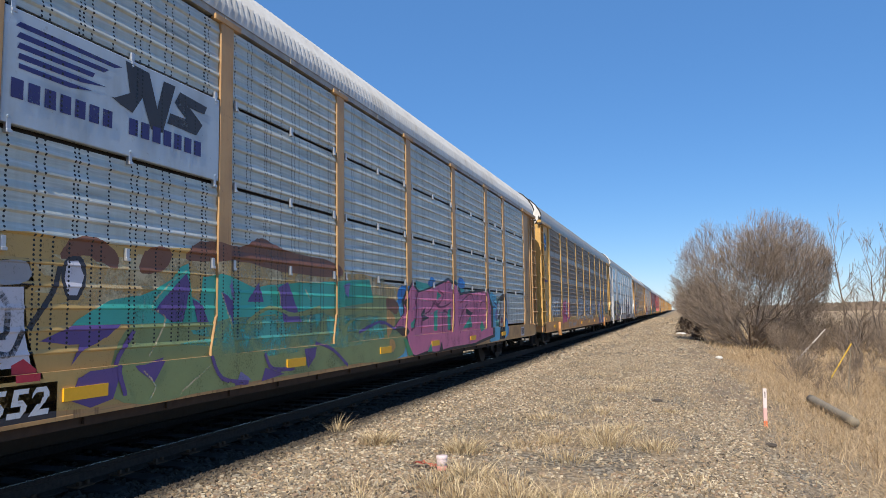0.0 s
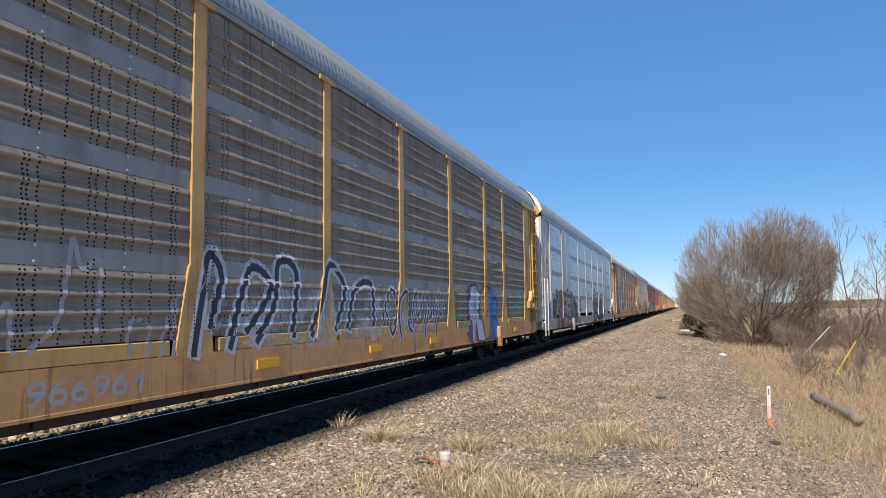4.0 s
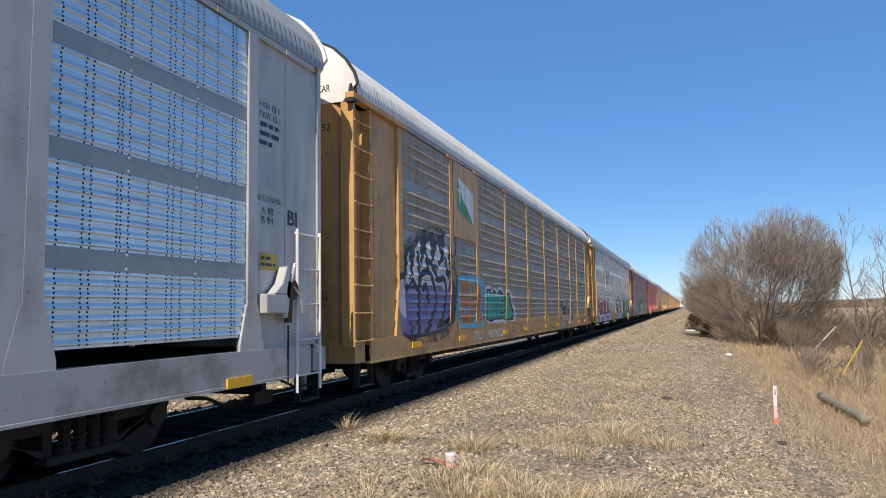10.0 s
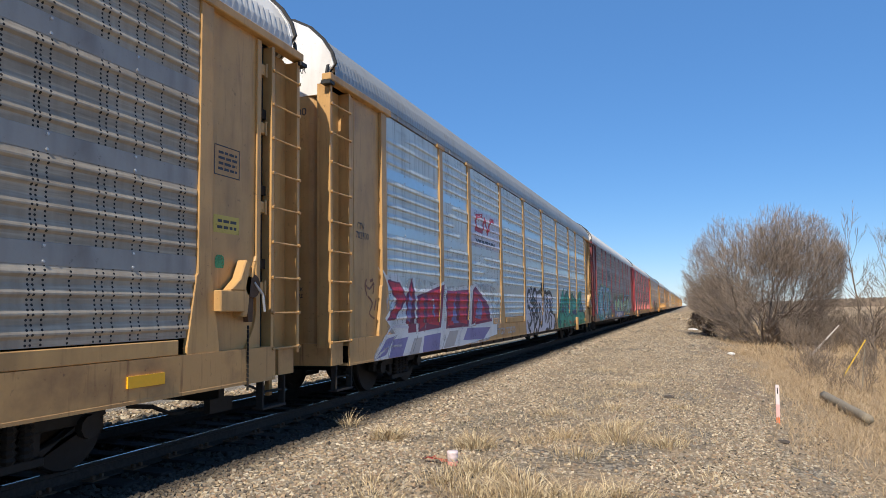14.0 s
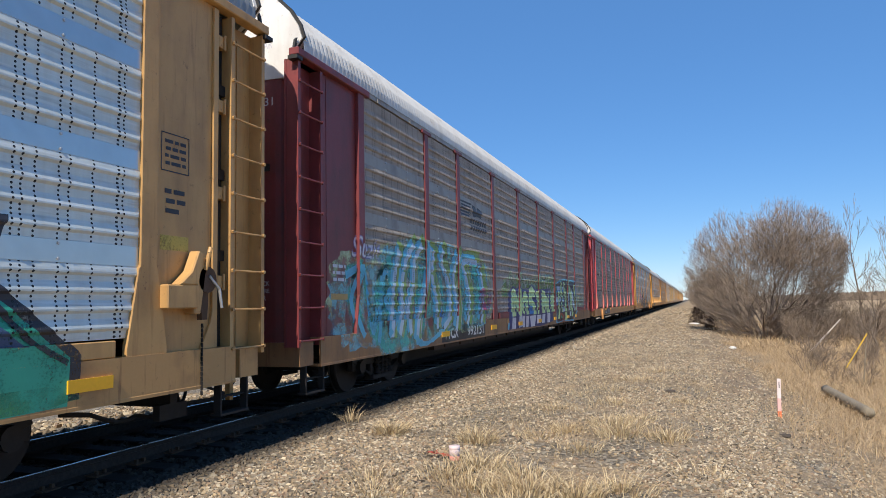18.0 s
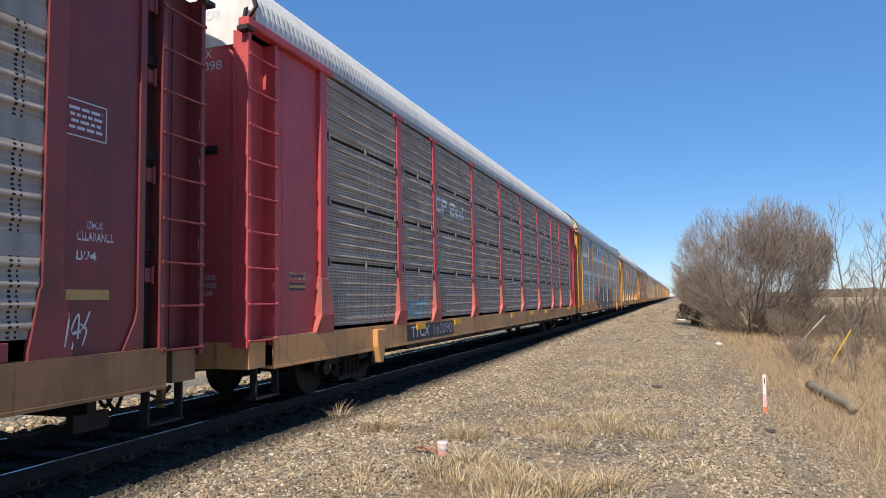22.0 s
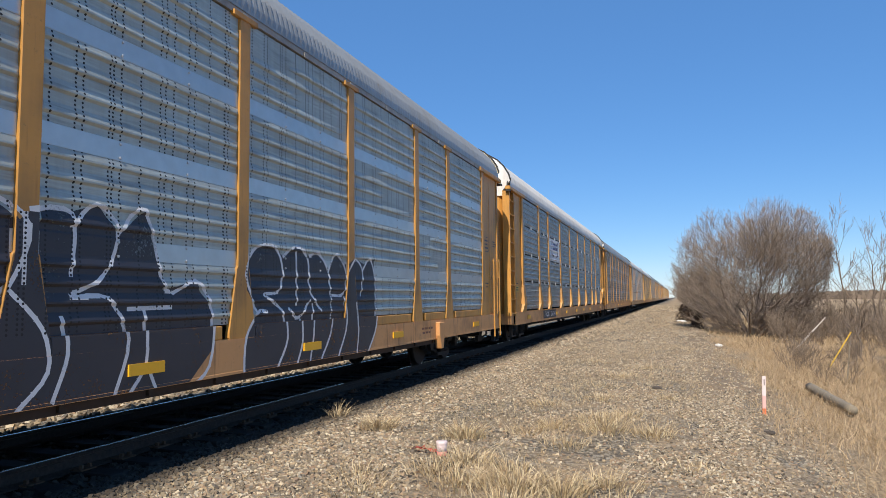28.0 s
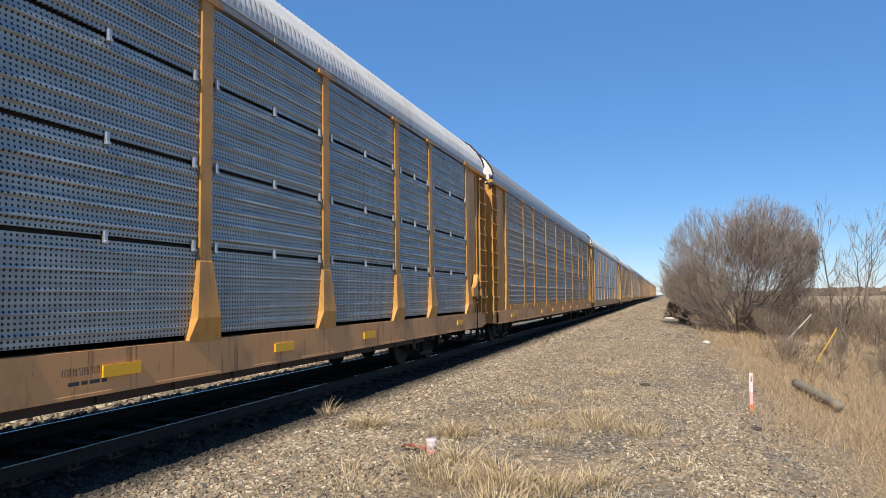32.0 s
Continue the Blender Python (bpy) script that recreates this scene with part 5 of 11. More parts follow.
k.fill(poly(rounded([(-6.32, 1.97), (-6.25, 2.12), (-6.07, 2.18), (-5.88, 2.15), (-5.71, 2.04), (-5.75, 1.92), (-6.03, 2.00)])), "brown")
k.fill(poly(rounded([(-5.44, 1.99), (-5.35, 2.12), (-5.16, 2.17), (-5.01, 2.11), (-5.10, 1.95), (-5.30, 1.89), (-5.44, 1.90)])), "brown")
k.fill(poly(rounded([(-4.74, 2.05), (-4.71, 2.21), (-4.39, 2.30), (-3.87, 2.28), (-3.43, 2.43), (-2.95, 2.32), (-1.58, 2.24), (-1.46, 2.03), (-2.94, 2.03), (-3.87, 2.11)])), "brown")
k.fill(poly(rounded([(-5.76, 1.04), (-5.33, 1.49), (-3.72, 1.61), (0.41, 1.76), (1.04, 0.71), (-1.36, 0.70), (-2.93, 0.69), (-4.36, 0.66), (-5.62, 0.67)])), "olive")
k.fill(blob(-5.0, 1.2, 0.95, 1.5, rng, 40, 0.3), "haze_teal")
k.fill(poly([(-6.19, 1.42), (-5.97, 1.54), (-5.78, 1.64), (-5.48, 1.65), (-5.25, 1.73), (-5.00, 1.85), (-4.87, 1.99), (-4.76, 2.01), (-4.70, 1.65), (-4.57, 1.64), (-4.53, 1.88), (-4.26, 1.94), (-4.00, 1.91), (-3.58, 1.80), (-3.19, 1.86), (-2.01, 1.93), (-0.33, 2.04), (-0.17, 1.66), (-2.01, 1.52), (-3.72, 1.46), (-4.37, 1.40), (-5.04, 1.41)]), "mint")
k.fill(poly([(-4.94, 1.67), (-4.73, 1.86), (-4.69, 1.41), (-5.04, 1.41)]), "teal")
k.fill(poly([(-3.27, 1.83), (-2.50, 1.91), (-2.50, 1.52), (-3.11, 1.45)]), "teal")
k.fill(poly([(-1.58, 1.94), (-0.33, 2.02), (-0.19, 1.66), (-1.47, 1.56)]), "teal")
k.fill(poly([(-6.52, 1.27), (-6.19, 1.40), (-5.66, 1.40), (-5.84, 1.27), (-6.07, 1.19), (-6.19, 1.06), (-6.11, 1.23)]), "purple")
k.fill(poly([(-5.24, 1.53), (-5.07, 1.69), (-4.79, 1.92), (-4.73, 1.79), (-4.83, 1.41), (-4.99, 1.41)]), "purple")
k.fill(poly([(-4.27, 1.74), (-4.00, 1.64), (-3.99, 1.38), (-4.12, 1.48)]), "purple")
k.fill(poly([(-5.52, 0.99), (-5.10, 1.06), (-5.27, 0.83)]), "purple")
k.fill(poly([(-6.24, 0.78), (-6.15, 0.95), (-6.03, 1.00), (-5.67, 1.02), (-5.78, 0.72), (-6.02, 0.69)]), "purple")
k.fill(poly([(-3.41, 0.82), (-2.97, 0.71), (-3.49, 0.66)]), "purple")
k.fill(poly([(-3.72, 1.65), (-3.50, 1.87), (-3.39, 1.63)]), "purple")
k.fill(poly([(-2.94, 1.38), (-3.07, 1.82), (-2.84, 1.90), (-2.50, 1.37)]), "purple")
k.fill(poly([(-2.40, 0.73), (-2.21, 0.87), (-2.16, 1.01), (-2.49, 0.98)]), "purple")
k.fill(poly([(-4.61, 1.41), (-4.70, 1.65), (-4.55, 1.60), (-4.43, 1.40)]), "purple")
k.fill(poly([(-4.13, 1.81), (-4.03, 1.89), (-3.96, 1.62)]), "violet")
k.fill(poly([(-1.35, 1.90), (-1.05, 1.96), (-1.11, 1.71)]), "violet")
k.fill(poly([(-3.70, 0.71), (-3.98, 0.70), (-3.91, 0.82)]), "violet")
k.lines(([(-5.30, 1.09), (-5.09, 1.45), (-5.29, 1.56), (-5.00, 1.83), (-4.73, 1.98)], [(-5.57, 1.13), (-5.42, 1.35), (-5.38, 1.63)], [(-4.26, 1.72), (-4.12, 1.44), (-3.95, 1.19)], [(-5.41, 0.95), (-5.26, 0.80), (-5.33, 0.68)], [(-4.91, 0.69), (-4.42, 0.94)], [(-4.01, 0.70), (-3.92, 0.98)], [(-3.27, 2.02), (-3.03, 1.70), (-3.11, 1.38)], [(-2.40, 1.81), (-2.21, 1.57), (-2.31, 1.37)], [(-6.19, 1.42), (-5.78, 1.64), (-5.43, 1.68)],), 0.022, "haze_cream")
k.lines(([(-4.42, 1.02), (-4.24, 0.77), (-3.77, 0.68)], [(-3.42, 0.99), (-3.26, 0.80), (-2.76, 0.76)], [(-2.11, 1.06), (-1.69, 0.94), (-1.24, 0.69)], [(-0.74, 1.17), (0.09, 1.32), (0.71, 1.18)], [(-5.64, 0.77), (-5.71, 1.04), (-5.51, 1.32)],), 0.05, "purple")
k.lines(([(-3.72, 1.39), (-3.27, 1.56), (-2.68, 1.47), (-2.01, 1.57)], [(-1.35, 1.19), (-0.74, 1.45), (0.24, 1.45)],), 0.05, "olive")
k.done()
k = Skin(0, "graffiti", "painted grey can with a dark lid and red foot")
k.fill(poly([(-7.05, 1.90), (-6.62, 1.95), (-6.56, 1.76), (-6.64, 1.68), (-6.60, 1.33), (-6.48, 0.98), (-6.73, 0.98), (-7.00, 0.98)]), "black")
k.fill(poly([(-7.01, 1.71), (-6.65, 1.72), (-6.63, 1.36), (-6.56, 1.09), (-6.98, 1.08)]), "lilac")
k.fill(poly(rounded([(-7.05, 1.84), (-6.88, 1.91), (-6.65, 1.92), (-6.58, 1.81), (-6.70, 1.74), (-7.04, 1.72)])), "grey")
k.fill(poly([(-6.73, 1.12), (-6.63, 1.15), (-6.51, 1.06), (-6.51, 0.97), (-6.72, 0.97)]), "red")
k.lines(([(-6.84, 1.66), (-6.78, 1.55), (-6.79, 1.36), (-6.86, 1.33)], [(-6.65, 1.36), (-6.73, 1.20), (-6.85, 1.20)],), 0.05, "haze_dark")
k.lines(([(-6.33, 1.88), (-6.38, 1.70), (-6.47, 1.56), (-6.59, 1.39)],), 0.05, "coal")
k.fill(poly(rounded([(-6.28, 1.96), (-6.12, 1.99), (-6.06, 1.84), (-6.11, 1.65), (-6.24, 1.63), (-6.31, 1.79)])), "coal")
k.fill(poly([(-6.26, 1.95), (-6.15, 1.96), (-6.08, 1.82), (-6.15, 1.66), (-6.24, 1.66), (-6.28, 1.80)]), "lilac")
k.done()
k = Skin(0, "graffiti", "large pink angular letters edged in teal and black")
k.fill(blob(1.0, 8.5, 0.66, 2.1, rng, 50, 0.14), "haze_teal")
k.fill(poly([(0.39, 1.03), (0.64, 1.02), (1.06, 1.00), (1.22, 0.66), (0.41, 0.64)]), "sky")
k.fill(poly([(0.71, 1.60), (0.91, 1.76), (1.22, 1.83), (1.15, 1.44), (0.86, 1.29), (0.70, 1.21)]), "sky")
k.fill(poly([(6.99, 1.98), (8.04, 1.92), (7.93, 0.86), (7.12, 0.84)]), "sky")
k.fill(poly(rounded([(0.86, 1.75), (0.91, 1.90), (1.07, 1.97), (1.35, 1.98), (1.42, 1.91), (1.18, 1.77), (0.96, 1.63)])), "blue")
k.fill(poly(rounded([(2.49, 2.07), (2.63, 2.21), (2.85, 2.18), (2.95, 2.02), (2.76, 1.99)])), "blue")
k.fill(poly(rounded([(3.48, 2.05), (3.66, 2.23), (3.99, 2.20), (4.07, 2.04)])), "blue")
k.fill(poly(rounded([(4.47, 2.06), (4.61, 2.28), (4.91, 2.25), (5.01, 2.07)])), "blue")
k.fill(poly(rounded([(0.37, 1.51), (0.36, 1.74), (0.54, 1.70), (0.74, 1.70), (0.92, 1.60), (0.82, 1.45), (0.55, 1.51)])), "brown")
k.fill(poly(rounded([(0.37, 1.50), (0.55, 1.49), (0.72, 1.39), (0.69, 1.24), (0.51, 1.09), (0.39, 1.06)])), "orange_tan")
k.fill(poly(rounded([(0.39, 1.00), (0.58, 0.98), (0.64, 0.86), (0.52, 0.79), (0.40, 0.81)])), "orange_tan")
k.fill(poly([(1.78, 2.10), (2.40, 2.07), (2.76, 1.99), (2.30, 1.89), (1.78, 1.97)]), "mint")
k.fill(poly([(3.29, 2.07), (4.25, 2.22), (4.43, 1.89), (3.75, 1.95)]), "mint")
k.fill(poly([(0.63, 1.18), (1.13, 1.47), (1.07, 1.71), (1.55, 2.13), (1.94, 1.90), (2.77, 2.03), (3.78, 2.25), (4.44, 2.14), (4.73, 1.94), (7.07, 2.10), (7.64, 1.60), (7.59, 0.77), (5.67, 0.64), (3.77, 0.62), (2.79, 0.60), (2.22, 0.64), (1.60, 0.61), (1.31, 0.69), (1.15, 1.01), (1.19, 1.08)]), "black")
k.fill(poly([(0.68, 1.20), (1.19, 1.48), (1.15, 1.70), (1.55, 2.07), (1.88, 1.87), (2.76, 1.98), (3.74, 2.18), (4.32, 2.07), (4.62, 1.88), (6.96, 2.03), (7.42, 1.60), (7.40, 0.84), (5.67, 0.71), (3.76, 0.68), (2.79, 0.65), (2.22, 0.68), (1.60, 0.65), (1.35, 0.72), (1.21, 1.02), (1.24, 1.11)]), "pink")
k.fill(poly([(0.68, 1.20), (0.92, 1.23), (1.22, 1.20), (1.35, 1.11), (1.13, 1.01)]), "coal")
k.fill(poly([(1.12, 1.68), (1.35, 1.77), (1.33, 1.49)]), "coal")
k.fill(poly([(2.04, 1.43), (2.30, 1.61), (2.23, 1.42), (2.51, 1.36), (2.13, 1.29)]), "coal")
k.fill(poly([(2.98, 0.66), (3.16, 0.86), (3.22, 0.66)]), "coal")
k.fill(poly([(5.07, 1.56), (5.67, 1.44), (5.44, 1.37), (5.12, 1.43)]), "coal")
k.fill(poly([(1.40, 1.27), (1.71, 1.36), (1.66, 1.15), (1.40, 1.19)]), "teal")
k.fill(poly([(2.79, 1.50), (3.03, 1.53), (2.99, 1.08), (2.78, 1.09)]), "teal")
k.fill(poly([(3.67, 1.49), (3.91, 1.58), (3.92, 1.07), (3.68, 1.07)]), "teal")
k.fill(poly([(4.81, 1.08), (5.44, 1.37), (5.58, 1.09)]), "teal")
k.fill(poly([(2.28, 0.69), (2.49, 0.85), (2.55, 0.67)]), "teal")
k.fill(poly([(3.02, 1.92), (3.30, 1.84), (2.96, 1.73)]), "teal")
k.fill(poly([(6.16, 0.95), (6.42, 1.24), (6.76, 1.04)]), "teal")
k.fill(poly([(1.00, 1.00), (1.18, 0.96), (1.47, 0.68), (1.24, 0.66)]), "green")
k.lines(([(1.76, 1.82), (1.82, 1.61), (1.75, 1.40), (1.65, 1.12)], [(1.72, 1.64), (1.88, 1.87)], [(2.03, 1.08), (2.15, 1.39), (2.53, 1.50), (2.83, 1.70)], [(2.86, 1.72), (3.09, 1.64), (3.41, 1.85), (3.09, 1.94)], [(3.91, 1.58), (3.85, 1.07), (4.08, 1.20)], [(3.31, 1.06), (3.38, 1.49), (3.68, 1.45)], [(4.62, 1.69), (5.44, 1.92), (5.73, 1.76), (5.73, 1.43)], [(4.44, 0.99), (4.62, 1.34), (5.12, 1.64)], [(1.41, 1.14), (1.71, 1.26), (1.79, 1.61)], [(6.16, 1.36), (6.43, 1.72), (6.99, 1.73)], [(2.77, 1.66), (3.30, 1.58), (3.91, 1.68)],), 0.035, "wine")
k.lines(([(1.88, 1.76), (2.77, 1.66)], [(1.56, 1.56), (2.09, 1.44), (2.77, 1.46), (3.75, 1.47)],), 0.02, "haze_white")
k.done()
k = Skin(0, "graffiti", "teal and black letters beside the bogie")
k.fill(blob(7.4, 9.2, 0.68, 2.0, rng, 26, 0.25), "haze_teal")
k.lines(([(8.12, 1.75), (8.68, 1.90), (9.07, 1.76), (8.48, 1.40), (8.20, 1.33)], [(8.38, 1.19), (8.85, 1.25), (9.14, 0.95)],), 0.05, "coal")
k.done()
k = Skin(0, "graffiti", "teal cloud of paint with a grey painted can")
k.fill(poly(rounded([(6.83, 1.93), (7.59, 1.99), (7.95, 1.87), (8.27, 1.70), (8.43, 1.60), (8.29, 1.19), (8.02, 0.79), (6.89, 0.72)])), "haze_teal")
k.fill(poly(rounded([(7.42, 1.95), (7.65, 2.00), (7.88, 1.87), (8.09, 1.69), (8.03, 1.54), (7.80, 1.57), (7.44, 1.51)])), "sky")
k.fill(poly(rounded([(7.10, 1.09), (7.82, 1.04), (8.26, 1.03), (8.20, 0.70), (7.65, 0.67), (7.12, 0.68)])), "sky")
k.lines(([(7.60, 1.79), (7.85, 1.71), (8.09, 1.66)], [(7.50, 1.57), (7.79, 1.60), (8.03, 1.55)],), 0.03, "navy")
k.fill(poly(rounded([(7.85, 1.33), (7.96, 1.51), (8.10, 1.48), (8.07, 1.23), (7.94, 1.27)])), "violet")
k.fill(poly(rounded([(8.91, 1.26), (9.14, 1.23), (9.30, 1.11), (9.25, 0.88), (9.16, 0.78), (8.83, 0.71), (8.75, 0.79)])), "blue")
k.fill(poly(rounded([(8.87, 1.12), (9.05, 1.15), (9.10, 0.89), (8.92, 0.74), (8.71, 0.70)])), "sky")
k.fill(poly([(8.40, 1.83), (8.46, 1.92), (8.79, 1.99), (9.05, 1.99), (9.05, 1.86), (8.96, 1.68), (8.97, 1.29), (8.83, 0.99), (8.75, 0.69), (8.15, 0.68), (8.26, 1.07), (8.38, 1.38), (8.45, 1.67)]), "black")
k.fill(poly([(8.46, 1.77), (8.96, 1.80), (8.90, 1.29), (8.69, 1.05), (8.35, 1.06), (8.42, 1.38), (8.49, 1.67)]), "faded")
k.fill(poly(rounded([(8.42, 1.83), (8.50, 1.92), (8.79, 1.98), (9.02, 1.97), (9.00, 1.88), (8.67, 1.81)])), "coal")
k.fill(poly(rounded([(8.45, 1.18), (8.52, 1.29), (8.69, 1.27), (8.67, 1.15), (8.53, 1.13)])), "wine")
k.fill(poly([(8.18, 0.70), (8.30, 1.05), (8.78, 1.03), (8.75, 0.71)]), "haze_dark")
k.lines(([(8.44, 1.37), (8.25, 1.29), (8.07, 1.32)], [(8.99, 1.43), (9.29, 1.30)],), 0.05, "coal")
k.lines(([(8.15, 1.66), (8.29, 1.63), (8.21, 1.47), (8.11, 1.32)], [(9.32, 1.80), (9.35, 1.65), (9.31, 1.50)], [(9.43, 1.76), (9.36, 1.61)],), 0.1, "lilac")
k.done()
k = Skin(0, "lettering", "white wagon number on a dark patch")
k.fill(rect(-8.6, -6.35, 0.66, 0.95), "coal")
k.word("552", -6.98, -6.42, 0.70, 0.92, "white", bold=0.02, shear=0.15)
k.done()

# wagon 1
k = Skin(1, "graffiti", "dripping white tag")
k.fill(blob(-12.0, -9.6, 1.2, 1.95, rng, 30, 0.3), "haze_white")
scrawl(k, -12.0, -9.7, 1.3, 1.95, 5, (("white", 0.06),), 5, 0.9)
for j in range(9):
    k.line([(-11.9 + j * 0.26, 1.3), (-11.9 + j * 0.26, 1.3 - 0.2 * rng.random())], 0.025, "white")
k.done()
k = Skin(1, "lettering", "faded white reporting marks")
k.word("TTGX", -7.35, -6.35, 0.72, 0.93, "faded", shear=0.1, bold=0.01)
k.word("966964", -6.15, -4.9, 0.72, 0.93, "faded", shear=0.1, bold=0.01)
k.done()
k = Skin(1, "graffiti", "bright pink letters")
k.fill(blob(-9.45, -6.6, 1.0, 1.95, rng, 30, 0.25), "haze_pink")
k.fill(poly([(-8.69, 1.93), (-8.37, 1.77), (-8.39, 1.53), (-8.55, 1.42), (-8.52, 1.26), (-8.17, 1.24), (-8.24, 1.94), (-7.97, 1.98), (-7.90, 1.23), (-7.94, 0.94), (-8.66, 0.98), (-8.68, 1.12), (-8.77, 1.61)]), "hot")
k.fill(poly([(-7.61, 1.92), (-7.49, 1.84), (-7.35, 1.59), (-7.22, 1.85), (-7.01, 1.90), (-7.07, 1.33), (-7.34, 1.00), (-7.60, 1.14), (-7.48, 1.42)]), "hot")
k.fill(poly([(-8.81, 1.54), (-8.70, 1.26), (-8.69, 0.93), (-9.16, 0.94), (-8.97, 1.24)]), "hot")
k.fill(poly(rounded([(-7.97, 1.82), (-7.74, 1.89), (-7.58, 1.63), (-7.60, 1.22), (-7.72, 1.07), (-7.86, 1.11), (-7.96, 1.43)])), "wine")
k.lines(([(-7.88, 1.82), (-7.93, 1.55), (-7.89, 1.19), (-7.75, 1.07), (-7.61, 1.18), (-7.61, 1.59), (-7.73, 1.83), (-7.85, 1.84)],), 0.07, "lilac")
k.fill(poly(rounded([(-7.85, 1.70), (-7.70, 1.71), (-7.67, 1.34), (-7.78, 1.23), (-7.85, 1.39)])), "grey")
k.done()
k = Skin(1, "graffiti", "grey scribbled letters with white edges")
k.fill(blob(-4.2, 3.9, 0.9, 1.85, rng, 50, 0.3), "haze_white")
k.lines(([(-6.66, 1.18), (-6.63, 1.46), (-6.47, 1.27), (-6.30, 1.55), (-6.26, 1.17)], [(-6.13, 1.16), (-5.86, 1.40), (-5.77, 1.85), (-5.72, 2.11), (-5.63, 1.86), (-5.43, 1.92), (-5.47, 1.29)], [(-5.11, 1.07), (-5.06, 1.39), (-4.83, 1.33), (-4.89, 1.06)], [(-4.72, 1.05), (-4.48, 1.61), (-4.54, 1.04)],), 0.05, "faded")
k.lines(([(-4.23, 1.03), (-4.10, 1.67), (-3.97, 2.10), (-3.76, 1.86), (-3.97, 1.31)], [(-3.63, 1.06), (-3.41, 1.62), (-3.18, 2.01), (-2.79, 1.76), (-3.27, 1.24)], [(-3.12, 1.11), (-2.71, 1.56), (-2.62, 2.10), (-2.19, 1.97), (-2.30, 1.15)], [(-1.84, 1.13), (-1.54, 1.63), (-1.33, 2.15), (-0.81, 1.79), (-1.15, 1.19)], [(-0.73, 1.18), (-0.48, 1.80), (0.11, 1.89), (0.21, 1.23)],), 0.2, "lilac")
k.lines(([(-4.23, 1.03), (-4.10, 1.67), (-3.97, 2.10), (-3.76, 1.86), (-3.97, 1.31)], [(-3.63, 1.06), (-3.41, 1.62), (-3.18, 2.01), (-2.79, 1.76), (-3.27, 1.24)], [(-3.12, 1.11), (-2.71, 1.56), (-2.62, 2.10), (-2.19, 1.97), (-2.30, 1.15)], [(-1.84, 1.13), (-1.54, 1.63), (-1.33, 2.15), (-0.81, 1.79), (-1.15, 1.19)], [(-0.73, 1.18), (-0.48, 1.80), (0.11, 1.89), (0.21, 1.23)],), 0.09, "coal")
scrawl(k, 0.5, 3.8, 0.95, 1.8, 5, (("lilac", 0.14), ("coal", 0.06)), 7, 1.0)
k.lines(([(-4.30, 0.92), (-4.23, 1.55), (-3.90, 1.98)], [(-1.56, 0.91), (-1.33, 2.00)],), 0.03, "haze_white")
k.done()
k = Skin(1, "graffiti", "white, orange and blue block letters with purple shadows")
k.fill(poly([(5.44, 1.91), (5.69, 2.04), (6.09, 2.10), (5.75, 1.76), (5.73, 1.13), (5.72, 0.66), (5.49, 0.63), (5.40, 1.06), (5.58, 1.09), (5.39, 1.25), (5.38, 1.81)]), "purple")
k.fill(poly([(6.05, 1.19), (6.23, 1.10), (6.19, 0.67), (6.05, 0.63)]), "purple")
k.fill(poly([(5.65, 2.02), (6.20, 2.10), (6.53, 1.88), (6.56, 1.57), (6.37, 1.40), (6.66, 1.08), (6.84, 0.63), (6.22, 0.63), (6.06, 1.06), (5.81, 0.65), (5.66, 0.61), (5.67, 1.14), (5.52, 1.36), (5.49, 1.70), (5.64, 1.72)]), "navy")
k.fill(poly([(6.50, 1.90), (6.88, 2.08), (7.30, 2.08), (7.64, 2.03), (7.78, 1.78), (7.89, 1.88), (8.22, 1.71), (8.20, 1.44), (8.01, 1.21), (8.43, 0.88), (8.50, 0.62), (7.80, 0.64), (7.17, 0.66), (6.82, 0.64), (6.67, 1.00), (6.49, 1.40)]), "navy")
k.fill(poly([(5.71, 1.99), (6.15, 2.05), (6.46, 1.85), (6.47, 1.59), (6.28, 1.40), (6.60, 1.08), (6.78, 0.67), (6.25, 0.68), (6.06, 1.15), (5.83, 0.71), (5.72, 0.65), (5.73, 1.13), (5.58, 1.38), (5.55, 1.68), (5.70, 1.69)]), "lilac")
k.fill(poly([(6.54, 1.84), (6.88, 2.03), (7.21, 2.03), (7.31, 1.47), (7.33, 0.87), (7.15, 0.70), (6.80, 0.69), (6.74, 1.00), (6.54, 1.40)]), "orange_tan")
k.fill(poly([(7.25, 1.97), (7.61, 1.98), (7.72, 1.62), (7.87, 1.82), (8.12, 1.69), (8.13, 1.46), (7.90, 1.23), (8.30, 0.89), (8.39, 0.68), (7.82, 0.69), (7.72, 0.97), (7.64, 0.70), (7.24, 0.70), (7.37, 1.04)]), "blue")
k.lines(([(7.69, 1.69), (7.65, 1.53)], [(5.99, 1.55), (6.06, 1.57), (6.09, 1.51), (6.02, 1.49), (5.99, 1.55)], [(7.02, 1.39), (7.28, 1.40)], [(7.02, 1.30), (7.09, 1.22), (7.05, 1.43)], [(7.72, 0.97), (7.76, 0.70)],), 0.03, "navy")
k.lines(([(7.41, 1.90), (7.49, 1.20)], [(7.86, 1.74), (7.79, 1.42)],), 0.02, "haze_white")
k.done()
k = Skin(1, "graffiti", "small mint-green scribble")
k.lines(([(4.70, 1.28), (4.76, 1.37), (4.89, 1.33), (4.88, 1.18), (4.92, 1.12)],), 0.07, "mint")
k.done()
k = Skin(1, "graffiti", "small mint-green scribble")
k.lines(([(4.86, 1.16), (5.04, 1.13), (5.00, 1.04), (5.11, 1.11), (5.18, 1.04), (5.33, 1.13)],), 0.07, "mint")
k.done()
k = Skin(1, "graffiti", "small mint-green scribble")
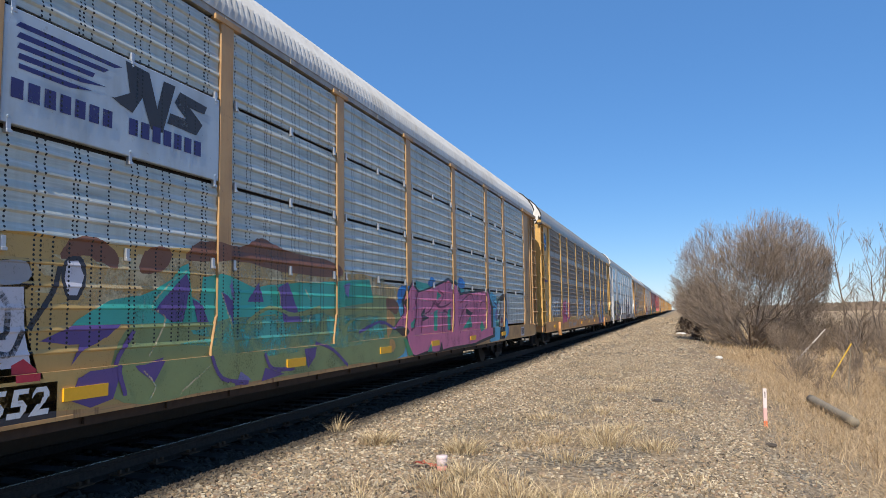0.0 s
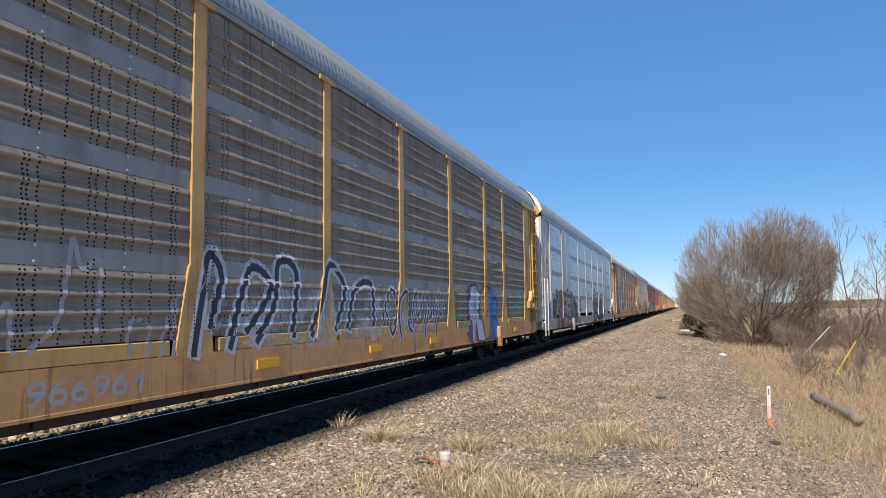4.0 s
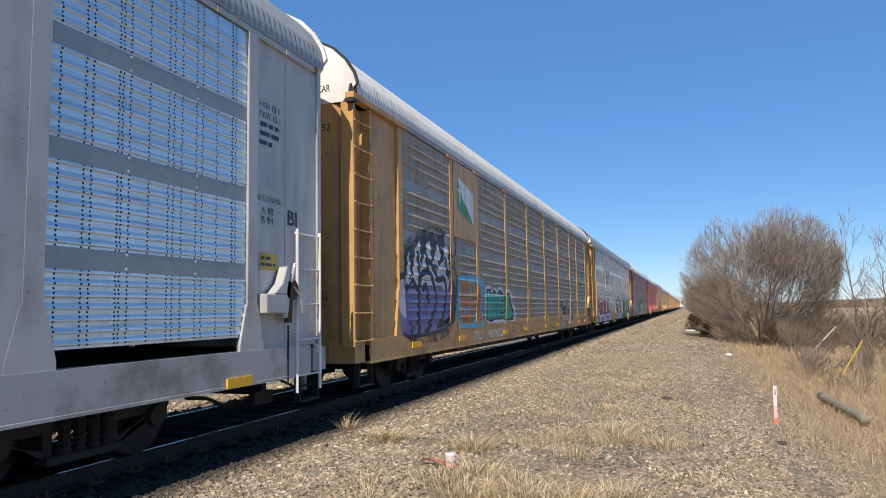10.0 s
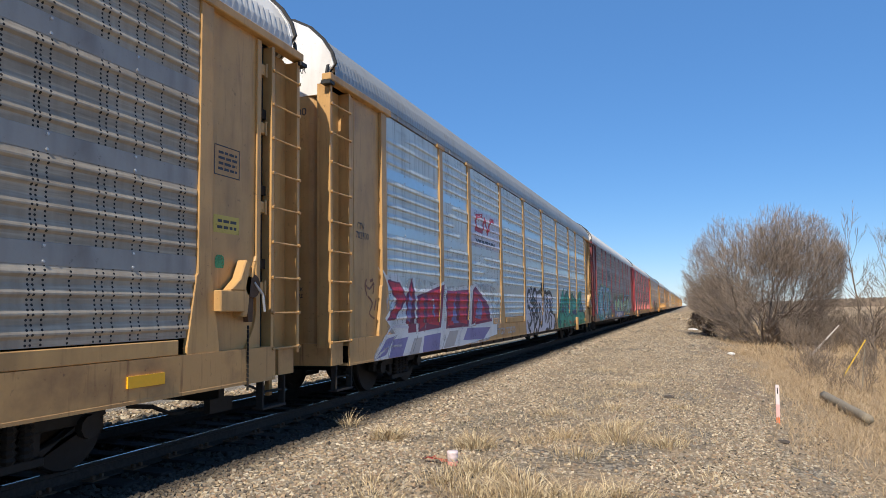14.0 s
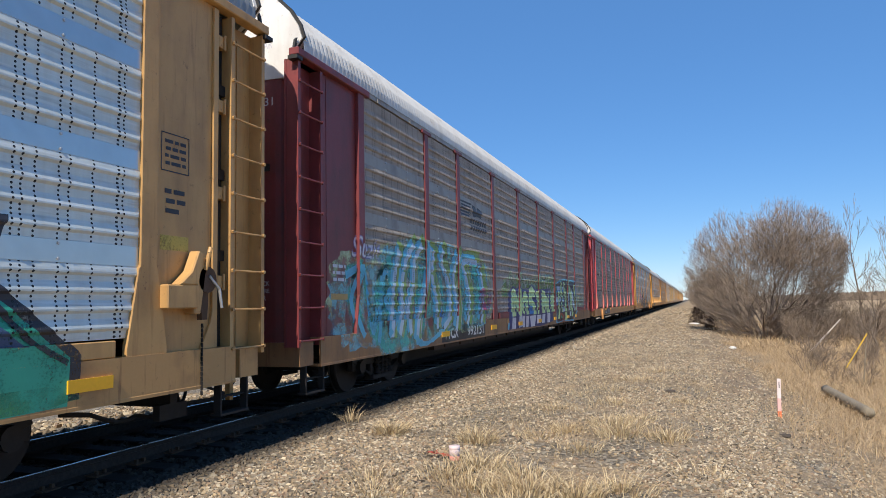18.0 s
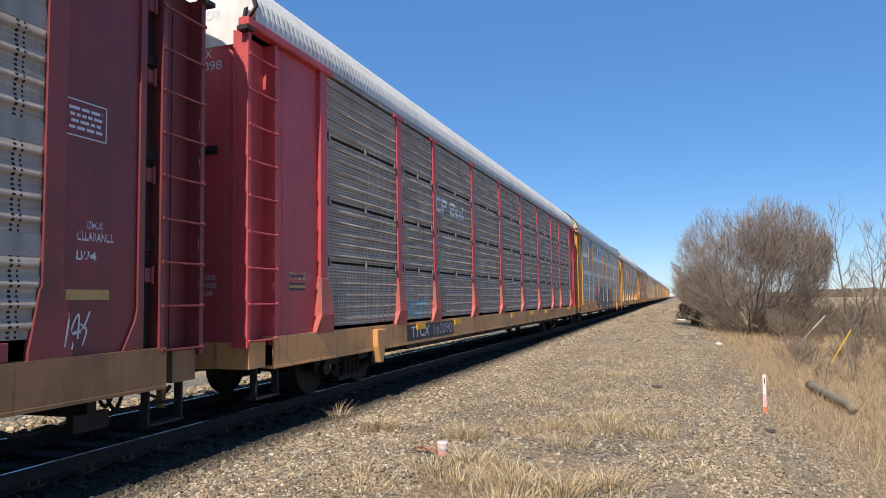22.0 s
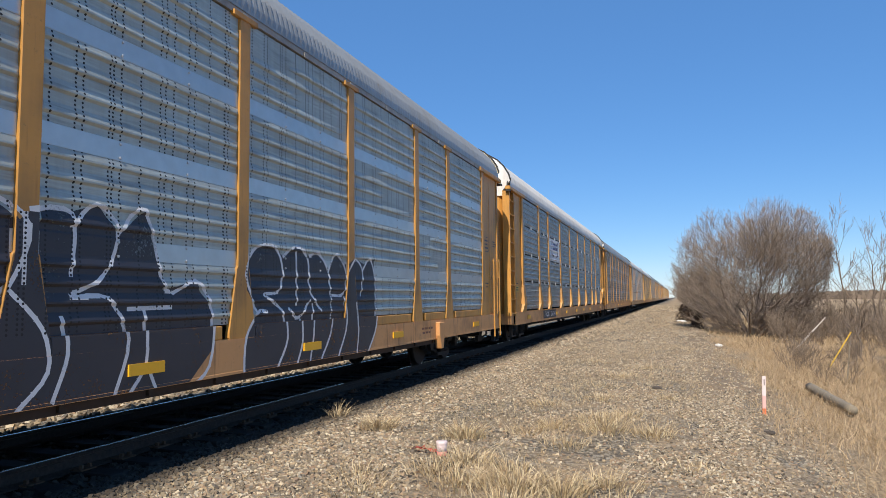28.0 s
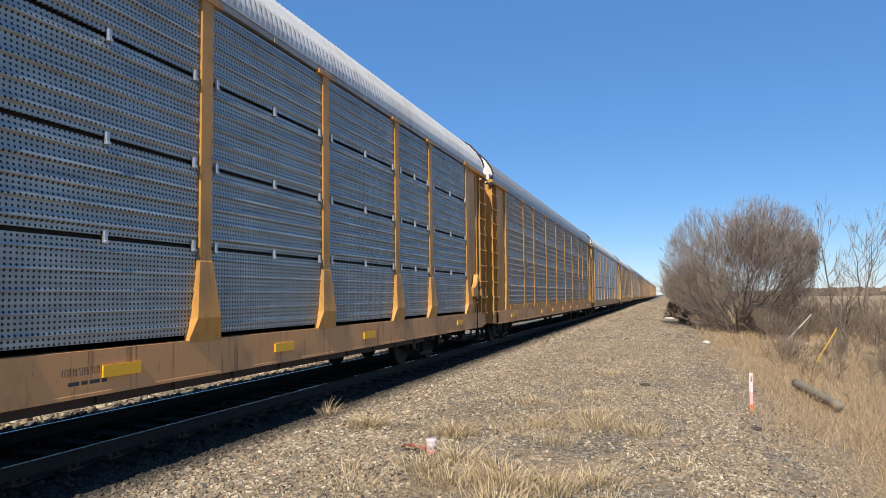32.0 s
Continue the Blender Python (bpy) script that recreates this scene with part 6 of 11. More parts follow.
k.lines(([(9.53, 1.51), (10.00, 1.45), (10.37, 1.57), (10.84, 1.44), (10.37, 1.24)],), 0.07, "mint")
k.done()
k = Skin(1, "graffiti", "small mint-green scribble")
k.lines(([(10.71, 1.87), (11.13, 1.79), (10.84, 1.69)],), 0.07, "mint")
k.done()
k = Skin(1, "graffiti", "rust-red painted letter strokes")
k.lines(([(5.25, 0.86), (5.50, 0.88)], [(5.38, 0.87), (5.32, 0.69)],), 0.07, "rust")
k.done()

k = Skin(1, "graffiti", "faded teal letter strokes on the end")
k.lines(([(-13.44, 1.57), (-13.45, 1.78)], [(-13.45, 1.78), (-13.27, 1.60)], [(-13.27, 1.60), (-13.25, 1.81)], [(-13.13, 1.79), (-13.13, 1.60)]), 0.07, "teal")
k.done()
k = Skin(1, "graffiti", "loose white spray tag on the end plate")
k.lines(([(-12.74, 1.60), (-12.56, 1.84), (-12.45, 1.69), (-12.61, 1.58), (-12.35, 1.74)], [(-12.72, 1.78), (-12.62, 1.86), (-12.56, 1.76), (-12.49, 1.90)], [(-12.64, 1.32), (-12.51, 1.53), (-12.44, 1.37), (-12.54, 1.29), (-12.64, 1.48)]), 0.03, "lilac")
k.done()

# wagon 2
k = Skin(2, "graffiti", "purple and yellow letters on a dark cloud")
k.fill(poly(rounded([(-11.46, 1.53), (-11.42, 1.79), (-11.24, 1.89), (-10.97, 1.84), (-10.79, 1.65), (-10.83, 1.13), (-11.06, 1.03), (-11.47, 1.10)])), "coal")
k.fill(poly(rounded([(-10.09, 2.10), (-9.64, 2.22), (-9.31, 2.22), (-9.14, 1.97), (-9.64, 1.85)])), "coal")
k.fill(poly(rounded([(-8.33, 2.14), (-8.01, 2.35), (-7.66, 2.27), (-7.66, 1.98), (-8.17, 1.96)])), "coal")
k.fill(poly(rounded([(-6.97, 2.07), (-6.63, 2.24), (-6.26, 2.10), (-6.42, 1.78)])), "coal")
k.fill(poly(rounded([(-6.42, 1.72), (-5.71, 2.00), (-5.47, 1.77), (-4.84, 1.67), (-4.76, 1.39), (-5.14, 0.97), (-6.43, 1.00)])), "coal")
k.fill(poly(rounded([(-10.86, 2.09), (-10.49, 2.22), (-9.64, 2.18), (-6.41, 2.10), (-6.13, 1.02), (-8.76, 0.63), (-11.05, 0.65), (-10.95, 1.30)])), "haze_green")
k.lines(([(-10.61, 2.13), (-10.70, 1.61), (-10.83, 1.02), (-10.93, 0.60)], [(-10.52, 2.11), (-10.22, 1.70), (-9.93, 1.26), (-9.70, 1.03)], [(-9.88, 2.11), (-9.79, 1.66), (-9.55, 1.11)], [(-9.48, 2.05), (-9.35, 1.48), (-9.26, 1.00)], [(-9.07, 2.09), (-9.00, 1.48), (-8.86, 0.73)], [(-9.10, 2.09), (-8.17, 2.01)], [(-8.91, 1.68), (-8.27, 1.64)], [(-8.77, 1.18), (-8.06, 1.04)], [(-7.95, 2.02), (-7.95, 1.53), (-7.89, 0.76)], [(-7.95, 2.02), (-6.97, 1.98)], [(-7.84, 1.56), (-7.17, 1.53)], [(-7.78, 1.03), (-6.98, 0.96)], [(-6.77, 1.99), (-6.78, 0.98)], [(-6.63, 1.96), (-5.81, 1.00)], [(-6.19, 1.98), (-5.81, 1.13)],), 0.34, "gold")
k.lines(([(-10.61, 2.13), (-10.70, 1.61), (-10.83, 1.02), (-10.93, 0.60)], [(-10.52, 2.11), (-10.22, 1.70), (-9.93, 1.26), (-9.70, 1.03)], [(-9.88, 2.11), (-9.79, 1.66), (-9.55, 1.11)], [(-9.48, 2.05), (-9.35, 1.48), (-9.26, 1.00)],), 0.22, "wine")
k.lines(([(-9.07, 2.09), (-9.00, 1.48), (-8.86, 0.73)], [(-9.10, 2.09), (-8.17, 2.01)], [(-8.91, 1.68), (-8.27, 1.64)], [(-8.77, 1.18), (-8.06, 1.04)], [(-7.95, 2.02), (-7.95, 1.53), (-7.89, 0.76)], [(-7.95, 2.02), (-6.97, 1.98)], [(-7.84, 1.56), (-7.17, 1.53)], [(-7.78, 1.03), (-6.98, 0.96)], [(-6.77, 1.99), (-6.78, 0.98)], [(-6.63, 1.96), (-5.81, 1.00)], [(-6.19, 1.98), (-5.81, 1.13)],), 0.2, "purple")
k.lines(([(-10.61, 2.13), (-10.70, 1.61), (-10.83, 1.02), (-10.93, 0.60)], [(-9.48, 2.05), (-9.35, 1.48), (-9.26, 1.00)], [(-9.10, 2.09), (-8.17, 2.01)], [(-7.95, 2.02), (-6.97, 1.98)], [(-6.77, 1.99), (-6.78, 0.98)],), 0.13, "navy")
k.fill(poly([(-10.07, 0.96), (-9.22, 1.03), (-9.12, 0.61), (-10.06, 0.60)]), "wine")
k.fill(poly([(-8.95, 0.64), (-6.43, 0.84), (-6.43, 0.66), (-8.76, 0.58)]), "wine")
k.fill(poly([(-10.82, 0.59), (-10.71, 0.97), (-10.24, 0.98), (-10.26, 0.60)]), "purple")
k.fill(poly([(-11.12, 0.59), (-10.94, 0.99), (-10.71, 1.00), (-10.88, 0.59)]), "gold")
k.fill(poly([(-10.23, 0.60), (-10.17, 0.99), (-10.07, 0.97), (-10.09, 0.60)]), "gold")
k.lines(([(-9.14, 2.11), (-9.05, 1.48), (-9.17, 1.05)], [(-10.09, 2.05), (-10.28, 1.32), (-10.17, 0.97)], [(-6.91, 2.07), (-6.92, 0.93)],), 0.035, "gold")
k.done()
k = Skin(2, "graffiti", "dark green cloud of paint")
k.fill(poly(rounded([(-5.59, 1.69), (-5.47, 1.78), (-5.30, 1.78), (-5.13, 1.62), (-4.96, 1.66), (-4.79, 1.55), (-4.83, 1.36), (-4.98, 1.30), (-5.03, 1.07), (-5.19, 0.83), (-5.55, 0.79)])), "coal")
k.fill(poly(rounded([(-5.58, 1.49), (-5.29, 1.58), (-5.10, 1.36), (-5.26, 1.00), (-5.56, 0.94)])), "haze_green")
k.lines(([(-5.64, 1.40), (-5.50, 1.16), (-5.35, 0.94), (-5.30, 0.64)],), 0.05, "gold")
k.fill(poly(rounded([(-4.32, 1.37), (-4.26, 1.44), (-4.19, 1.37), (-4.25, 1.29)])), "navy")
k.done()
k = Skin(2, "graffiti", "thin wine-red handwritten tag")
k.lines(([(-4.07, 1.77), (-3.91, 1.76), (-3.86, 1.87), (-3.96, 1.83), (-3.91, 1.76)], [(-3.89, 1.87), (-3.75, 1.86)], [(-3.80, 1.86), (-3.81, 1.68)], [(-3.72, 1.70), (-3.69, 1.84), (-3.62, 1.75), (-3.55, 1.85), (-3.51, 1.69)], [(-3.47, 1.87), (-3.46, 1.69), (-3.39, 1.71)], [(-3.47, 1.79), (-3.38, 1.80)], [(-3.85, 1.51), (-3.82, 1.63), (-3.74, 1.62)], [(-3.71, 1.61), (-3.65, 1.53), (-3.58, 1.61), (-3.68, 1.62)], [(-3.56, 1.51), (-3.54, 1.62), (-3.48, 1.57), (-3.46, 1.51)], [(-4.05, 1.33), (-4.00, 1.42), (-3.93, 1.40), (-4.00, 1.34)], [(-3.90, 1.32), (-3.82, 1.40), (-3.79, 1.32)], [(-3.76, 1.36), (-3.68, 1.39), (-3.70, 1.30)], [(-3.65, 1.39), (-3.62, 1.29), (-3.53, 1.39), (-3.50, 1.29)],), 0.035, "wine")
k.lines(([(-3.46, 1.31), (-3.45, 1.41), (-3.33, 1.30), (-3.31, 1.42)], [(-3.26, 1.38), (-3.13, 1.36), (-3.13, 1.24)], [(-4.33, 1.69), (-4.29, 1.78), (-4.07, 1.90)],), 0.035, "wine")
k.done()
k = Skin(2, "graffiti", "black wild-style letters edged in white and red")
k.fill(poly([(1.15, 1.87), (1.30, 2.13), (1.47, 2.08), (1.57, 2.18), (1.70, 2.22), (1.83, 2.18), (1.89, 1.99), (2.04, 2.00), (2.17, 2.10), (2.33, 2.18), (2.47, 2.02), (2.66, 2.19), (2.80, 2.18), (2.97, 1.93), (3.05, 2.14), (3.19, 2.15), (3.45, 2.29), (3.60, 2.28), (3.84, 1.96), (4.25, 2.24), (4.70, 2.03), (4.99, 2.17), (5.28, 2.24), (5.69, 2.36), (5.94, 2.30), (6.18, 1.86), (6.59, 1.45), (6.56, 1.03), (6.39, 0.80), (5.51, 0.65), (4.15, 0.53), (2.35, 0.53), (1.21, 0.51)]), "red")
k.fill(poly([(1.15, 1.83), (1.30, 2.09), (1.47, 2.04), (1.57, 2.13), (1.70, 2.18), (1.83, 2.13), (1.89, 1.94), (2.04, 1.95), (2.17, 2.05), (2.33, 2.13), (2.47, 1.97), (2.66, 2.14), (2.81, 2.13), (2.97, 1.87), (3.06, 2.08), (3.19, 2.09), (3.45, 2.23), (3.60, 2.21), (3.84, 1.90), (4.25, 2.17), (4.70, 1.96), (4.99, 2.09), (5.28, 2.16), (5.69, 2.28), (5.94, 2.21), (6.18, 1.77), (6.59, 1.37), (6.56, 0.94), (6.39, 0.80), (5.51, 0.65), (4.15, 0.53), (2.35, 0.53), (1.21, 0.51)]), "lilac")
k.fill(poly([(1.16, 1.67), (1.36, 1.98), (1.52, 1.93), (1.66, 2.06), (1.81, 2.06), (1.89, 1.84), (2.07, 1.85), (2.29, 2.02), (2.38, 2.01), (2.50, 1.72), (2.55, 1.73), (2.71, 2.02), (2.80, 2.02), (2.99, 1.78), (3.11, 2.01), (3.51, 2.04), (3.75, 1.77), (4.12, 2.03), (4.32, 2.07), (4.68, 1.80), (4.95, 1.92), (5.28, 2.01), (5.69, 2.13), (5.88, 2.09), (6.06, 1.79), (6.29, 1.42), (6.37, 0.99), (6.39, 0.80), (5.51, 0.65), (4.15, 0.53), (2.35, 0.53), (1.21, 0.51)]), "coal")
k.lines(([(1.98, 1.56), (1.84, 1.61), (1.68, 1.59), (1.57, 1.48), (1.63, 1.30), (1.74, 1.17)], [(1.98, 1.55), (1.87, 1.74), (1.66, 2.00)], [(1.74, 1.17), (1.92, 1.32), (2.14, 1.52)], [(2.22, 1.47), (2.28, 1.34), (2.34, 1.19)], [(2.83, 1.67), (2.87, 1.42), (3.04, 1.24), (3.21, 1.38), (3.33, 1.53), (3.53, 1.37), (3.75, 1.17)], [(3.14, 1.90), (3.41, 1.82), (3.72, 1.75), (4.12, 1.80), (4.68, 1.80)], [(3.88, 1.45), (3.78, 1.67), (3.76, 1.17)], [(4.44, 1.12), (4.47, 1.44), (4.63, 1.68)], [(4.88, 1.78), (4.90, 1.60), (5.20, 1.53), (5.29, 1.29), (5.13, 1.06)], [(1.87, 0.82), (2.12, 1.06), (2.23, 0.87), (2.35, 0.95), (2.68, 0.88)], [(2.07, 0.60), (2.28, 0.65), (2.34, 0.93)],), 0.05, "lilac")
k.lines(([(3.30, 0.68), (3.17, 0.82), (2.98, 0.84), (2.89, 0.76), (2.98, 0.68), (3.08, 0.72), (3.03, 0.78)], [(5.69, 1.28), (6.08, 1.01), (6.18, 0.90)], [(3.43, 2.11), (3.63, 1.96), (3.90, 1.73)],), 0.05, "lilac")
k.fill(poly([(2.45, 2.02), (2.67, 2.14), (2.53, 1.73)]), "lilac")
k.fill(poly([(1.57, 1.50), (1.69, 1.30), (1.84, 1.25), (1.74, 1.15), (1.59, 1.33)]), "lilac")
k.fill(poly([(2.84, 1.48), (2.94, 1.35), (3.13, 1.35), (3.04, 1.22), (2.89, 1.32)]), "lilac")
k.fill(poly([(3.75, 1.67), (3.89, 1.45), (3.76, 1.14), (3.53, 1.37), (3.79, 1.37)]), "lilac")
k.fill(poly([(4.40, 1.57), (4.60, 1.66), (4.55, 1.13), (4.73, 1.10), (4.48, 1.09)]), "lilac")
k.fill(poly([(4.04, 0.96), (4.15, 1.32), (4.29, 0.97)]), "lilac")
k.fill(poly([(1.87, 0.82), (2.12, 1.08), (2.18, 0.98)]), "lilac")
k.fill(poly([(2.07, 0.60), (2.28, 0.67), (2.36, 0.57)]), "lilac")
k.fill(poly([(2.61, 1.19), (2.74, 1.05), (2.63, 1.04)]), "lilac")
k.fill(poly([(3.22, 1.05), (3.29, 1.14), (3.37, 1.04)]), "lilac")
k.fill(poly([(4.42, 0.48), (4.66, 0.80), (4.63, 0.49)]), "lilac")
k.fill(poly([(5.17, 0.59), (5.51, 0.82), (5.60, 0.59)]), "lilac")
k.fill(poly([(1.53, 0.86), (1.65, 0.75), (1.53, 0.75)]), "lilac")
k.fill(poly([(5.29, 1.33), (5.65, 1.30), (5.17, 1.06)]), "lilac")
k.fill(poly([(2.21, 1.50), (2.29, 1.49), (2.34, 1.20)]), "lilac")
k.fill(poly([(2.74, 1.01), (2.97, 0.99), (2.85, 0.91)]), "lilac")
k.lines(([(3.53, 1.37), (3.67, 1.49), (3.70, 1.21)], [(5.88, 1.81), (6.18, 1.63), (5.79, 1.32)], [(5.07, 2.07), (5.16, 1.84), (5.60, 1.83)], [(6.55, 0.87), (6.72, 0.67), (7.26, 0.60)], [(4.49, 0.51), (4.61, 0.69)], [(5.34, 0.62), (5.44, 0.73)],), 0.022, "hot")
k.done()
k = Skin(2, "graffiti", "small blue painted clouds")
k.fill(poly(rounded([(1.35, 2.15), (1.39, 2.22), (1.43, 2.25), (1.48, 2.22), (1.51, 2.18), (1.46, 2.14), (1.40, 2.13)])), "slate")
k.layer -= 0.6
k.fill(poly(rounded([(1.88, 2.18), (1.93, 2.26), (1.98, 2.30), (2.03, 2.26), (2.08, 2.21), (2.02, 2.17), (1.94, 2.16)])), "slate")
k.layer -= 0.6
k.fill(poly(rounded([(2.72, 2.28), (2.78, 2.36), (2.86, 2.41), (2.93, 2.37), (2.98, 2.32), (2.90, 2.27), (2.80, 2.25)])), "slate")
k.layer -= 0.6
k.fill(poly(rounded([(3.74, 2.25), (3.82, 2.35), (3.92, 2.40), (4.01, 2.35), (4.08, 2.29), (3.98, 2.24), (3.84, 2.22)])), "slate")
k.layer -= 0.6
k.fill(poly(rounded([(4.38, 2.33), (4.48, 2.44), (4.60, 2.50), (4.71, 2.45), (4.79, 2.38), (4.67, 2.32), (4.50, 2.30)])), "slate")
k.layer -= 0.6
k.fill(poly(rounded([(6.08, 2.42), (6.15, 2.54), (6.23, 2.60), (6.30, 2.53), (6.35, 2.45), (6.27, 2.39), (6.16, 2.37)])), "slate")
k.layer -= 0.6
k.fill(poly(rounded([(5.98, 2.09), (6.04, 2.21), (6.12, 2.27), (6.19, 2.20), (6.24, 2.12), (6.16, 2.06), (6.06, 2.04)])), "slate")
k.layer -= 0.6
k.fill(poly(rounded([(6.50, 2.26), (6.58, 2.39), (6.67, 2.45), (6.74, 2.38), (6.80, 2.29), (6.71, 2.23), (6.59, 2.21)])), "slate")
k.layer -= 0.6
k.fill(poly(rounded([(6.78, 1.66), (6.86, 1.78), (6.95, 1.84), (7.03, 1.77), (7.10, 1.67), (7.00, 1.62), (6.88, 1.60)])), "slate")
k.layer -= 0.6
k.fill(poly(rounded([(7.08, 1.15), (7.16, 1.27), (7.26, 1.33), (7.34, 1.24), (7.41, 1.15), (7.31, 1.09), (7.17, 1.09)])), "slate")
k.layer -= 0.6
k.fill(poly(rounded([(7.79, 1.18), (7.89, 1.31), (8.00, 1.37), (8.09, 1.28), (8.17, 1.18), (8.05, 1.12), (7.90, 1.12)])), "slate")
k.layer -= 0.6
k.fill(poly(rounded([(7.39, 0.96), (7.48, 1.08), (7.58, 1.14), (7.67, 1.05), (7.74, 0.95), (7.63, 0.90), (7.49, 0.90)])), "slate")
k.layer -= 0.6
k.fill(poly(rounded([(-0.65, 2.16), (-0.57, 2.27), (-0.46, 2.32), (-0.37, 2.25), (-0.30, 2.19), (-0.41, 2.12), (-0.55, 2.11)])), "slate")
k.layer -= 0.6
k.fill(poly(rounded([(-0.76, 1.72), (-0.68, 1.82), (-0.58, 1.87), (-0.49, 1.79), (-0.42, 1.73), (-0.53, 1.67), (-0.66, 1.67)])), "slate")
k.layer -= 0.6
k.fill(poly(rounded([(-1.13, 1.14), (-1.05, 1.23), (-0.96, 1.27), (-0.88, 1.19), (-0.82, 1.12), (-0.91, 1.07), (-1.04, 1.08)])), "slate")
k.layer -= 0.6
k.fill(poly(rounded([(0.91, 2.64), (1.02, 2.77), (1.16, 2.84), (1.28, 2.76), (1.37, 2.69), (1.23, 2.61), (1.04, 2.59)])), "slate")
k.layer -= 0.6
k.fill(poly(rounded([(2.14, 2.44), (2.28, 2.58), (2.45, 2.65), (2.59, 2.56), (2.70, 2.48), (2.53, 2.39), (2.30, 2.38)])), "slate")
k.layer -= 0.6
k.fill(poly(rounded([(1.86, 2.18), (2.00, 2.31), (2.16, 2.38), (2.30, 2.29), (2.41, 2.21), (2.24, 2.13), (2.02, 2.12)])), "slate")
k.layer -= 0.6
k.fill(poly(rounded([(2.70, 2.26), (2.85, 2.40), (3.03, 2.47), (3.19, 2.37), (3.31, 2.29), (3.12, 2.20), (2.87, 2.19)])), "slate")
k.layer -= 0.6
k.done()
k = Skin(2, "lettering", "dark stencilled lettering and numbers")
k.word("CRY", -6.1, -5.3, 0.73, 0.95, "wine", bold=0.01)
k.word("1214", -5.05, -4.1, 0.74, 0.95, "coal", bold=0.015, shear=0.1)
k.word("RELEASE ROD", 0.62, 1.2, 0.68, 0.76, "coal")
k.word("EXH 19-0", 12.05, 12.5, 4.05, 4.14, "coal")
k.word("EXW 10-1", 12.05, 12.5, 3.92, 4.01, "coal")
bars(k, 12.05, 12.5, 3.55, 3.9, "coal", 3)
k.word("DECK CLEARANCE", 12.0, 12.55, 2.86, 2.94, "coal")
k.word("A 90", 12.1, 12.35, 2.70, 2.79, "coal")
k.word("B 94", 12.1, 12.35, 2.58, 2.67, "coal")
k.word("BI", 12.68, 12.9, 2.62, 2.82, "coal", bold=0.02)
k.fill(rect(12.05, 12.45, 2.0, 2.22), "gold")
bars(k, 12.08, 12.42, 2.03, 2.19, "coal", 2)
bars(k, -12.55, -12.15, 3.2, 3.42, "coal", 4)
bars(k, -12.5, -12.15, 2.85, 3.0, "coal", 3)
k.word("G", -12.22, -12.15, 2.62, 2.70, "coal")
k.word("1214", -12.27, -12.07, 2.50, 2.59, "coal")
k.fill(rect(-12.46, -11.97, 1.40, 1.65), "gold")
k.word("THIS CAR", -12.42, -12.01, 1.55, 1.62, "coal")
bars(k, -12.42, -12.0, 1.42, 1.53, "coal", 2)
k.fill(blob(-12.2, -12.1, 1.98, 2.06, rng, 10, 0.3), "coal")
k.done()

# wagon 3
k = Skin(3, "sign_panel", "yellow panel with a white and green flag")
plate(3, -8.88 + 0.06, -7.17 + 0.06, 3.12, 4.87, "orange", "flat orange-tan plate")
k.flat = FACE + 0.0365
k.fill(poly([(-8.55, 4.55), (-7.4, 4.30), (-7.35, 3.55), (-8.6, 3.8)]), "white")
k.fill(poly([(-8.55, 4.55), (-8.62, 3.78), (-7.45, 3.52), (-7.6, 3.72), (-7.95, 3.95), (-8.2, 4.05)]), "green")
k.fill(rect(-8.44, -8.36, 3.95, 4.25), "white")
k.fill(rect(-8.52, -8.22, 4.2, 4.28), "white")
k.done()
k = Skin(3, "lettering", "white reporting marks on the sill")
k.word("TTGX", -7.6, -6.7, 0.73, 0.94, "white", shear=0.15, bold=0.01)
k.word("987452", -6.3, -4.9, 0.73, 0.94, "white", shear=0.15, bold=0.01)
bars(k, 2.35, 2.9, 0.68, 0.78, "coal", 1)
k.done()
k = Skin(3, "graffiti", "white block letters with black shadows over purple")
k.fill(poly(rounded([(-11.83, 1.91), (-11.65, 2.68), (-10.86, 3.05), (-9.42, 3.18), (-8.75, 2.03), (-8.97, 1.14), (-9.95, 0.84), (-11.69, 0.95), (-11.91, 1.37)])), "haze_dark")
k.fill(poly([(-11.67, 2.56), (-11.31, 2.75), (-10.86, 3.00), (-10.61, 2.90), (-10.20, 3.10), (-9.99, 2.94), (-9.53, 3.15), (-9.08, 3.15), (-9.07, 2.15), (-8.70, 1.97), (-8.97, 1.21), (-9.59, 0.99), (-10.87, 0.97), (-11.64, 0.96), (-11.86, 1.37), (-11.93, 1.95), (-11.68, 2.20)]), "coal")
k.fill(poly([(-11.89, 1.02), (-11.97, 1.52), (-11.89, 1.82), (-11.69, 1.86), (-9.20, 2.03), (-9.12, 1.46), (-9.53, 1.09), (-11.09, 1.01)]), "violet")
k.fill(poly([(-11.59, 2.50), (-11.33, 2.62), (-11.27, 2.25), (-11.58, 2.16)]), "white")
k.fill(poly([(-11.61, 2.16), (-11.23, 2.30), (-11.12, 2.68), (-10.88, 2.83), (-10.84, 2.24), (-10.56, 2.80), (-10.33, 2.88), (-10.24, 2.36), (-9.90, 2.83), (-9.52, 2.80), (-9.21, 2.95), (-9.24, 2.18), (-9.51, 1.99), (-11.62, 1.94)]), "white")
k.fill(poly(rounded([(-11.98, 1.78), (-11.90, 2.03), (-11.70, 2.17), (-11.67, 1.37), (-11.97, 1.49)])), "lilac")
k.fill(poly(rounded([(-9.80, 2.29), (-9.21, 2.52), (-9.13, 2.08), (-9.54, 1.89)])), "lilac")
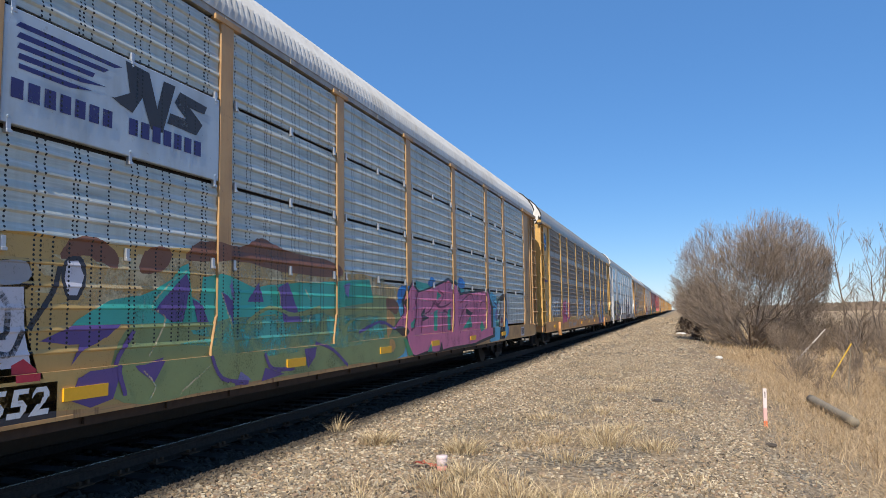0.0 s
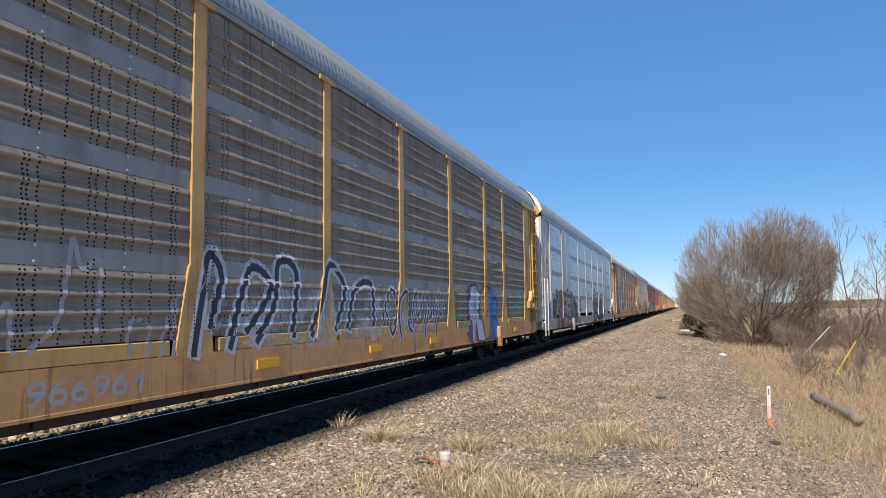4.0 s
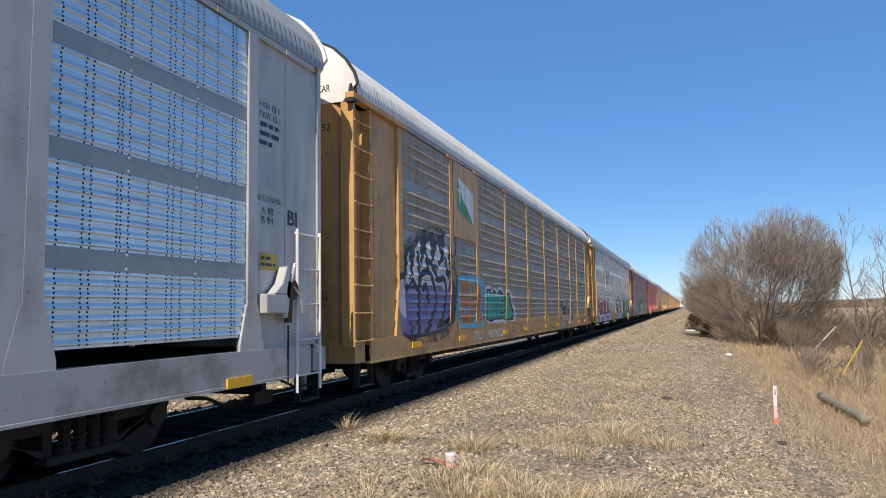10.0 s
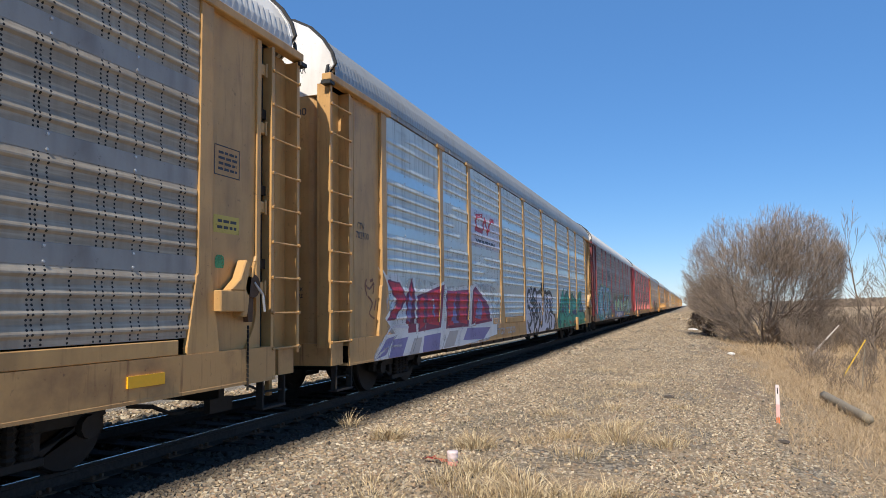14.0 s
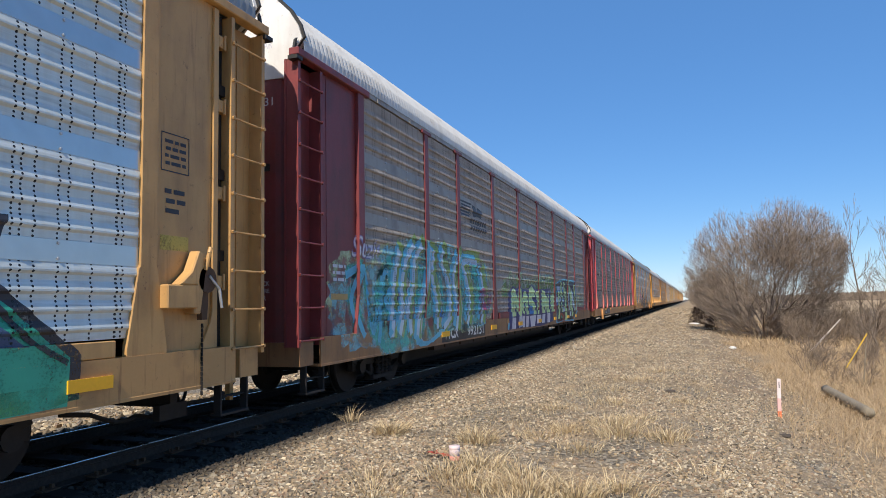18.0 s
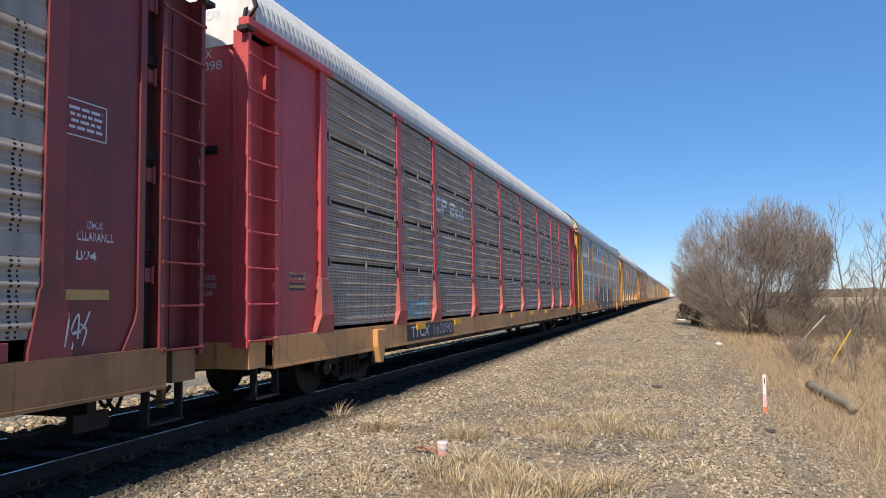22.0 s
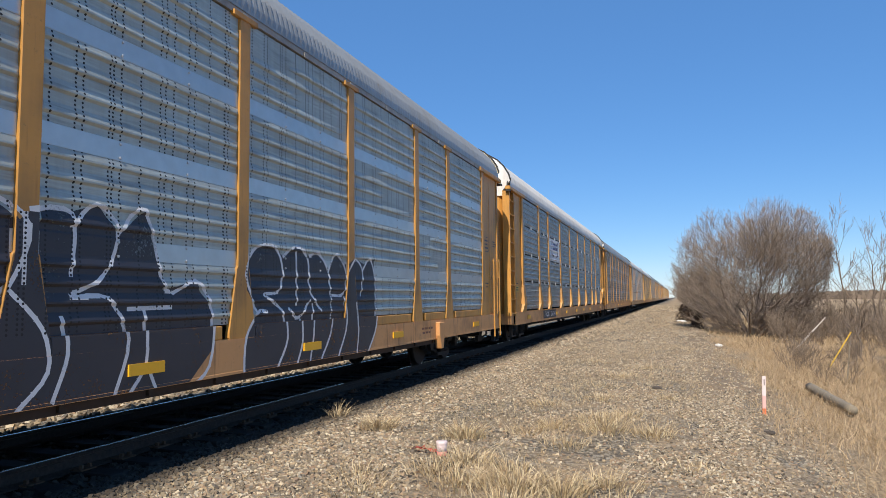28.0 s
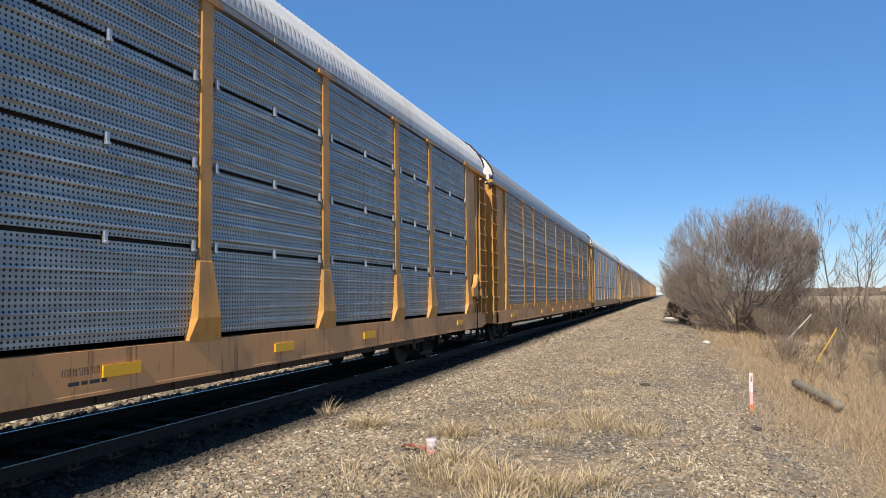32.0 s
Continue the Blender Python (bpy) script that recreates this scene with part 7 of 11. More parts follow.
k.lines(([(-11.58, 1.89), (-11.32, 2.09), (-11.35, 2.40), (-11.40, 2.63)], [(-11.32, 2.09), (-10.98, 1.86), (-10.93, 2.18), (-11.00, 2.59)], [(-10.96, 1.86), (-10.77, 2.19), (-10.31, 2.20), (-10.03, 1.75), (-10.13, 1.47), (-10.45, 1.18), (-10.73, 1.02)], [(-10.40, 2.46), (-10.10, 2.30), (-9.92, 2.11), (-9.54, 2.14), (-9.40, 1.94), (-9.53, 1.47), (-9.84, 1.15)], [(-11.09, 1.01), (-10.99, 1.35), (-10.96, 1.83)], [(-10.47, 2.22), (-10.53, 2.52), (-10.69, 2.83)], [(-9.42, 2.58), (-9.28, 2.20), (-9.14, 2.35)], [(-10.76, 1.87), (-10.57, 1.95), (-10.46, 1.63)], [(-11.90, 2.09), (-11.63, 2.17), (-11.57, 2.50)], [(-9.81, 2.78), (-9.55, 2.65), (-9.80, 2.45)],), 0.13, "black")
k.lines(([(-8.92, 2.65), (-8.68, 2.18), (-8.79, 1.60), (-9.26, 1.29), (-10.07, 1.12)], [(-11.79, 1.04), (-11.48, 0.98), (-10.96, 1.00)], [(-10.18, 2.37), (-9.92, 2.36), (-10.03, 2.10)], [(-8.84, 3.12), (-8.68, 2.87), (-8.92, 2.60)],), 0.07, "black")
k.lines(([(-11.44, 1.04), (-11.37, 1.26)], [(-9.66, 1.14), (-9.26, 1.29)],), 0.1, "haze_dark")
k.lines(([(-11.51, 1.96), (-11.24, 2.15)], [(-9.92, 2.27), (-9.55, 2.27)],), 0.04, "white")
k.fill(poly(rounded([(-9.46, 3.04), (-9.32, 3.13), (-9.13, 3.10), (-9.12, 2.89), (-9.38, 2.83)])), "faded")
k.done()
k = Skin(3, "graffiti", "orange letters in a pale blue frame")
k.fill(poly(rounded([(-8.72, 2.11), (-8.34, 2.25), (-6.84, 2.29), (-6.54, 1.96), (-6.67, 1.10), (-7.79, 1.10), (-8.67, 1.11)])), "haze_sky")
k.lines(([(-8.51, 2.15), (-8.55, 1.65), (-8.52, 1.13)], [(-8.51, 2.13), (-7.79, 2.21), (-6.95, 2.21)], [(-8.46, 1.14), (-7.70, 1.12), (-6.79, 1.12)], [(-7.01, 2.16), (-6.54, 2.07), (-6.48, 1.79)], [(-6.82, 1.67), (-6.73, 1.16)],), 0.17, "sky")
k.lines(([(-8.30, 2.04), (-8.34, 1.65), (-8.32, 1.26)], [(-8.30, 2.04), (-7.70, 2.02)], [(-8.30, 1.65), (-7.79, 1.68)], [(-8.32, 1.26), (-7.60, 1.27)], [(-7.29, 2.04), (-7.23, 1.66), (-7.13, 1.17)], [(-7.07, 1.99), (-6.90, 1.78), (-7.18, 1.66), (-6.96, 1.22)], [(-7.79, 1.86), (-7.60, 1.40)],), 0.22, "orange")
k.done()
k = Skin(3, "graffiti", "teal bubble letters with a white edge")
k.fill(poly(rounded([(-6.39, 1.15), (-6.42, 1.61), (-6.38, 1.99), (-6.15, 2.09), (-5.88, 2.06), (-5.75, 1.97), (-5.53, 2.07), (-5.26, 1.99), (-4.99, 2.08), (-4.71, 2.06), (-4.49, 1.97), (-4.14, 2.03), (-3.70, 1.99), (-3.52, 1.66), (-3.24, 1.48), (-3.30, 1.18), (-3.70, 1.11), (-5.09, 1.13), (-5.69, 1.13)])), "white")
k.fill(poly(rounded([(-6.31, 1.17), (-6.33, 1.58), (-6.29, 1.94), (-6.12, 2.02), (-5.89, 1.98), (-5.75, 1.90), (-5.53, 2.00), (-5.26, 1.91), (-4.99, 2.00), (-4.75, 1.98), (-4.50, 1.90), (-4.14, 1.95), (-3.82, 1.90), (-3.68, 1.61), (-3.43, 1.44), (-3.46, 1.22), (-3.79, 1.15), (-5.09, 1.17), (-5.69, 1.17)])), "coal")
k.fill(poly(rounded([(-6.21, 1.21), (-6.23, 1.58), (-6.18, 1.88), (-6.06, 1.95), (-5.89, 1.91), (-5.75, 1.83), (-5.53, 1.91), (-5.26, 1.84), (-4.99, 1.92), (-4.78, 1.89), (-4.50, 1.81), (-4.14, 1.86), (-3.94, 1.81), (-3.84, 1.55), (-3.61, 1.41), (-3.61, 1.28), (-3.89, 1.21), (-5.09, 1.22), (-5.69, 1.22)])), "teal")
k.lines(([(-4.56, 1.84), (-4.42, 1.69), (-4.45, 1.48), (-4.57, 1.33)], [(-4.46, 1.95), (-4.35, 1.85), (-4.38, 1.63)], [(-4.06, 1.65), (-3.88, 1.69), (-3.75, 1.61)], [(-4.12, 1.52), (-4.04, 1.44), (-3.70, 1.47), (-3.62, 1.52)], [(-4.94, 1.93), (-4.79, 1.83), (-4.75, 1.71), (-4.59, 1.72)], [(-4.92, 1.34), (-4.74, 1.37), (-4.58, 1.36)], [(-3.71, 1.78), (-3.62, 1.65), (-3.66, 1.51)],), 0.05, "coal")
k.lines(([(-5.68, 1.86), (-5.65, 1.55), (-5.83, 1.25)], [(-5.15, 1.88), (-5.22, 1.23)], [(-5.46, 1.68), (-5.32, 1.49), (-5.43, 1.30)],), 0.04, "coal")
k.done()
k = Skin(3, "graffiti", "faint black and white scribbled letters")
k.fill(poly(rounded([(4.42, 1.50), (4.58, 1.66), (5.08, 1.81), (6.14, 1.87), (7.30, 1.75), (7.41, 1.26), (6.88, 1.02), (6.78, 0.67), (4.97, 0.62), (4.49, 0.64)])), "haze_white")
k.lines(([(4.51, 1.14), (4.53, 1.50), (4.70, 1.64), (4.95, 1.70)], [(4.51, 1.14), (4.46, 0.68)], [(5.02, 1.75), (5.06, 1.45), (4.96, 1.16)], [(4.96, 1.45), (5.29, 1.54), (5.37, 1.23)], [(5.51, 1.13), (5.58, 1.49), (5.82, 1.44)], [(5.98, 1.21), (6.15, 1.44), (6.50, 1.24)], [(6.93, 1.02), (6.98, 1.54), (7.24, 1.70), (7.38, 1.37), (7.19, 1.00)],), 0.16, "haze_dark")
k.lines(([(4.53, 1.22), (4.56, 1.54), (4.89, 1.72), (5.02, 1.75), (5.02, 1.41)], [(5.16, 1.28), (5.29, 1.58), (5.37, 1.23)], [(5.59, 1.22), (5.66, 1.54), (5.90, 1.49), (5.82, 1.17)], [(6.23, 1.25), (6.41, 1.49), (6.64, 1.23)], [(6.50, 1.74), (6.86, 1.80), (6.80, 1.13)], [(6.98, 1.01), (7.03, 1.61), (7.35, 1.62), (7.35, 0.99)], [(5.85, 1.82), (6.13, 1.83), (6.10, 1.66), (5.88, 1.64), (5.85, 1.82)],), 0.05, "coal")
k.lines(([(4.48, 1.18), (4.71, 1.25), (4.90, 1.16)], [(5.22, 1.67), (5.51, 1.71)], [(7.08, 1.17), (7.17, 1.54)],), 0.03, "faded")
k.fill(poly([(4.57, 0.96), (4.78, 0.97), (4.72, 0.63), (4.55, 0.63)]), "faded")
k.fill(poly([(4.81, 0.99), (4.97, 0.83), (4.91, 0.65), (4.78, 0.69)]), "faded")
k.lines(([(5.00, 0.93), (5.48, 0.94)], [(5.23, 0.93), (5.07, 0.65)], [(5.52, 0.94), (5.78, 0.94)], [(5.63, 0.93), (5.41, 0.68)], [(5.78, 0.94), (5.86, 0.68)], [(5.94, 0.93), (5.71, 0.67)],), 0.06, "rust")
k.done()

k = Skin(3, "lettering", "small black stencilled load limit and a round stamp")
k.word("LD LMT 80000", -2.75, -1.98, 0.74, 0.84, "coal", shear=0.15)
ring = [(-3.72 + 0.16 * math.cos(u * math.pi / 10), 0.82 + 0.16 * math.sin(u * math.pi / 10)) for u in range(21)]
k.lines((ring,), 0.012, "coal")
bars(k, -3.81, -3.63, 0.75, 0.9, "brown", 3)
k.done()
for y in (-11.85, -9.0, -4.2, 4.2, 9.0):
    k = Skin(3, "reflector", "upright orange reflective strip on the post's foot")
    k.fill(rect(y - 0.045, y + 0.045, 1.06, 1.50), "orange")
    k.done()

# wagon 4
k = Skin(4, "sign_panel", "white panel with a red looped line")
k.fill(rect(-6.95, -4.35, 2.98, 3.9), "lilac")
loop_ = [(-5.95, 3.80), (-6.45, 3.76), (-6.5, 3.42), (-5.95, 3.40), (-5.75, 3.75), (-5.45, 3.40), (-5.2, 3.78), (-4.9, 3.78)]
k.line(loop_, 0.11, "red")
bars(k, -6.6, -4.8, 3.06, 3.22, "coal", 1)
k.done()
k = Skin(4, "graffiti", "red wild-style letters with white and purple shards")
k.fill(poly(rounded([(-12.34, 0.62), (-11.80, 1.17), (-11.73, 1.75), (-10.62, 2.04), (-8.64, 1.95), (-4.84, 2.00), (-4.91, 0.79), (-9.19, 0.54), (-11.24, 0.49)])), "haze_white")
k.fill(poly([(-12.02, 2.19), (-11.81, 2.05), (-11.29, 2.10), (-10.85, 1.78), (-10.50, 2.07), (-10.42, 1.79), (-8.84, 2.04), (-8.64, 1.89), (-6.95, 2.01), (-6.58, 2.06), (-5.22, 1.55), (-5.25, 1.04), (-9.06, 1.05), (-11.41, 1.01), (-11.80, 1.26), (-11.87, 1.31), (-11.46, 1.60), (-11.73, 1.85)]), "white")
k.fill(poly([(-12.38, 0.60), (-11.87, 1.04), (-9.18, 1.11), (-4.89, 1.03), (-4.91, 0.75), (-9.19, 0.57), (-11.24, 0.49)]), "white")
k.fill(poly([(-11.79, 0.57), (-11.57, 0.93), (-10.90, 0.96), (-11.24, 0.54)]), "violet")
k.fill(poly([(-10.22, 0.63), (-10.11, 0.94), (-9.19, 0.97), (-9.31, 0.61)]), "violet")
k.fill(poly([(-12.28, 0.65), (-11.80, 0.97), (-11.49, 1.00), (-11.87, 0.69)]), "violet")
k.fill(poly([(-7.77, 0.73), (-7.43, 1.01), (-5.48, 0.99), (-6.14, 0.70)]), "violet")
k.fill(poly([(-10.90, 0.59), (-10.62, 0.92), (-10.22, 0.92), (-10.42, 0.60)]), "faded")
k.fill(poly([(-9.06, 0.64), (-8.66, 0.97), (-8.07, 0.98), (-8.38, 0.65)]), "faded")
k.fill(poly([(-11.73, 1.98), (-11.17, 1.94), (-10.85, 1.65), (-11.45, 1.27), (-11.80, 1.28), (-11.35, 1.58)]), "wine")
k.fill(poly([(-10.90, 1.03), (-10.90, 1.68), (-10.62, 2.04), (-10.47, 1.73), (-10.52, 1.04)]), "wine")
k.fill(poly([(-10.42, 1.03), (-10.37, 1.71), (-8.91, 1.97), (-9.18, 1.06)]), "wine")
k.fill(poly([(-8.86, 1.04), (-8.71, 1.83), (-7.14, 1.90), (-7.34, 1.04)]), "wine")
k.fill(poly([(-7.11, 1.07), (-6.96, 1.83), (-6.64, 1.99), (-5.56, 1.55), (-5.36, 1.12)]), "wine")
k.fill(poly([(-11.69, 1.96), (-11.18, 1.91), (-10.94, 1.66), (-11.41, 1.34), (-11.69, 1.32), (-11.27, 1.58)]), "red")
k.fill(poly([(-10.84, 1.10), (-10.82, 1.58), (-10.64, 1.93), (-10.58, 1.63)]), "red")
k.fill(poly([(-10.34, 1.08), (-10.24, 1.68), (-10.00, 1.74), (-10.06, 1.15)]), "red")
k.fill(poly([(-9.89, 1.15), (-9.83, 1.77), (-9.04, 1.89), (-9.31, 1.12)]), "red")
k.fill(poly([(-8.79, 1.10), (-8.61, 1.78), (-8.05, 1.83), (-8.37, 1.11)]), "red")
k.fill(poly([(-7.95, 1.13), (-7.82, 1.82), (-7.32, 1.83), (-7.46, 1.10)]), "red")
k.fill(poly([(-7.00, 1.13), (-6.77, 1.87), (-6.19, 1.70), (-5.69, 1.17)]), "red")
k.fill(poly([(-10.90, 1.28), (-10.76, 1.78), (-10.64, 1.63), (-10.73, 1.22)]), "violet")
k.fill(poly([(-8.44, 1.15), (-8.21, 1.71), (-8.07, 1.14)]), "violet")
k.fill(poly([(-6.70, 1.23), (-6.49, 1.70), (-6.10, 1.59), (-6.22, 1.18)]), "violet")
k.fill(poly([(-9.61, 1.47), (-9.43, 1.58), (-9.49, 1.24)]), "violet")
k.lines(([(-10.47, 1.78), (-10.42, 1.37), (-10.52, 1.01)], [(-10.05, 1.79), (-10.00, 1.31), (-10.11, 1.02)], [(-8.84, 1.91), (-8.99, 1.05)], [(-7.05, 1.87), (-7.26, 1.04)], [(-9.89, 1.52), (-9.54, 1.64), (-9.61, 1.24)], [(-11.79, 0.60), (-11.72, 0.85), (-11.41, 1.01)], [(-10.71, 0.67), (-10.42, 1.01)], [(-9.19, 0.59), (-8.86, 0.98)], [(-12.34, 0.64), (-11.79, 0.82), (-11.24, 0.82)], [(-11.65, 1.80), (-11.37, 1.57), (-11.80, 1.30)],), 0.03, "haze_white")
k.lines(([(-11.87, 1.00), (-11.57, 1.16), (-10.90, 1.13)], [(-8.08, 0.82), (-7.76, 1.06)],), 0.035, "lilac")
k.done()
k = Skin(4, "graffiti", "small brown and black scribbled mark")
k.lines(([(-12.43, 1.70), (-12.49, 1.86), (-12.33, 1.80), (-12.17, 1.90), (-12.20, 1.74)], [(-12.39, 1.68), (-12.23, 1.57), (-12.33, 1.40), (-12.16, 1.31)], [(-12.43, 1.95), (-12.49, 1.88)], [(-12.30, 1.93), (-12.20, 1.96)], [(-12.09, 1.62), (-12.16, 1.46)],), 0.035, "brown")
k.done()
k = Skin(4, "graffiti", "black outlined letters on silver paint")
k.fill(poly(rounded([(-1.47, 1.68), (-1.09, 2.04), (-0.46, 2.10), (0.22, 2.08), (0.90, 2.03), (1.36, 1.74), (1.52, 1.94), (2.12, 1.99), (2.98, 1.96), (3.06, 1.54), (2.90, 1.31), (3.39, 1.01), (2.98, 0.54), (1.43, 0.49), (0.23, 0.55), (-0.52, 0.54), (-1.41, 0.58)])), "lilac")
k.lines(([(-0.57, 2.09), (-0.42, 2.04), (-0.36, 1.90), (-0.38, 1.73), (-0.56, 1.63)], [(-0.53, 1.64), (-0.35, 1.61), (-0.26, 1.45)], [(-0.25, 1.58), (-0.23, 1.82), (-0.10, 2.01), (0.13, 2.06), (0.28, 1.96), (0.25, 1.65), (0.26, 1.30), (0.45, 1.06), (0.49, 0.89), (0.23, 0.61)], [(-0.12, 1.45), (-0.11, 1.66), (0.01, 1.75), (0.11, 1.60), (-0.12, 1.45)], [(-0.11, 1.25), (0.05, 1.09), (-0.04, 1.25), (0.32, 1.39)], [(0.34, 1.96), (0.59, 1.96), (0.90, 2.01), (1.20, 1.87), (1.37, 1.66), (1.30, 1.32)], [(0.78, 1.60), (0.68, 1.28), (0.64, 0.94), (0.80, 0.82), (0.95, 0.91), (0.96, 1.27), (0.81, 1.57)], [(0.47, 1.55), (0.36, 1.26)],), 0.13, "black")
k.lines(([(1.40, 1.61), (1.52, 1.94), (1.99, 1.97), (2.03, 1.51), (2.06, 1.05), (2.21, 0.71), (1.65, 0.58)], [(1.66, 1.71), (1.61, 1.50), (1.75, 1.47), (1.67, 1.35)], [(1.45, 0.94), (1.53, 1.18), (1.67, 1.25), (1.82, 0.91)], [(2.09, 1.71), (2.11, 1.94), (2.60, 2.01), (3.00, 1.84), (2.97, 1.52), (2.77, 1.34), (3.14, 1.19), (3.35, 1.04), (3.18, 0.74), (2.98, 0.54)], [(2.60, 1.71), (2.47, 1.59), (2.60, 1.45), (2.75, 1.60), (2.60, 1.71)], [(2.26, 1.02), (2.43, 1.24), (2.75, 1.33)], [(2.50, 1.20), (2.68, 0.99), (2.39, 0.60)], [(1.04, 2.13), (1.22, 2.25), (1.47, 2.17), (1.25, 2.07), (1.04, 2.13)], [(-0.24, 1.28), (-0.23, 1.00), (-0.38, 0.68), (-0.49, 0.59)],), 0.13, "black")
k.lines(([(0.29, 1.17), (0.04, 0.97), (-0.26, 0.80)], [(2.25, 1.67), (1.99, 1.63), (2.12, 1.50)], [(1.48, 0.60), (1.76, 0.68), (1.94, 0.58)],), 0.13, "black")
k.lines(([(-1.12, 1.53), (-1.08, 1.81), (-0.89, 1.98), (-0.68, 1.94), (-0.72, 1.64)], [(-1.14, 1.44), (-0.87, 1.48), (-0.71, 1.29), (-0.78, 0.98), (-1.04, 0.88)], [(-0.55, 1.33), (-0.38, 1.38), (-0.42, 1.19), (-0.53, 1.00)], [(-1.27, 1.01), (-1.13, 0.80), (-0.89, 0.66)], [(-0.18, 0.53), (-0.06, 0.68), (0.06, 0.68), (0.02, 0.52)],), 0.13, "black")
k.lines(([(-0.19, 1.85), (0.01, 2.00), (0.19, 1.97)], [(0.63, 1.93), (1.00, 1.91), (1.25, 1.62)], [(1.57, 1.86), (1.87, 1.89)], [(2.25, 1.89), (2.68, 1.90), (2.86, 1.73)],), 0.03, "haze_white")
k.fill(poly([(0.67, 0.89), (0.70, 0.98), (0.95, 0.98), (0.86, 0.85)]), "orange_tan")
k.fill(poly([(-0.43, 0.58), (-0.35, 0.71), (-0.28, 0.61)]), "orange_tan")
k.fill(poly([(-0.05, 0.58), (0.01, 0.67), (0.06, 0.57)]), "orange_tan")
k.done()
k = Skin(4, "graffiti", "green flame-like letters with dark edges")
k.fill(poly([(3.95, 0.68), (3.92, 0.87), (4.05, 1.15), (4.33, 1.37), (4.65, 1.54), (4.90, 1.83), (5.17, 2.04), (5.53, 2.26), (5.57, 1.86), (5.84, 1.99), (6.26, 2.10), (6.48, 2.26), (6.70, 1.92), (7.16, 1.74), (7.72, 2.14), (8.22, 1.89), (8.86, 1.76), (9.83, 2.20), (10.45, 2.19), (10.30, 1.75), (11.11, 1.10), (11.09, 0.71), (8.82, 0.64), (7.15, 0.59), (5.02, 0.61), (4.10, 0.60)]), "coal")
k.fill(poly([(3.97, 0.66), (3.94, 0.85), (4.07, 1.13), (4.36, 1.35), (4.68, 1.52), (4.93, 1.82), (5.20, 2.02), (5.57, 2.24), (5.60, 1.84), (5.88, 1.97), (6.30, 2.08), (6.44, 2.24), (6.65, 1.89), (7.11, 1.71), (7.66, 2.11), (8.15, 1.86), (8.78, 1.73), (9.74, 2.17), (10.35, 2.15), (10.20, 1.72), (11.00, 1.07), (10.98, 0.68), (8.75, 0.62), (7.10, 0.57), (5.05, 0.59), (4.12, 0.58)]), "teal")
k.fill(poly(rounded([(4.00, 0.72), (4.11, 1.06), (4.46, 0.96), (5.05, 0.83), (6.30, 0.79), (8.07, 0.84), (10.78, 0.84), (10.77, 0.69), (7.10, 0.60), (5.05, 0.61), (4.12, 0.60)])), "haze_green")
k.fill(poly([(4.93, 1.78), (5.52, 2.16), (5.56, 1.75), (4.88, 1.70)]), "mint")
k.fill(poly([(4.88, 1.37), (5.04, 1.55), (5.56, 1.59), (5.62, 1.38)]), "mint")
k.fill(poly([(7.48, 1.69), (8.78, 1.67), (8.72, 1.47), (7.48, 1.46)]), "mint")
k.fill(poly([(6.23, 1.86), (6.45, 2.14), (6.57, 1.82)]), "mint")
k.fill(poly([(5.62, 1.22), (6.01, 1.33), (6.68, 1.22), (6.60, 1.08), (5.68, 1.05)]), "mint")
k.fill(poly([(8.90, 1.59), (9.59, 1.96), (10.18, 2.01), (10.01, 1.59)]), "mint")
k.fill(poly([(4.26, 1.05), (4.36, 1.23), (4.42, 0.90), (4.54, 0.68), (4.33, 0.84)]), "slate")
k.fill(poly([(5.65, 1.55), (5.88, 1.50), (6.12, 1.02), (5.88, 1.14)]), "slate")
k.fill(poly([(5.10, 1.24), (5.29, 1.55), (5.47, 1.55), (5.50, 1.23)]), "slate")
k.fill(poly([(6.37, 1.57), (6.77, 1.54), (7.02, 1.30), (6.53, 1.41)]), "slate")
k.fill(poly([(7.47, 1.13), (7.77, 1.33), (8.65, 1.36), (8.64, 1.08)]), "slate")
k.fill(poly([(5.62, 1.80), (5.78, 2.01), (5.78, 1.59)]), "slate")
k.fill(poly([(9.42, 1.22), (10.01, 1.65), (10.63, 1.18)]), "slate")
k.fill(poly([(5.27, 0.81), (5.62, 0.77), (5.44, 0.59)]), "brown")
k.fill(poly([(6.45, 0.93), (6.60, 0.76), (6.93, 0.69), (7.10, 0.81)]), "brown")
k.fill(poly([(7.56, 0.72), (7.76, 0.86), (8.40, 0.87), (8.07, 0.73)]), "brown")
k.fill(poly([(5.75, 0.68), (6.01, 0.73), (5.95, 0.61)]), "brown")
k.lines(([(4.23, 1.15), (4.22, 0.99), (4.37, 0.77), (4.55, 0.64)], [(4.64, 1.09), (4.66, 1.37), (4.80, 1.66), (4.90, 2.00)], [(4.94, 1.22), (5.20, 1.55), (5.37, 1.83), (5.55, 2.21)], [(5.62, 1.59), (5.78, 1.25), (6.01, 0.99)], [(5.65, 1.59), (5.81, 2.01), (6.01, 1.76), (6.45, 1.50)], [(6.23, 1.63), (6.15, 1.90), (6.42, 2.23), (6.65, 1.89), (7.07, 1.71), (7.38, 1.24)], [(7.37, 1.06), (7.57, 1.49), (7.41, 2.02), (7.88, 1.64)], [(8.66, 1.59), (8.43, 1.87), (8.21, 2.19)], [(8.90, 1.44), (9.74, 2.15)], [(9.29, 1.50), (9.94, 1.78), (10.35, 2.15)], [(4.68, 1.26), (5.04, 1.32), (5.38, 1.15), (5.62, 1.02)], [(5.38, 0.56), (5.15, 0.86), (5.68, 0.85), (5.88, 0.62)],), 0.05, "coal")
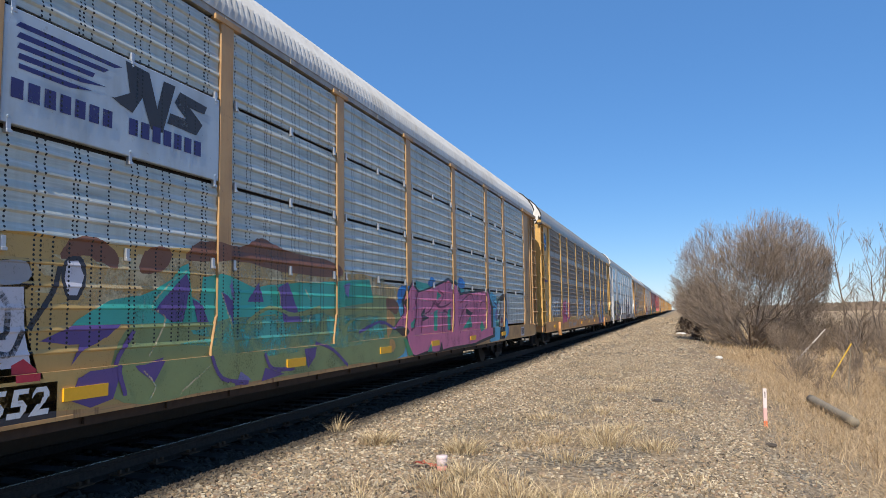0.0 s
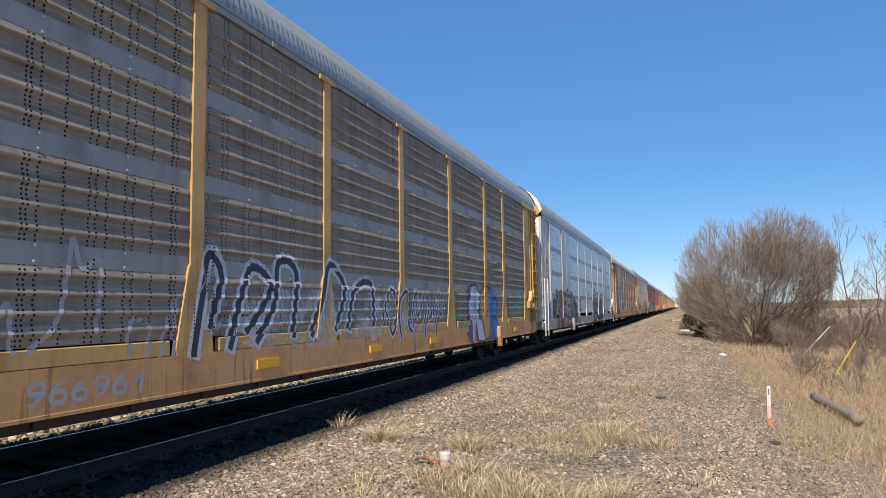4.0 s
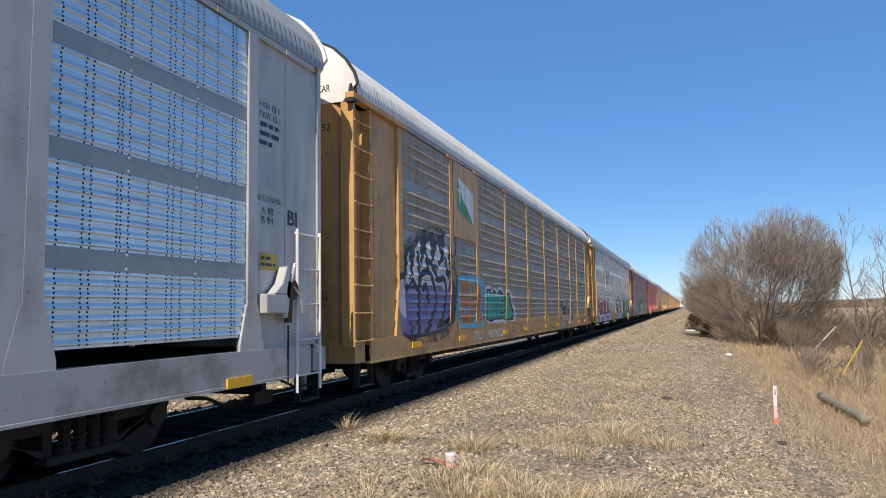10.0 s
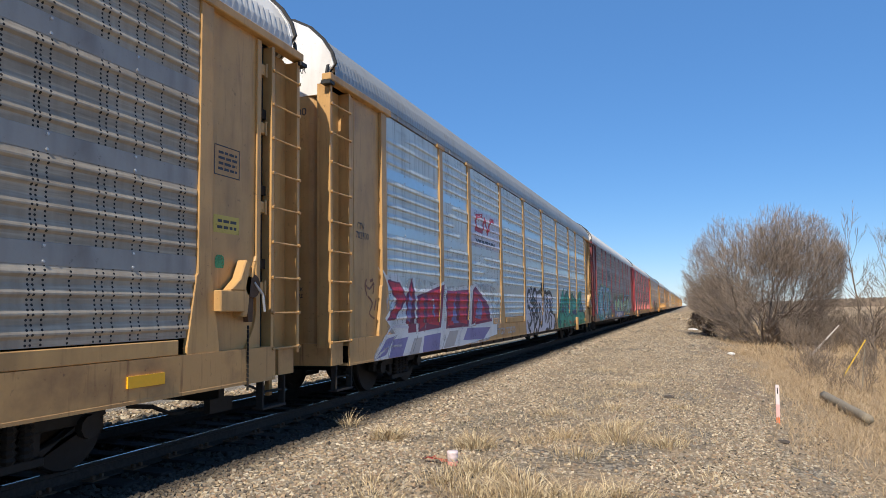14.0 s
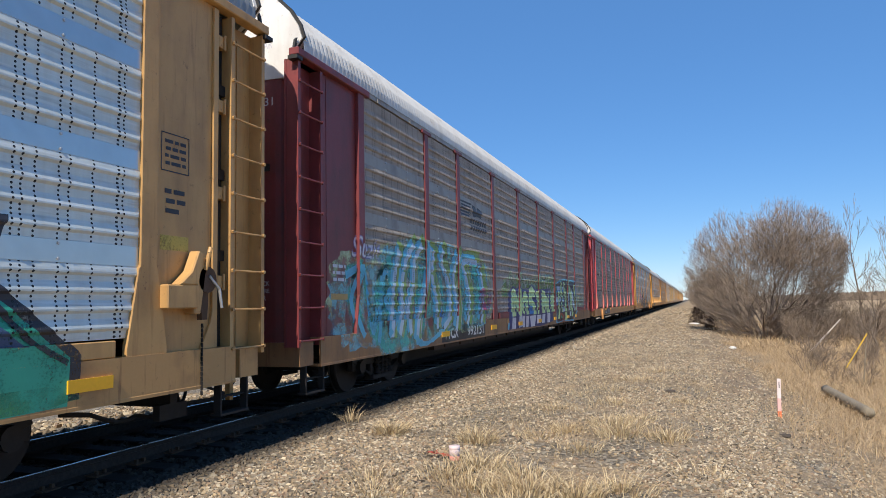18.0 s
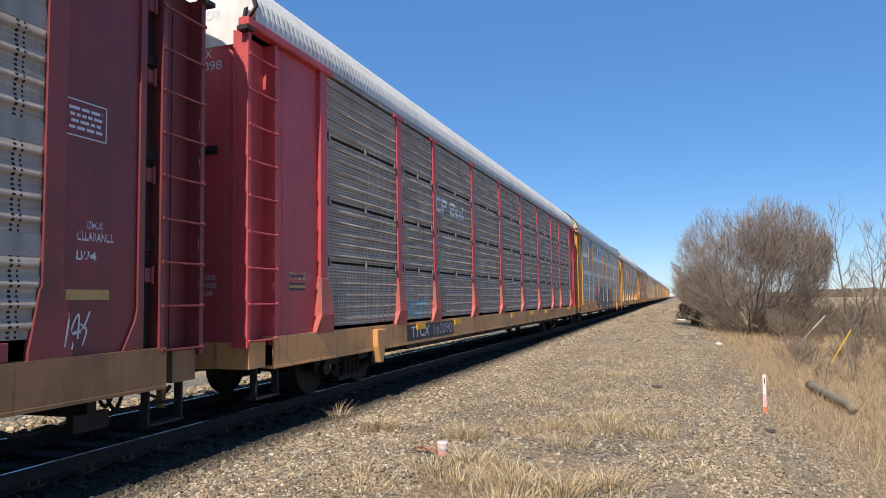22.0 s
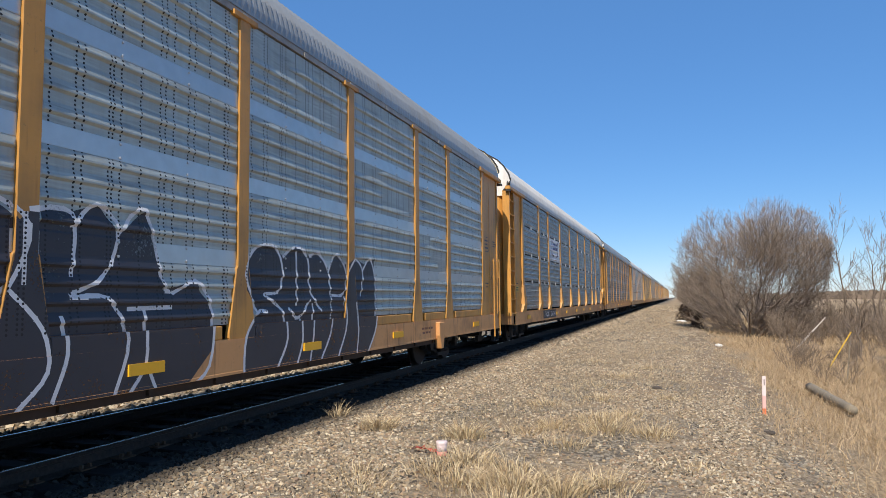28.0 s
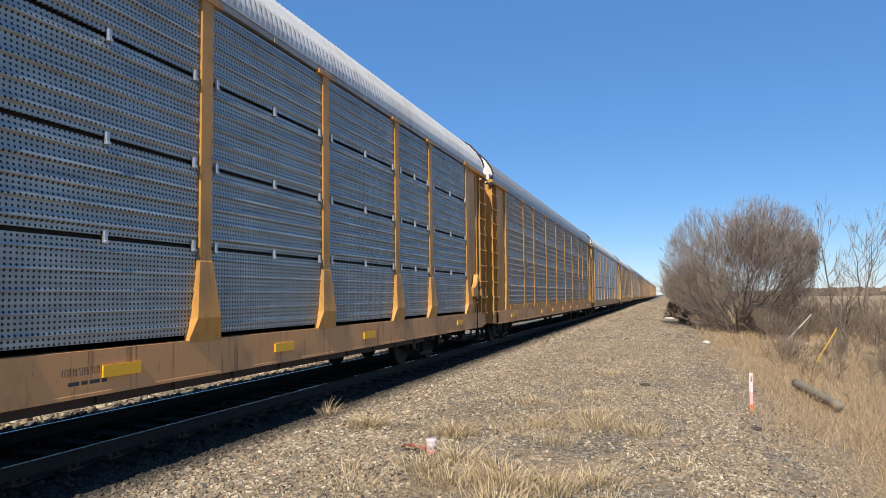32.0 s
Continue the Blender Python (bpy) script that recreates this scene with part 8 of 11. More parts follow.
k.lines(([(10.17, 1.72), (10.63, 1.25), (10.96, 1.04)], [(7.68, 2.08), (8.09, 1.86), (8.66, 1.64)], [(6.30, 1.06), (6.76, 1.17), (7.37, 0.99), (7.10, 0.76)], [(8.07, 0.68), (8.64, 0.85), (9.06, 0.71)],), 0.05, "coal")
k.lines(([(4.04, 0.74), (4.11, 1.03), (4.45, 1.31)], [(4.55, 0.85), (4.84, 0.93), (5.05, 0.72)], [(5.95, 0.82), (6.30, 0.88)], [(6.85, 1.30), (7.10, 1.05)],), 0.035, "haze_teal")
k.done()
k = Skin(4, "graffiti", "black scribble on the sill")
k.lines(([(3.28, 0.68), (3.37, 0.84), (3.44, 0.62), (3.53, 0.81), (3.57, 0.63)], [(3.62, 0.62), (3.61, 0.86), (3.72, 0.64)], [(3.33, 0.90), (3.56, 0.91)],), 0.04, "coal")
k.done()
k = Skin(4, "lettering", "faded white reporting marks")
k.word("TTGX 702500", -5.0, -2.9, 0.74, 0.92, "faded", bold=0.01)
board(k, 12.05, 12.45, 2.85, 3.25, "coal")
k.fill(rect(12.05, 12.45, 2.05, 2.2), "gold")
bars(k, 12.1, 12.4, 2.4, 2.7, "coal", 3)
k.word("GTW", -12.75, -12.5, 2.75, 2.86, "coal")
k.word("702500", -12.8, -12.35, 2.6, 2.71, "coal")
k.done()

# wagon 5
k = Skin(5, "graffiti", "large blue, green and grey flowing letters")
k.fill(blob(-13.0, -10.2, 0.9, 2.4, rng, 60, 0.2), "haze_lime")
k.fill(blob(-12.9, -10.4, 0.7, 2.2, rng, 60, 0.2), "haze_sky")
scrawl(k, -12.4, -10.6, 0.9, 2.0, 3, (("haze_teal", 0.26), ("sky", 0.12)), 51, 1.05)
k.fill(poly(rounded([(-11.26, 2.31), (-10.50, 2.55), (-10.32, 2.76), (-10.16, 2.73), (-9.84, 2.76), (-8.90, 2.73), (-7.87, 2.73), (-5.28, 2.54), (-4.56, 2.07), (-4.97, 0.96), (-9.42, 0.75), (-11.20, 0.52)])), "haze_lime")
k.fill(poly(rounded([(-11.25, 2.21), (-10.02, 2.67), (-8.90, 2.69), (-7.74, 2.75), (-5.28, 2.48), (-4.87, 2.17), (-4.97, 0.99), (-8.12, 0.90), (-9.42, 0.71), (-11.20, 0.57)])), "haze_sky")
k.fill(poly(rounded([(-11.25, 2.02), (-9.84, 2.54), (-8.12, 2.57), (-5.51, 2.30), (-5.31, 1.09), (-9.42, 0.81), (-11.21, 0.71)])), "haze_teal")
k.lines(([(-10.73, 0.99), (-10.64, 1.53), (-10.54, 2.03), (-10.34, 2.49)], [(-10.40, 1.01), (-10.22, 1.43), (-10.23, 1.88), (-9.97, 2.39), (-9.63, 2.64)], [(-9.91, 0.99), (-9.95, 1.43), (-9.70, 1.87), (-9.59, 2.38), (-9.21, 2.68)], [(-9.61, 0.83), (-9.49, 1.25), (-9.20, 1.58), (-8.92, 2.10), (-8.77, 2.63)], [(-8.50, 1.08), (-8.45, 1.58), (-8.67, 2.11), (-8.56, 2.59)], [(-8.09, 1.06), (-7.64, 1.33), (-7.64, 1.93), (-8.10, 2.41), (-7.97, 2.67)], [(-7.29, 1.00), (-7.13, 1.50), (-7.36, 2.12), (-6.97, 2.62)], [(-6.47, 1.10), (-6.19, 1.59), (-6.37, 2.09), (-6.63, 2.51), (-5.57, 2.57)], [(-5.38, 1.10), (-5.02, 1.70), (-5.24, 2.32)],), 0.3, "leaf")
k.lines(([(-10.83, 1.00), (-10.74, 1.53), (-10.64, 2.02), (-10.45, 2.47)], [(-10.51, 1.02), (-10.34, 1.44), (-10.35, 1.87), (-10.10, 2.37), (-9.78, 2.61)], [(-10.04, 1.01), (-10.08, 1.43), (-9.84, 1.87), (-9.74, 2.36), (-9.38, 2.65)], [(-9.75, 0.85), (-9.64, 1.26), (-9.36, 1.58), (-9.10, 2.08), (-8.96, 2.61)], [(-8.70, 1.10), (-8.65, 1.58), (-8.86, 2.10), (-8.76, 2.56)], [(-8.32, 1.07), (-7.89, 1.34), (-7.89, 1.92), (-8.32, 2.38), (-8.21, 2.64)], [(-7.56, 1.02), (-7.42, 1.50), (-7.63, 2.11), (-7.26, 2.59)], [(-6.80, 1.11), (-6.54, 1.59), (-6.71, 2.07), (-6.95, 2.48), (-5.96, 2.53)], [(-5.79, 1.12), (-5.45, 1.70), (-5.66, 2.29)],), 0.17, "sky")
k.lines(([(-10.77, 0.95), (-10.68, 1.47), (-10.58, 1.97), (-10.39, 2.42)], [(-10.44, 0.96), (-10.27, 1.38), (-10.28, 1.82), (-10.02, 2.32), (-9.70, 2.56)], [(-9.96, 0.94), (-10.00, 1.37), (-9.76, 1.81), (-9.65, 2.30), (-9.28, 2.59)], [(-9.67, 0.78), (-9.56, 1.19), (-9.27, 1.51), (-9.00, 2.02), (-8.85, 2.55)], [(-8.58, 1.01), (-8.53, 1.51), (-8.75, 2.03), (-8.65, 2.50)], [(-8.19, 0.98), (-7.75, 1.25), (-7.75, 1.84), (-8.19, 2.31), (-8.07, 2.57)], [(-7.41, 0.92), (-7.26, 1.41), (-7.47, 2.03), (-7.10, 2.51)], [(-6.62, 1.01), (-6.34, 1.49), (-6.52, 1.98), (-6.77, 2.40), (-5.74, 2.44)], [(-5.56, 1.00), (-5.21, 1.59), (-5.42, 2.19)],), 0.13, "pale")
k.lines(([(-10.69, 0.91), (-10.59, 1.44), (-10.49, 1.95), (-10.29, 2.41)], [(-10.35, 0.92), (-10.17, 1.34), (-10.18, 1.79), (-9.91, 2.30), (-9.57, 2.55)], [(-9.85, 0.89), (-9.89, 1.33), (-9.64, 1.78), (-9.52, 2.28), (-9.13, 2.58)], [(-9.54, 0.73), (-9.42, 1.15), (-9.12, 1.48), (-8.84, 1.99), (-8.69, 2.53)], [(-8.41, 0.96), (-8.35, 1.47), (-8.58, 2.01), (-8.47, 2.48)], [(-8.00, 0.93), (-7.53, 1.19), (-7.53, 1.80), (-8.00, 2.29), (-7.87, 2.56)], [(-7.17, 0.86), (-7.01, 1.36), (-7.24, 1.99), (-6.84, 2.49)], [(-6.33, 0.94), (-6.04, 1.43), (-6.22, 1.94), (-6.49, 2.38), (-5.39, 2.42)], [(-5.20, 0.92), (-4.83, 1.53), (-5.06, 2.16)],), 0.05, "haze_white")
k.lines(([(-9.46, 0.92), (-9.47, 1.25), (-9.26, 1.62)], [(-9.50, 0.82), (-9.20, 0.70), (-8.88, 0.78), (-8.41, 0.92)], [(-8.35, 1.11), (-8.24, 1.46), (-8.47, 1.89)], [(-7.74, 1.12), (-7.87, 1.75), (-8.24, 2.47)], [(-7.17, 1.31), (-7.31, 1.95), (-7.46, 2.07)], [(-6.51, 1.34), (-6.67, 2.27)], [(-10.47, 1.36), (-10.26, 1.36)], [(-10.10, 1.28), (-10.07, 1.64), (-9.87, 1.90)], [(-8.94, 1.76), (-8.79, 1.75)],), 0.025, "lilac")
k.fill(poly(rounded([(-9.71, 0.72), (-9.70, 0.88), (-9.46, 0.78), (-9.07, 0.74), (-8.41, 0.94), (-8.21, 0.89), (-8.88, 0.71), (-9.29, 0.66)])), "sky")
k.fill(poly(rounded([(-10.51, 1.69), (-10.39, 1.71), (-10.39, 1.55), (-10.51, 1.58)])), "haze_pink")
k.fill(poly(rounded([(-9.86, 1.60), (-9.73, 1.58), (-9.77, 1.53)])), "haze_pink")
k.fill(poly(rounded([(-5.52, 1.78), (-4.63, 1.80), (-4.65, 1.36), (-5.42, 1.32)])), "haze_pink")
k.lines(([(-5.46, 1.73), (-5.31, 1.34)], [(-5.24, 1.76), (-5.13, 1.34)], [(-5.01, 1.76), (-4.90, 1.36)], [(-5.52, 1.73), (-4.63, 1.78)],), 0.03, "wine")
k.fill(poly(rounded([(-8.35, 1.23), (-8.30, 1.37), (-8.18, 1.18), (-8.30, 1.17)])), "blue")
k.fill(poly(rounded([(-8.91, 1.88), (-8.86, 1.97), (-8.81, 1.88), (-8.86, 1.82)])), "blue")
k.done()
k = Skin(5, "graffiti", "green and purple block letters in a lime haze")
k.fill(poly(rounded([(-3.33, 2.05), (-2.68, 2.24), (-2.50, 2.52), (-2.26, 2.29), (-1.53, 2.38), (-1.10, 2.39), (-0.20, 2.27), (1.32, 2.40), (3.98, 2.43), (4.13, 1.97), (0.25, 1.84), (-2.08, 1.83), (-3.32, 1.61)])), "haze_lime")
k.fill(poly(rounded([(-3.33, 1.94), (-2.49, 2.13), (-1.53, 2.15), (-0.20, 2.18), (2.19, 2.30), (3.98, 2.29), (3.96, 1.70), (-3.32, 1.61)])), "haze_leaf")
k.lines(([(-2.67, 1.93), (-2.56, 2.13), (-2.41, 2.21), (-2.09, 2.10), (-1.63, 2.29), (-1.27, 2.25), (-0.98, 2.08), (-0.48, 2.20), (0.09, 2.06), (1.32, 2.24), (2.18, 2.19), (3.52, 2.39)], [(-1.27, 2.33), (-1.10, 2.31), (-0.98, 2.12)],), 0.1, "haze_lime")
k.fill(poly([(-2.94, 0.70), (-2.86, 1.05), (-2.81, 1.62), (-2.66, 1.81), (-2.46, 1.89), (-2.08, 1.95), (-1.88, 1.87), (-1.62, 1.91), (-1.52, 1.94), (-1.29, 1.92), (-0.98, 1.88), (-0.48, 1.90), (-0.20, 1.91), (0.25, 2.06), (0.80, 1.91), (3.36, 1.94), (3.48, 0.75), (1.41, 0.65), (-1.29, 0.69)]), "navy")
k.fill(poly([(-2.59, 1.03), (-2.54, 1.46), (-2.48, 1.78), (-2.43, 1.78), (-2.49, 1.02)]), "blue")
k.fill(poly([(-0.33, 1.09), (-0.20, 1.30), (0.17, 1.36), (0.37, 1.19), (0.25, 1.10)]), "blue")
k.fill(poly([(-2.45, 1.81), (-2.16, 1.88), (-1.95, 1.80), (-1.69, 1.56), (-1.58, 1.85), (-1.47, 1.89), (-1.30, 1.86), (-1.22, 1.25), (-1.38, 1.01), (-1.72, 1.08), (-1.98, 1.42), (-2.06, 1.05), (-2.50, 1.07)]), "lime")
k.fill(poly([(-1.19, 1.14), (-1.14, 1.56), (-0.86, 1.82), (-0.54, 1.79), (-0.37, 1.56), (-0.37, 1.09), (-0.71, 1.09), (-0.78, 1.21), (-0.93, 1.20), (-0.97, 1.08)]), "lime")
k.fill(poly([(-0.20, 1.87), (0.25, 2.00), (0.66, 1.83), (0.62, 1.62), (0.17, 1.65), (0.41, 1.49), (0.71, 1.42), (0.71, 1.08), (0.25, 1.06), (0.35, 1.26), (0.17, 1.34), (-0.20, 1.36), (-0.26, 1.52)]), "lime")
k.fill(poly([(0.73, 1.81), (1.31, 1.85), (1.31, 1.41), (1.12, 1.06), (0.89, 1.06), (1.02, 1.46)]), "lime")
k.fill(poly([(1.78, 1.89), (2.24, 1.85), (2.73, 1.56), (2.94, 1.90), (2.99, 1.08), (2.41, 1.08), (2.23, 1.37), (2.11, 1.09), (1.62, 1.08)]), "lime")
k.fill(poly([(3.28, 1.69), (3.96, 1.76), (3.87, 1.11), (3.27, 1.10)]), "lime")
k.fill(poly([(-0.92, 1.22), (-0.85, 1.46), (-0.73, 1.48), (-0.75, 1.21)]), "navy")
k.fill(poly([(-2.50, 1.03), (-2.08, 1.02), (-2.16, 0.70), (-2.63, 0.70)]), "lilac")
k.fill(poly([(-1.69, 1.04), (-1.30, 1.07), (-1.27, 0.73), (-1.78, 0.70)]), "lilac")
k.fill(poly([(-1.25, 1.04), (-0.99, 1.05), (-1.05, 0.70), (-1.27, 0.72)]), "lilac")
k.fill(poly([(-0.80, 1.03), (-0.43, 1.03), (-0.56, 0.69), (-0.89, 0.70)]), "lilac")
k.fill(poly([(-0.32, 1.02), (0.62, 1.03), (0.37, 0.68), (-0.18, 0.69)]), "lilac")
k.fill(poly([(0.77, 1.03), (1.41, 1.03), (1.31, 0.75), (0.68, 0.77)]), "lilac")
k.fill(poly([(1.62, 1.03), (2.11, 1.05), (1.94, 0.74), (1.49, 0.75)]), "lilac")
k.fill(poly([(2.47, 1.06), (2.99, 1.06), (2.92, 0.73), (2.40, 0.73)]), "lilac")
k.lines(([(-2.46, 1.78), (-2.51, 1.43), (-2.63, 0.76)], [(-1.14, 1.52), (-1.22, 1.14)], [(0.75, 1.76), (0.89, 1.36)], [(-0.33, 1.05), (-0.19, 0.69)],), 0.02, "haze_white")
k.fill(poly([(-3.12, 0.99), (-3.00, 1.01), (-2.90, 0.91), (-3.00, 0.84), (-3.12, 0.88)]), "orange_tan")
k.fill(poly(rounded([(-3.10, 0.77), (-3.03, 0.87), (-2.90, 0.88), (-2.93, 0.74), (-3.05, 0.70)])), "sky")
k.done()
k = Skin(5, "graffiti", "lime and pale blue letters edged in teal")
k.fill(poly([(4.12, 0.66), (4.35, 1.11), (4.54, 1.72), (4.33, 2.17), (4.55, 2.17), (5.34, 2.34), (6.57, 2.40), (7.57, 2.37), (8.96, 2.39), (9.28, 1.00), (8.07, 0.62), (5.85, 0.69), (4.39, 0.64)]), "sky")
k.fill(poly([(4.34, 0.74), (4.40, 1.08), (4.60, 1.71), (4.41, 2.14), (5.39, 2.26), (6.57, 2.34), (7.49, 2.29), (8.83, 2.29), (9.08, 1.06), (8.07, 0.68), (5.85, 0.73), (4.41, 0.68)]), "coal")
k.fill(poly([(4.57, 2.08), (5.43, 2.08), (5.49, 1.98), (5.41, 1.93), (4.77, 1.89), (4.63, 1.89)]), "pale")
k.fill(poly([(4.21, 1.52), (4.46, 1.64), (5.35, 1.64), (5.55, 1.57), (5.23, 1.45), (4.47, 1.31)]), "pale")
k.fill(poly([(5.67, 2.06), (6.16, 2.06), (6.11, 1.89), (5.68, 1.91)]), "pale")
k.fill(poly([(5.78, 1.62), (6.19, 1.61), (6.10, 1.47), (5.74, 1.44)]), "pale")
k.fill(poly([(5.59, 1.06), (5.84, 1.33), (6.09, 1.16), (6.11, 1.07)]), "pale")
k.fill(poly([(7.87, 2.08), (8.35, 1.75), (8.76, 1.18), (8.46, 1.04), (8.00, 1.55)]), "pale")
k.fill(poly([(7.12, 1.09), (6.99, 1.42), (7.04, 1.81), (7.26, 2.07), (7.49, 2.15), (7.22, 1.77), (7.19, 1.42), (7.30, 1.09)]), "pale")
k.fill(poly([(7.15, 0.80), (7.19, 1.04), (7.65, 1.04), (7.49, 0.86)]), "pale")
k.fill(poly([(4.63, 1.91), (4.81, 1.90), (5.41, 1.93), (5.39, 1.87), (4.66, 1.84)]), "blue")
k.fill(poly([(4.50, 1.42), (5.22, 1.50), (5.14, 1.41), (4.47, 1.31)]), "blue")
k.fill(poly([(5.68, 1.95), (6.11, 1.94), (6.09, 1.87), (5.68, 1.87)]), "blue")
k.fill(poly([(4.93, 1.91), (5.15, 1.79), (5.10, 1.52), (5.16, 1.31), (4.84, 0.79), (4.50, 0.80), (4.86, 1.39), (4.83, 1.74)]), "lime")
k.fill(poly([(5.45, 2.25), (5.72, 2.27), (5.65, 1.81), (5.78, 1.77), (5.69, 1.40), (5.55, 1.05), (5.31, 1.05), (5.63, 1.62), (5.34, 1.69)]), "lime")
k.fill(poly([(6.09, 2.25), (6.35, 2.28), (6.27, 1.99), (6.51, 2.00), (6.58, 1.06), (6.12, 1.07), (6.11, 1.24), (6.33, 1.43), (6.16, 1.71), (6.02, 1.70)]), "lime")
k.fill(poly([(7.49, 2.15), (7.75, 2.03), (7.88, 1.69), (7.83, 1.36), (7.58, 1.09), (7.30, 1.09), (7.57, 1.50), (7.54, 1.78), (7.32, 1.77), (7.26, 2.05)]), "lime")
k.fill(poly([(8.45, 2.19), (8.80, 2.21), (9.06, 1.06), (8.66, 1.07), (8.77, 1.65)]), "lime")
k.fill(poly([(7.92, 1.99), (8.06, 1.55), (8.09, 1.21), (7.90, 1.02), (7.61, 1.05)]), "lime")
k.fill(poly([(6.01, 0.72), (6.06, 1.01), (6.52, 1.02), (6.55, 0.73)]), "lime")
k.fill(poly([(7.57, 0.83), (7.77, 1.00), (8.12, 0.98), (7.90, 0.82)]), "lime")
k.fill(poly([(7.22, 1.45), (7.33, 1.72), (7.52, 1.77), (7.57, 1.50), (7.41, 1.13), (7.22, 1.19)]), "black")
k.fill(poly(rounded([(6.58, 1.22), (6.77, 1.85), (6.86, 2.33), (7.18, 2.54), (7.57, 2.30), (7.11, 2.13), (6.97, 1.64), (6.91, 1.08)])), "haze_lime")
k.fill(poly(rounded([(8.85, 1.50), (9.52, 1.78), (10.30, 2.28), (10.86, 1.80), (11.16, 1.29), (9.51, 1.27)])), "haze_lime")
k.fill(poly([(5.07, 0.82), (5.24, 1.01), (5.41, 0.92), (5.60, 0.80), (5.16, 0.81)]), "teal")
k.lines(([(5.15, 1.79), (5.12, 1.52), (5.19, 1.31)], [(5.67, 2.25), (5.63, 1.80), (5.54, 1.44)], [(6.32, 2.27), (6.24, 1.95), (6.33, 1.47)], [(6.97, 1.46), (7.19, 1.46)], [(7.86, 1.45), (8.12, 1.45)],), 0.03, "coal")
k.lines(([(9.06, 1.44), (9.29, 1.94), (9.64, 1.78), (9.63, 1.20)], [(10.02, 1.91), (10.27, 2.28), (10.57, 1.86), (11.16, 1.35)], [(9.07, 1.82), (9.52, 1.72), (10.16, 1.97)],), 0.02, "haze_white")
k.lines(([(4.93, 0.96), (5.28, 0.98)], [(5.09, 0.97), (5.00, 0.70)], [(5.28, 0.95), (5.56, 0.98)], [(5.44, 0.96), (5.33, 0.71)], [(5.58, 0.69), (5.85, 0.96)], [(5.60, 0.92), (5.86, 0.69)],), 0.09, "rust")
k.fill(poly([(7.98, 0.70), (8.12, 0.91), (8.25, 0.70)]), "orange")
k.done()
k = Skin(5, "graffiti", "pale cursive tag")
k.word("Suzie", -12.1, -11.1, 2.22, 2.55, "lilac", "violet", 0.03, shear=0.3)
k.done()
k = Skin(5, "lettering", "white stencilled wagon number on black")
k.fill(rect(-8.35, -5.25, 0.66, 0.99), "black")
k.word("VTGX", -8.2, -7.3, 0.72, 0.93, "white", bold=0.015)
k.word("992131", -6.65, -5.4, 0.72, 0.93, "white", bold=0.015)
k.done()
k = Skin(5, "sign_panel", "faded dark stripes and bars")
for j in range(5):
    z = 3.86 - j * 0.075
    k.fill(poly([(-6.85, z), (-6.0 - 0.05 * j, z - 0.01), (-6.1 - 0.05 * j, z - 0.045), (-6.85, z - 0.04)]), "coal")
k.fill(poly([(-6.0, 3.84), (-5.75, 3.82), (-5.65, 3.7), (-5.6, 3.82), (-5.2, 3.76), (-5.25, 3.58), (-5.6, 3.6), (-5.85, 3.55), (-5.95, 3.62)]), "coal")
for j in range(7):
    k.fill(rect(-6.15 + j * 0.19, -6.01 + j * 0.19, 3.38, 3.50), "coal")
    k.fill(rect(-6.15 + j * 0.19, -6.01 + j * 0.19, 3.22, 3.33), "coal")
    k.layer -= 0.5
k.done()
k = Skin(5, "lettering", "white stencilled data boxes and tags")
board(k, 11.96, 12.42, 2.94, 3.27, "lilac")
k.word("DECK", 12.23, 12.40, 2.14, 2.21, "lilac")
k.word("CLEARANCE", 12.12, 12.52, 2.03, 2.11, "lilac")
k.word("B94", 12.12, 12.33, 1.86, 1.94, "lilac")
k.fill(rect(11.96, 12.48, 1.51, 1.60), "tan")
k.lines(([(11.97, 1.12), (12.01, 1.36), (12.05, 1.40), (12.06, 1.22)], [(12.04, 1.10), (12.10, 1.30), (12.16, 1.38), (12.15, 1.18)], [(12.10, 1.22), (12.20, 1.26), (12.27, 1.40)], [(12.20, 1.12), (12.24, 1.24), (12.18, 1.30)]), 0.018, "lilac")
k.fill(rect(-12.75, -12.25, 1.55, 1.64), "tan")
bars(k, -12.7, -12.3, 1.8, 2.1, "lilac", 3)
k.done()

# wagon 6
k = Skin(6, "sign_panel", "faded white block shapes on the screens")
for j, (a, b) in enumerate(((-6.98, -6.62), (-6.55, -6.2), (-6.0, -5.65), (-5.6, -5.35), (-5.27, -5.17), (-5.08, -4.95))):
    z0 = 3.38
    z1 = 3.70 if j < 3 or j == 5 else 3.60
    k.fill(rect(a, a + 0.1, z0, z1), "white")
    k.fill(rect(a, b, z1 - 0.07, z1), "white")
    if j != 1:
        k.fill(rect(a, b, z0, z0 + 0.07), "white")
    if j in (1, 2, 3):
        k.fill(rect(b - 0.09, b, z0 + 0.14, z1), "white")
        k.fill(rect(a, b, z0 + 0.14, z0 + 0.2), "white")
    k.layer = 1
k.done()
k = Skin(6, "lettering", "white stencilled wagon number on a dark patch")
k.fill(rect(-8.75, -6.0, 0.68, 0.99), "coal")
k.word("TTGX", -8.55, -7.55, 0.74, 0.95, "white", bold=0.005)
k.word("160090", -7.3, -6.1, 0.74, 0.95, "faded", bold=0.005)
for j, (a, b) in enumerate(((6.2, 6.45), (6.5, 6.75), (6.8, 7.1))):
    k.fill(rect((a + b) / 2 - 0.035, (a + b) / 2 + 0.035, 0.74, 0.95), "rust")
    k.fill(rect(a, b, 0.89, 0.95), "rust")
    k.layer -= 0.5
board(k, 12.05, 12.5, 2.55, 2.95, "lilac")
k.fill(rect(12.02, 12.5, 2.02, 2.06), "tan")
k.fill(rect(-12.7, -12.3, 1.62, 1.72), "coal")
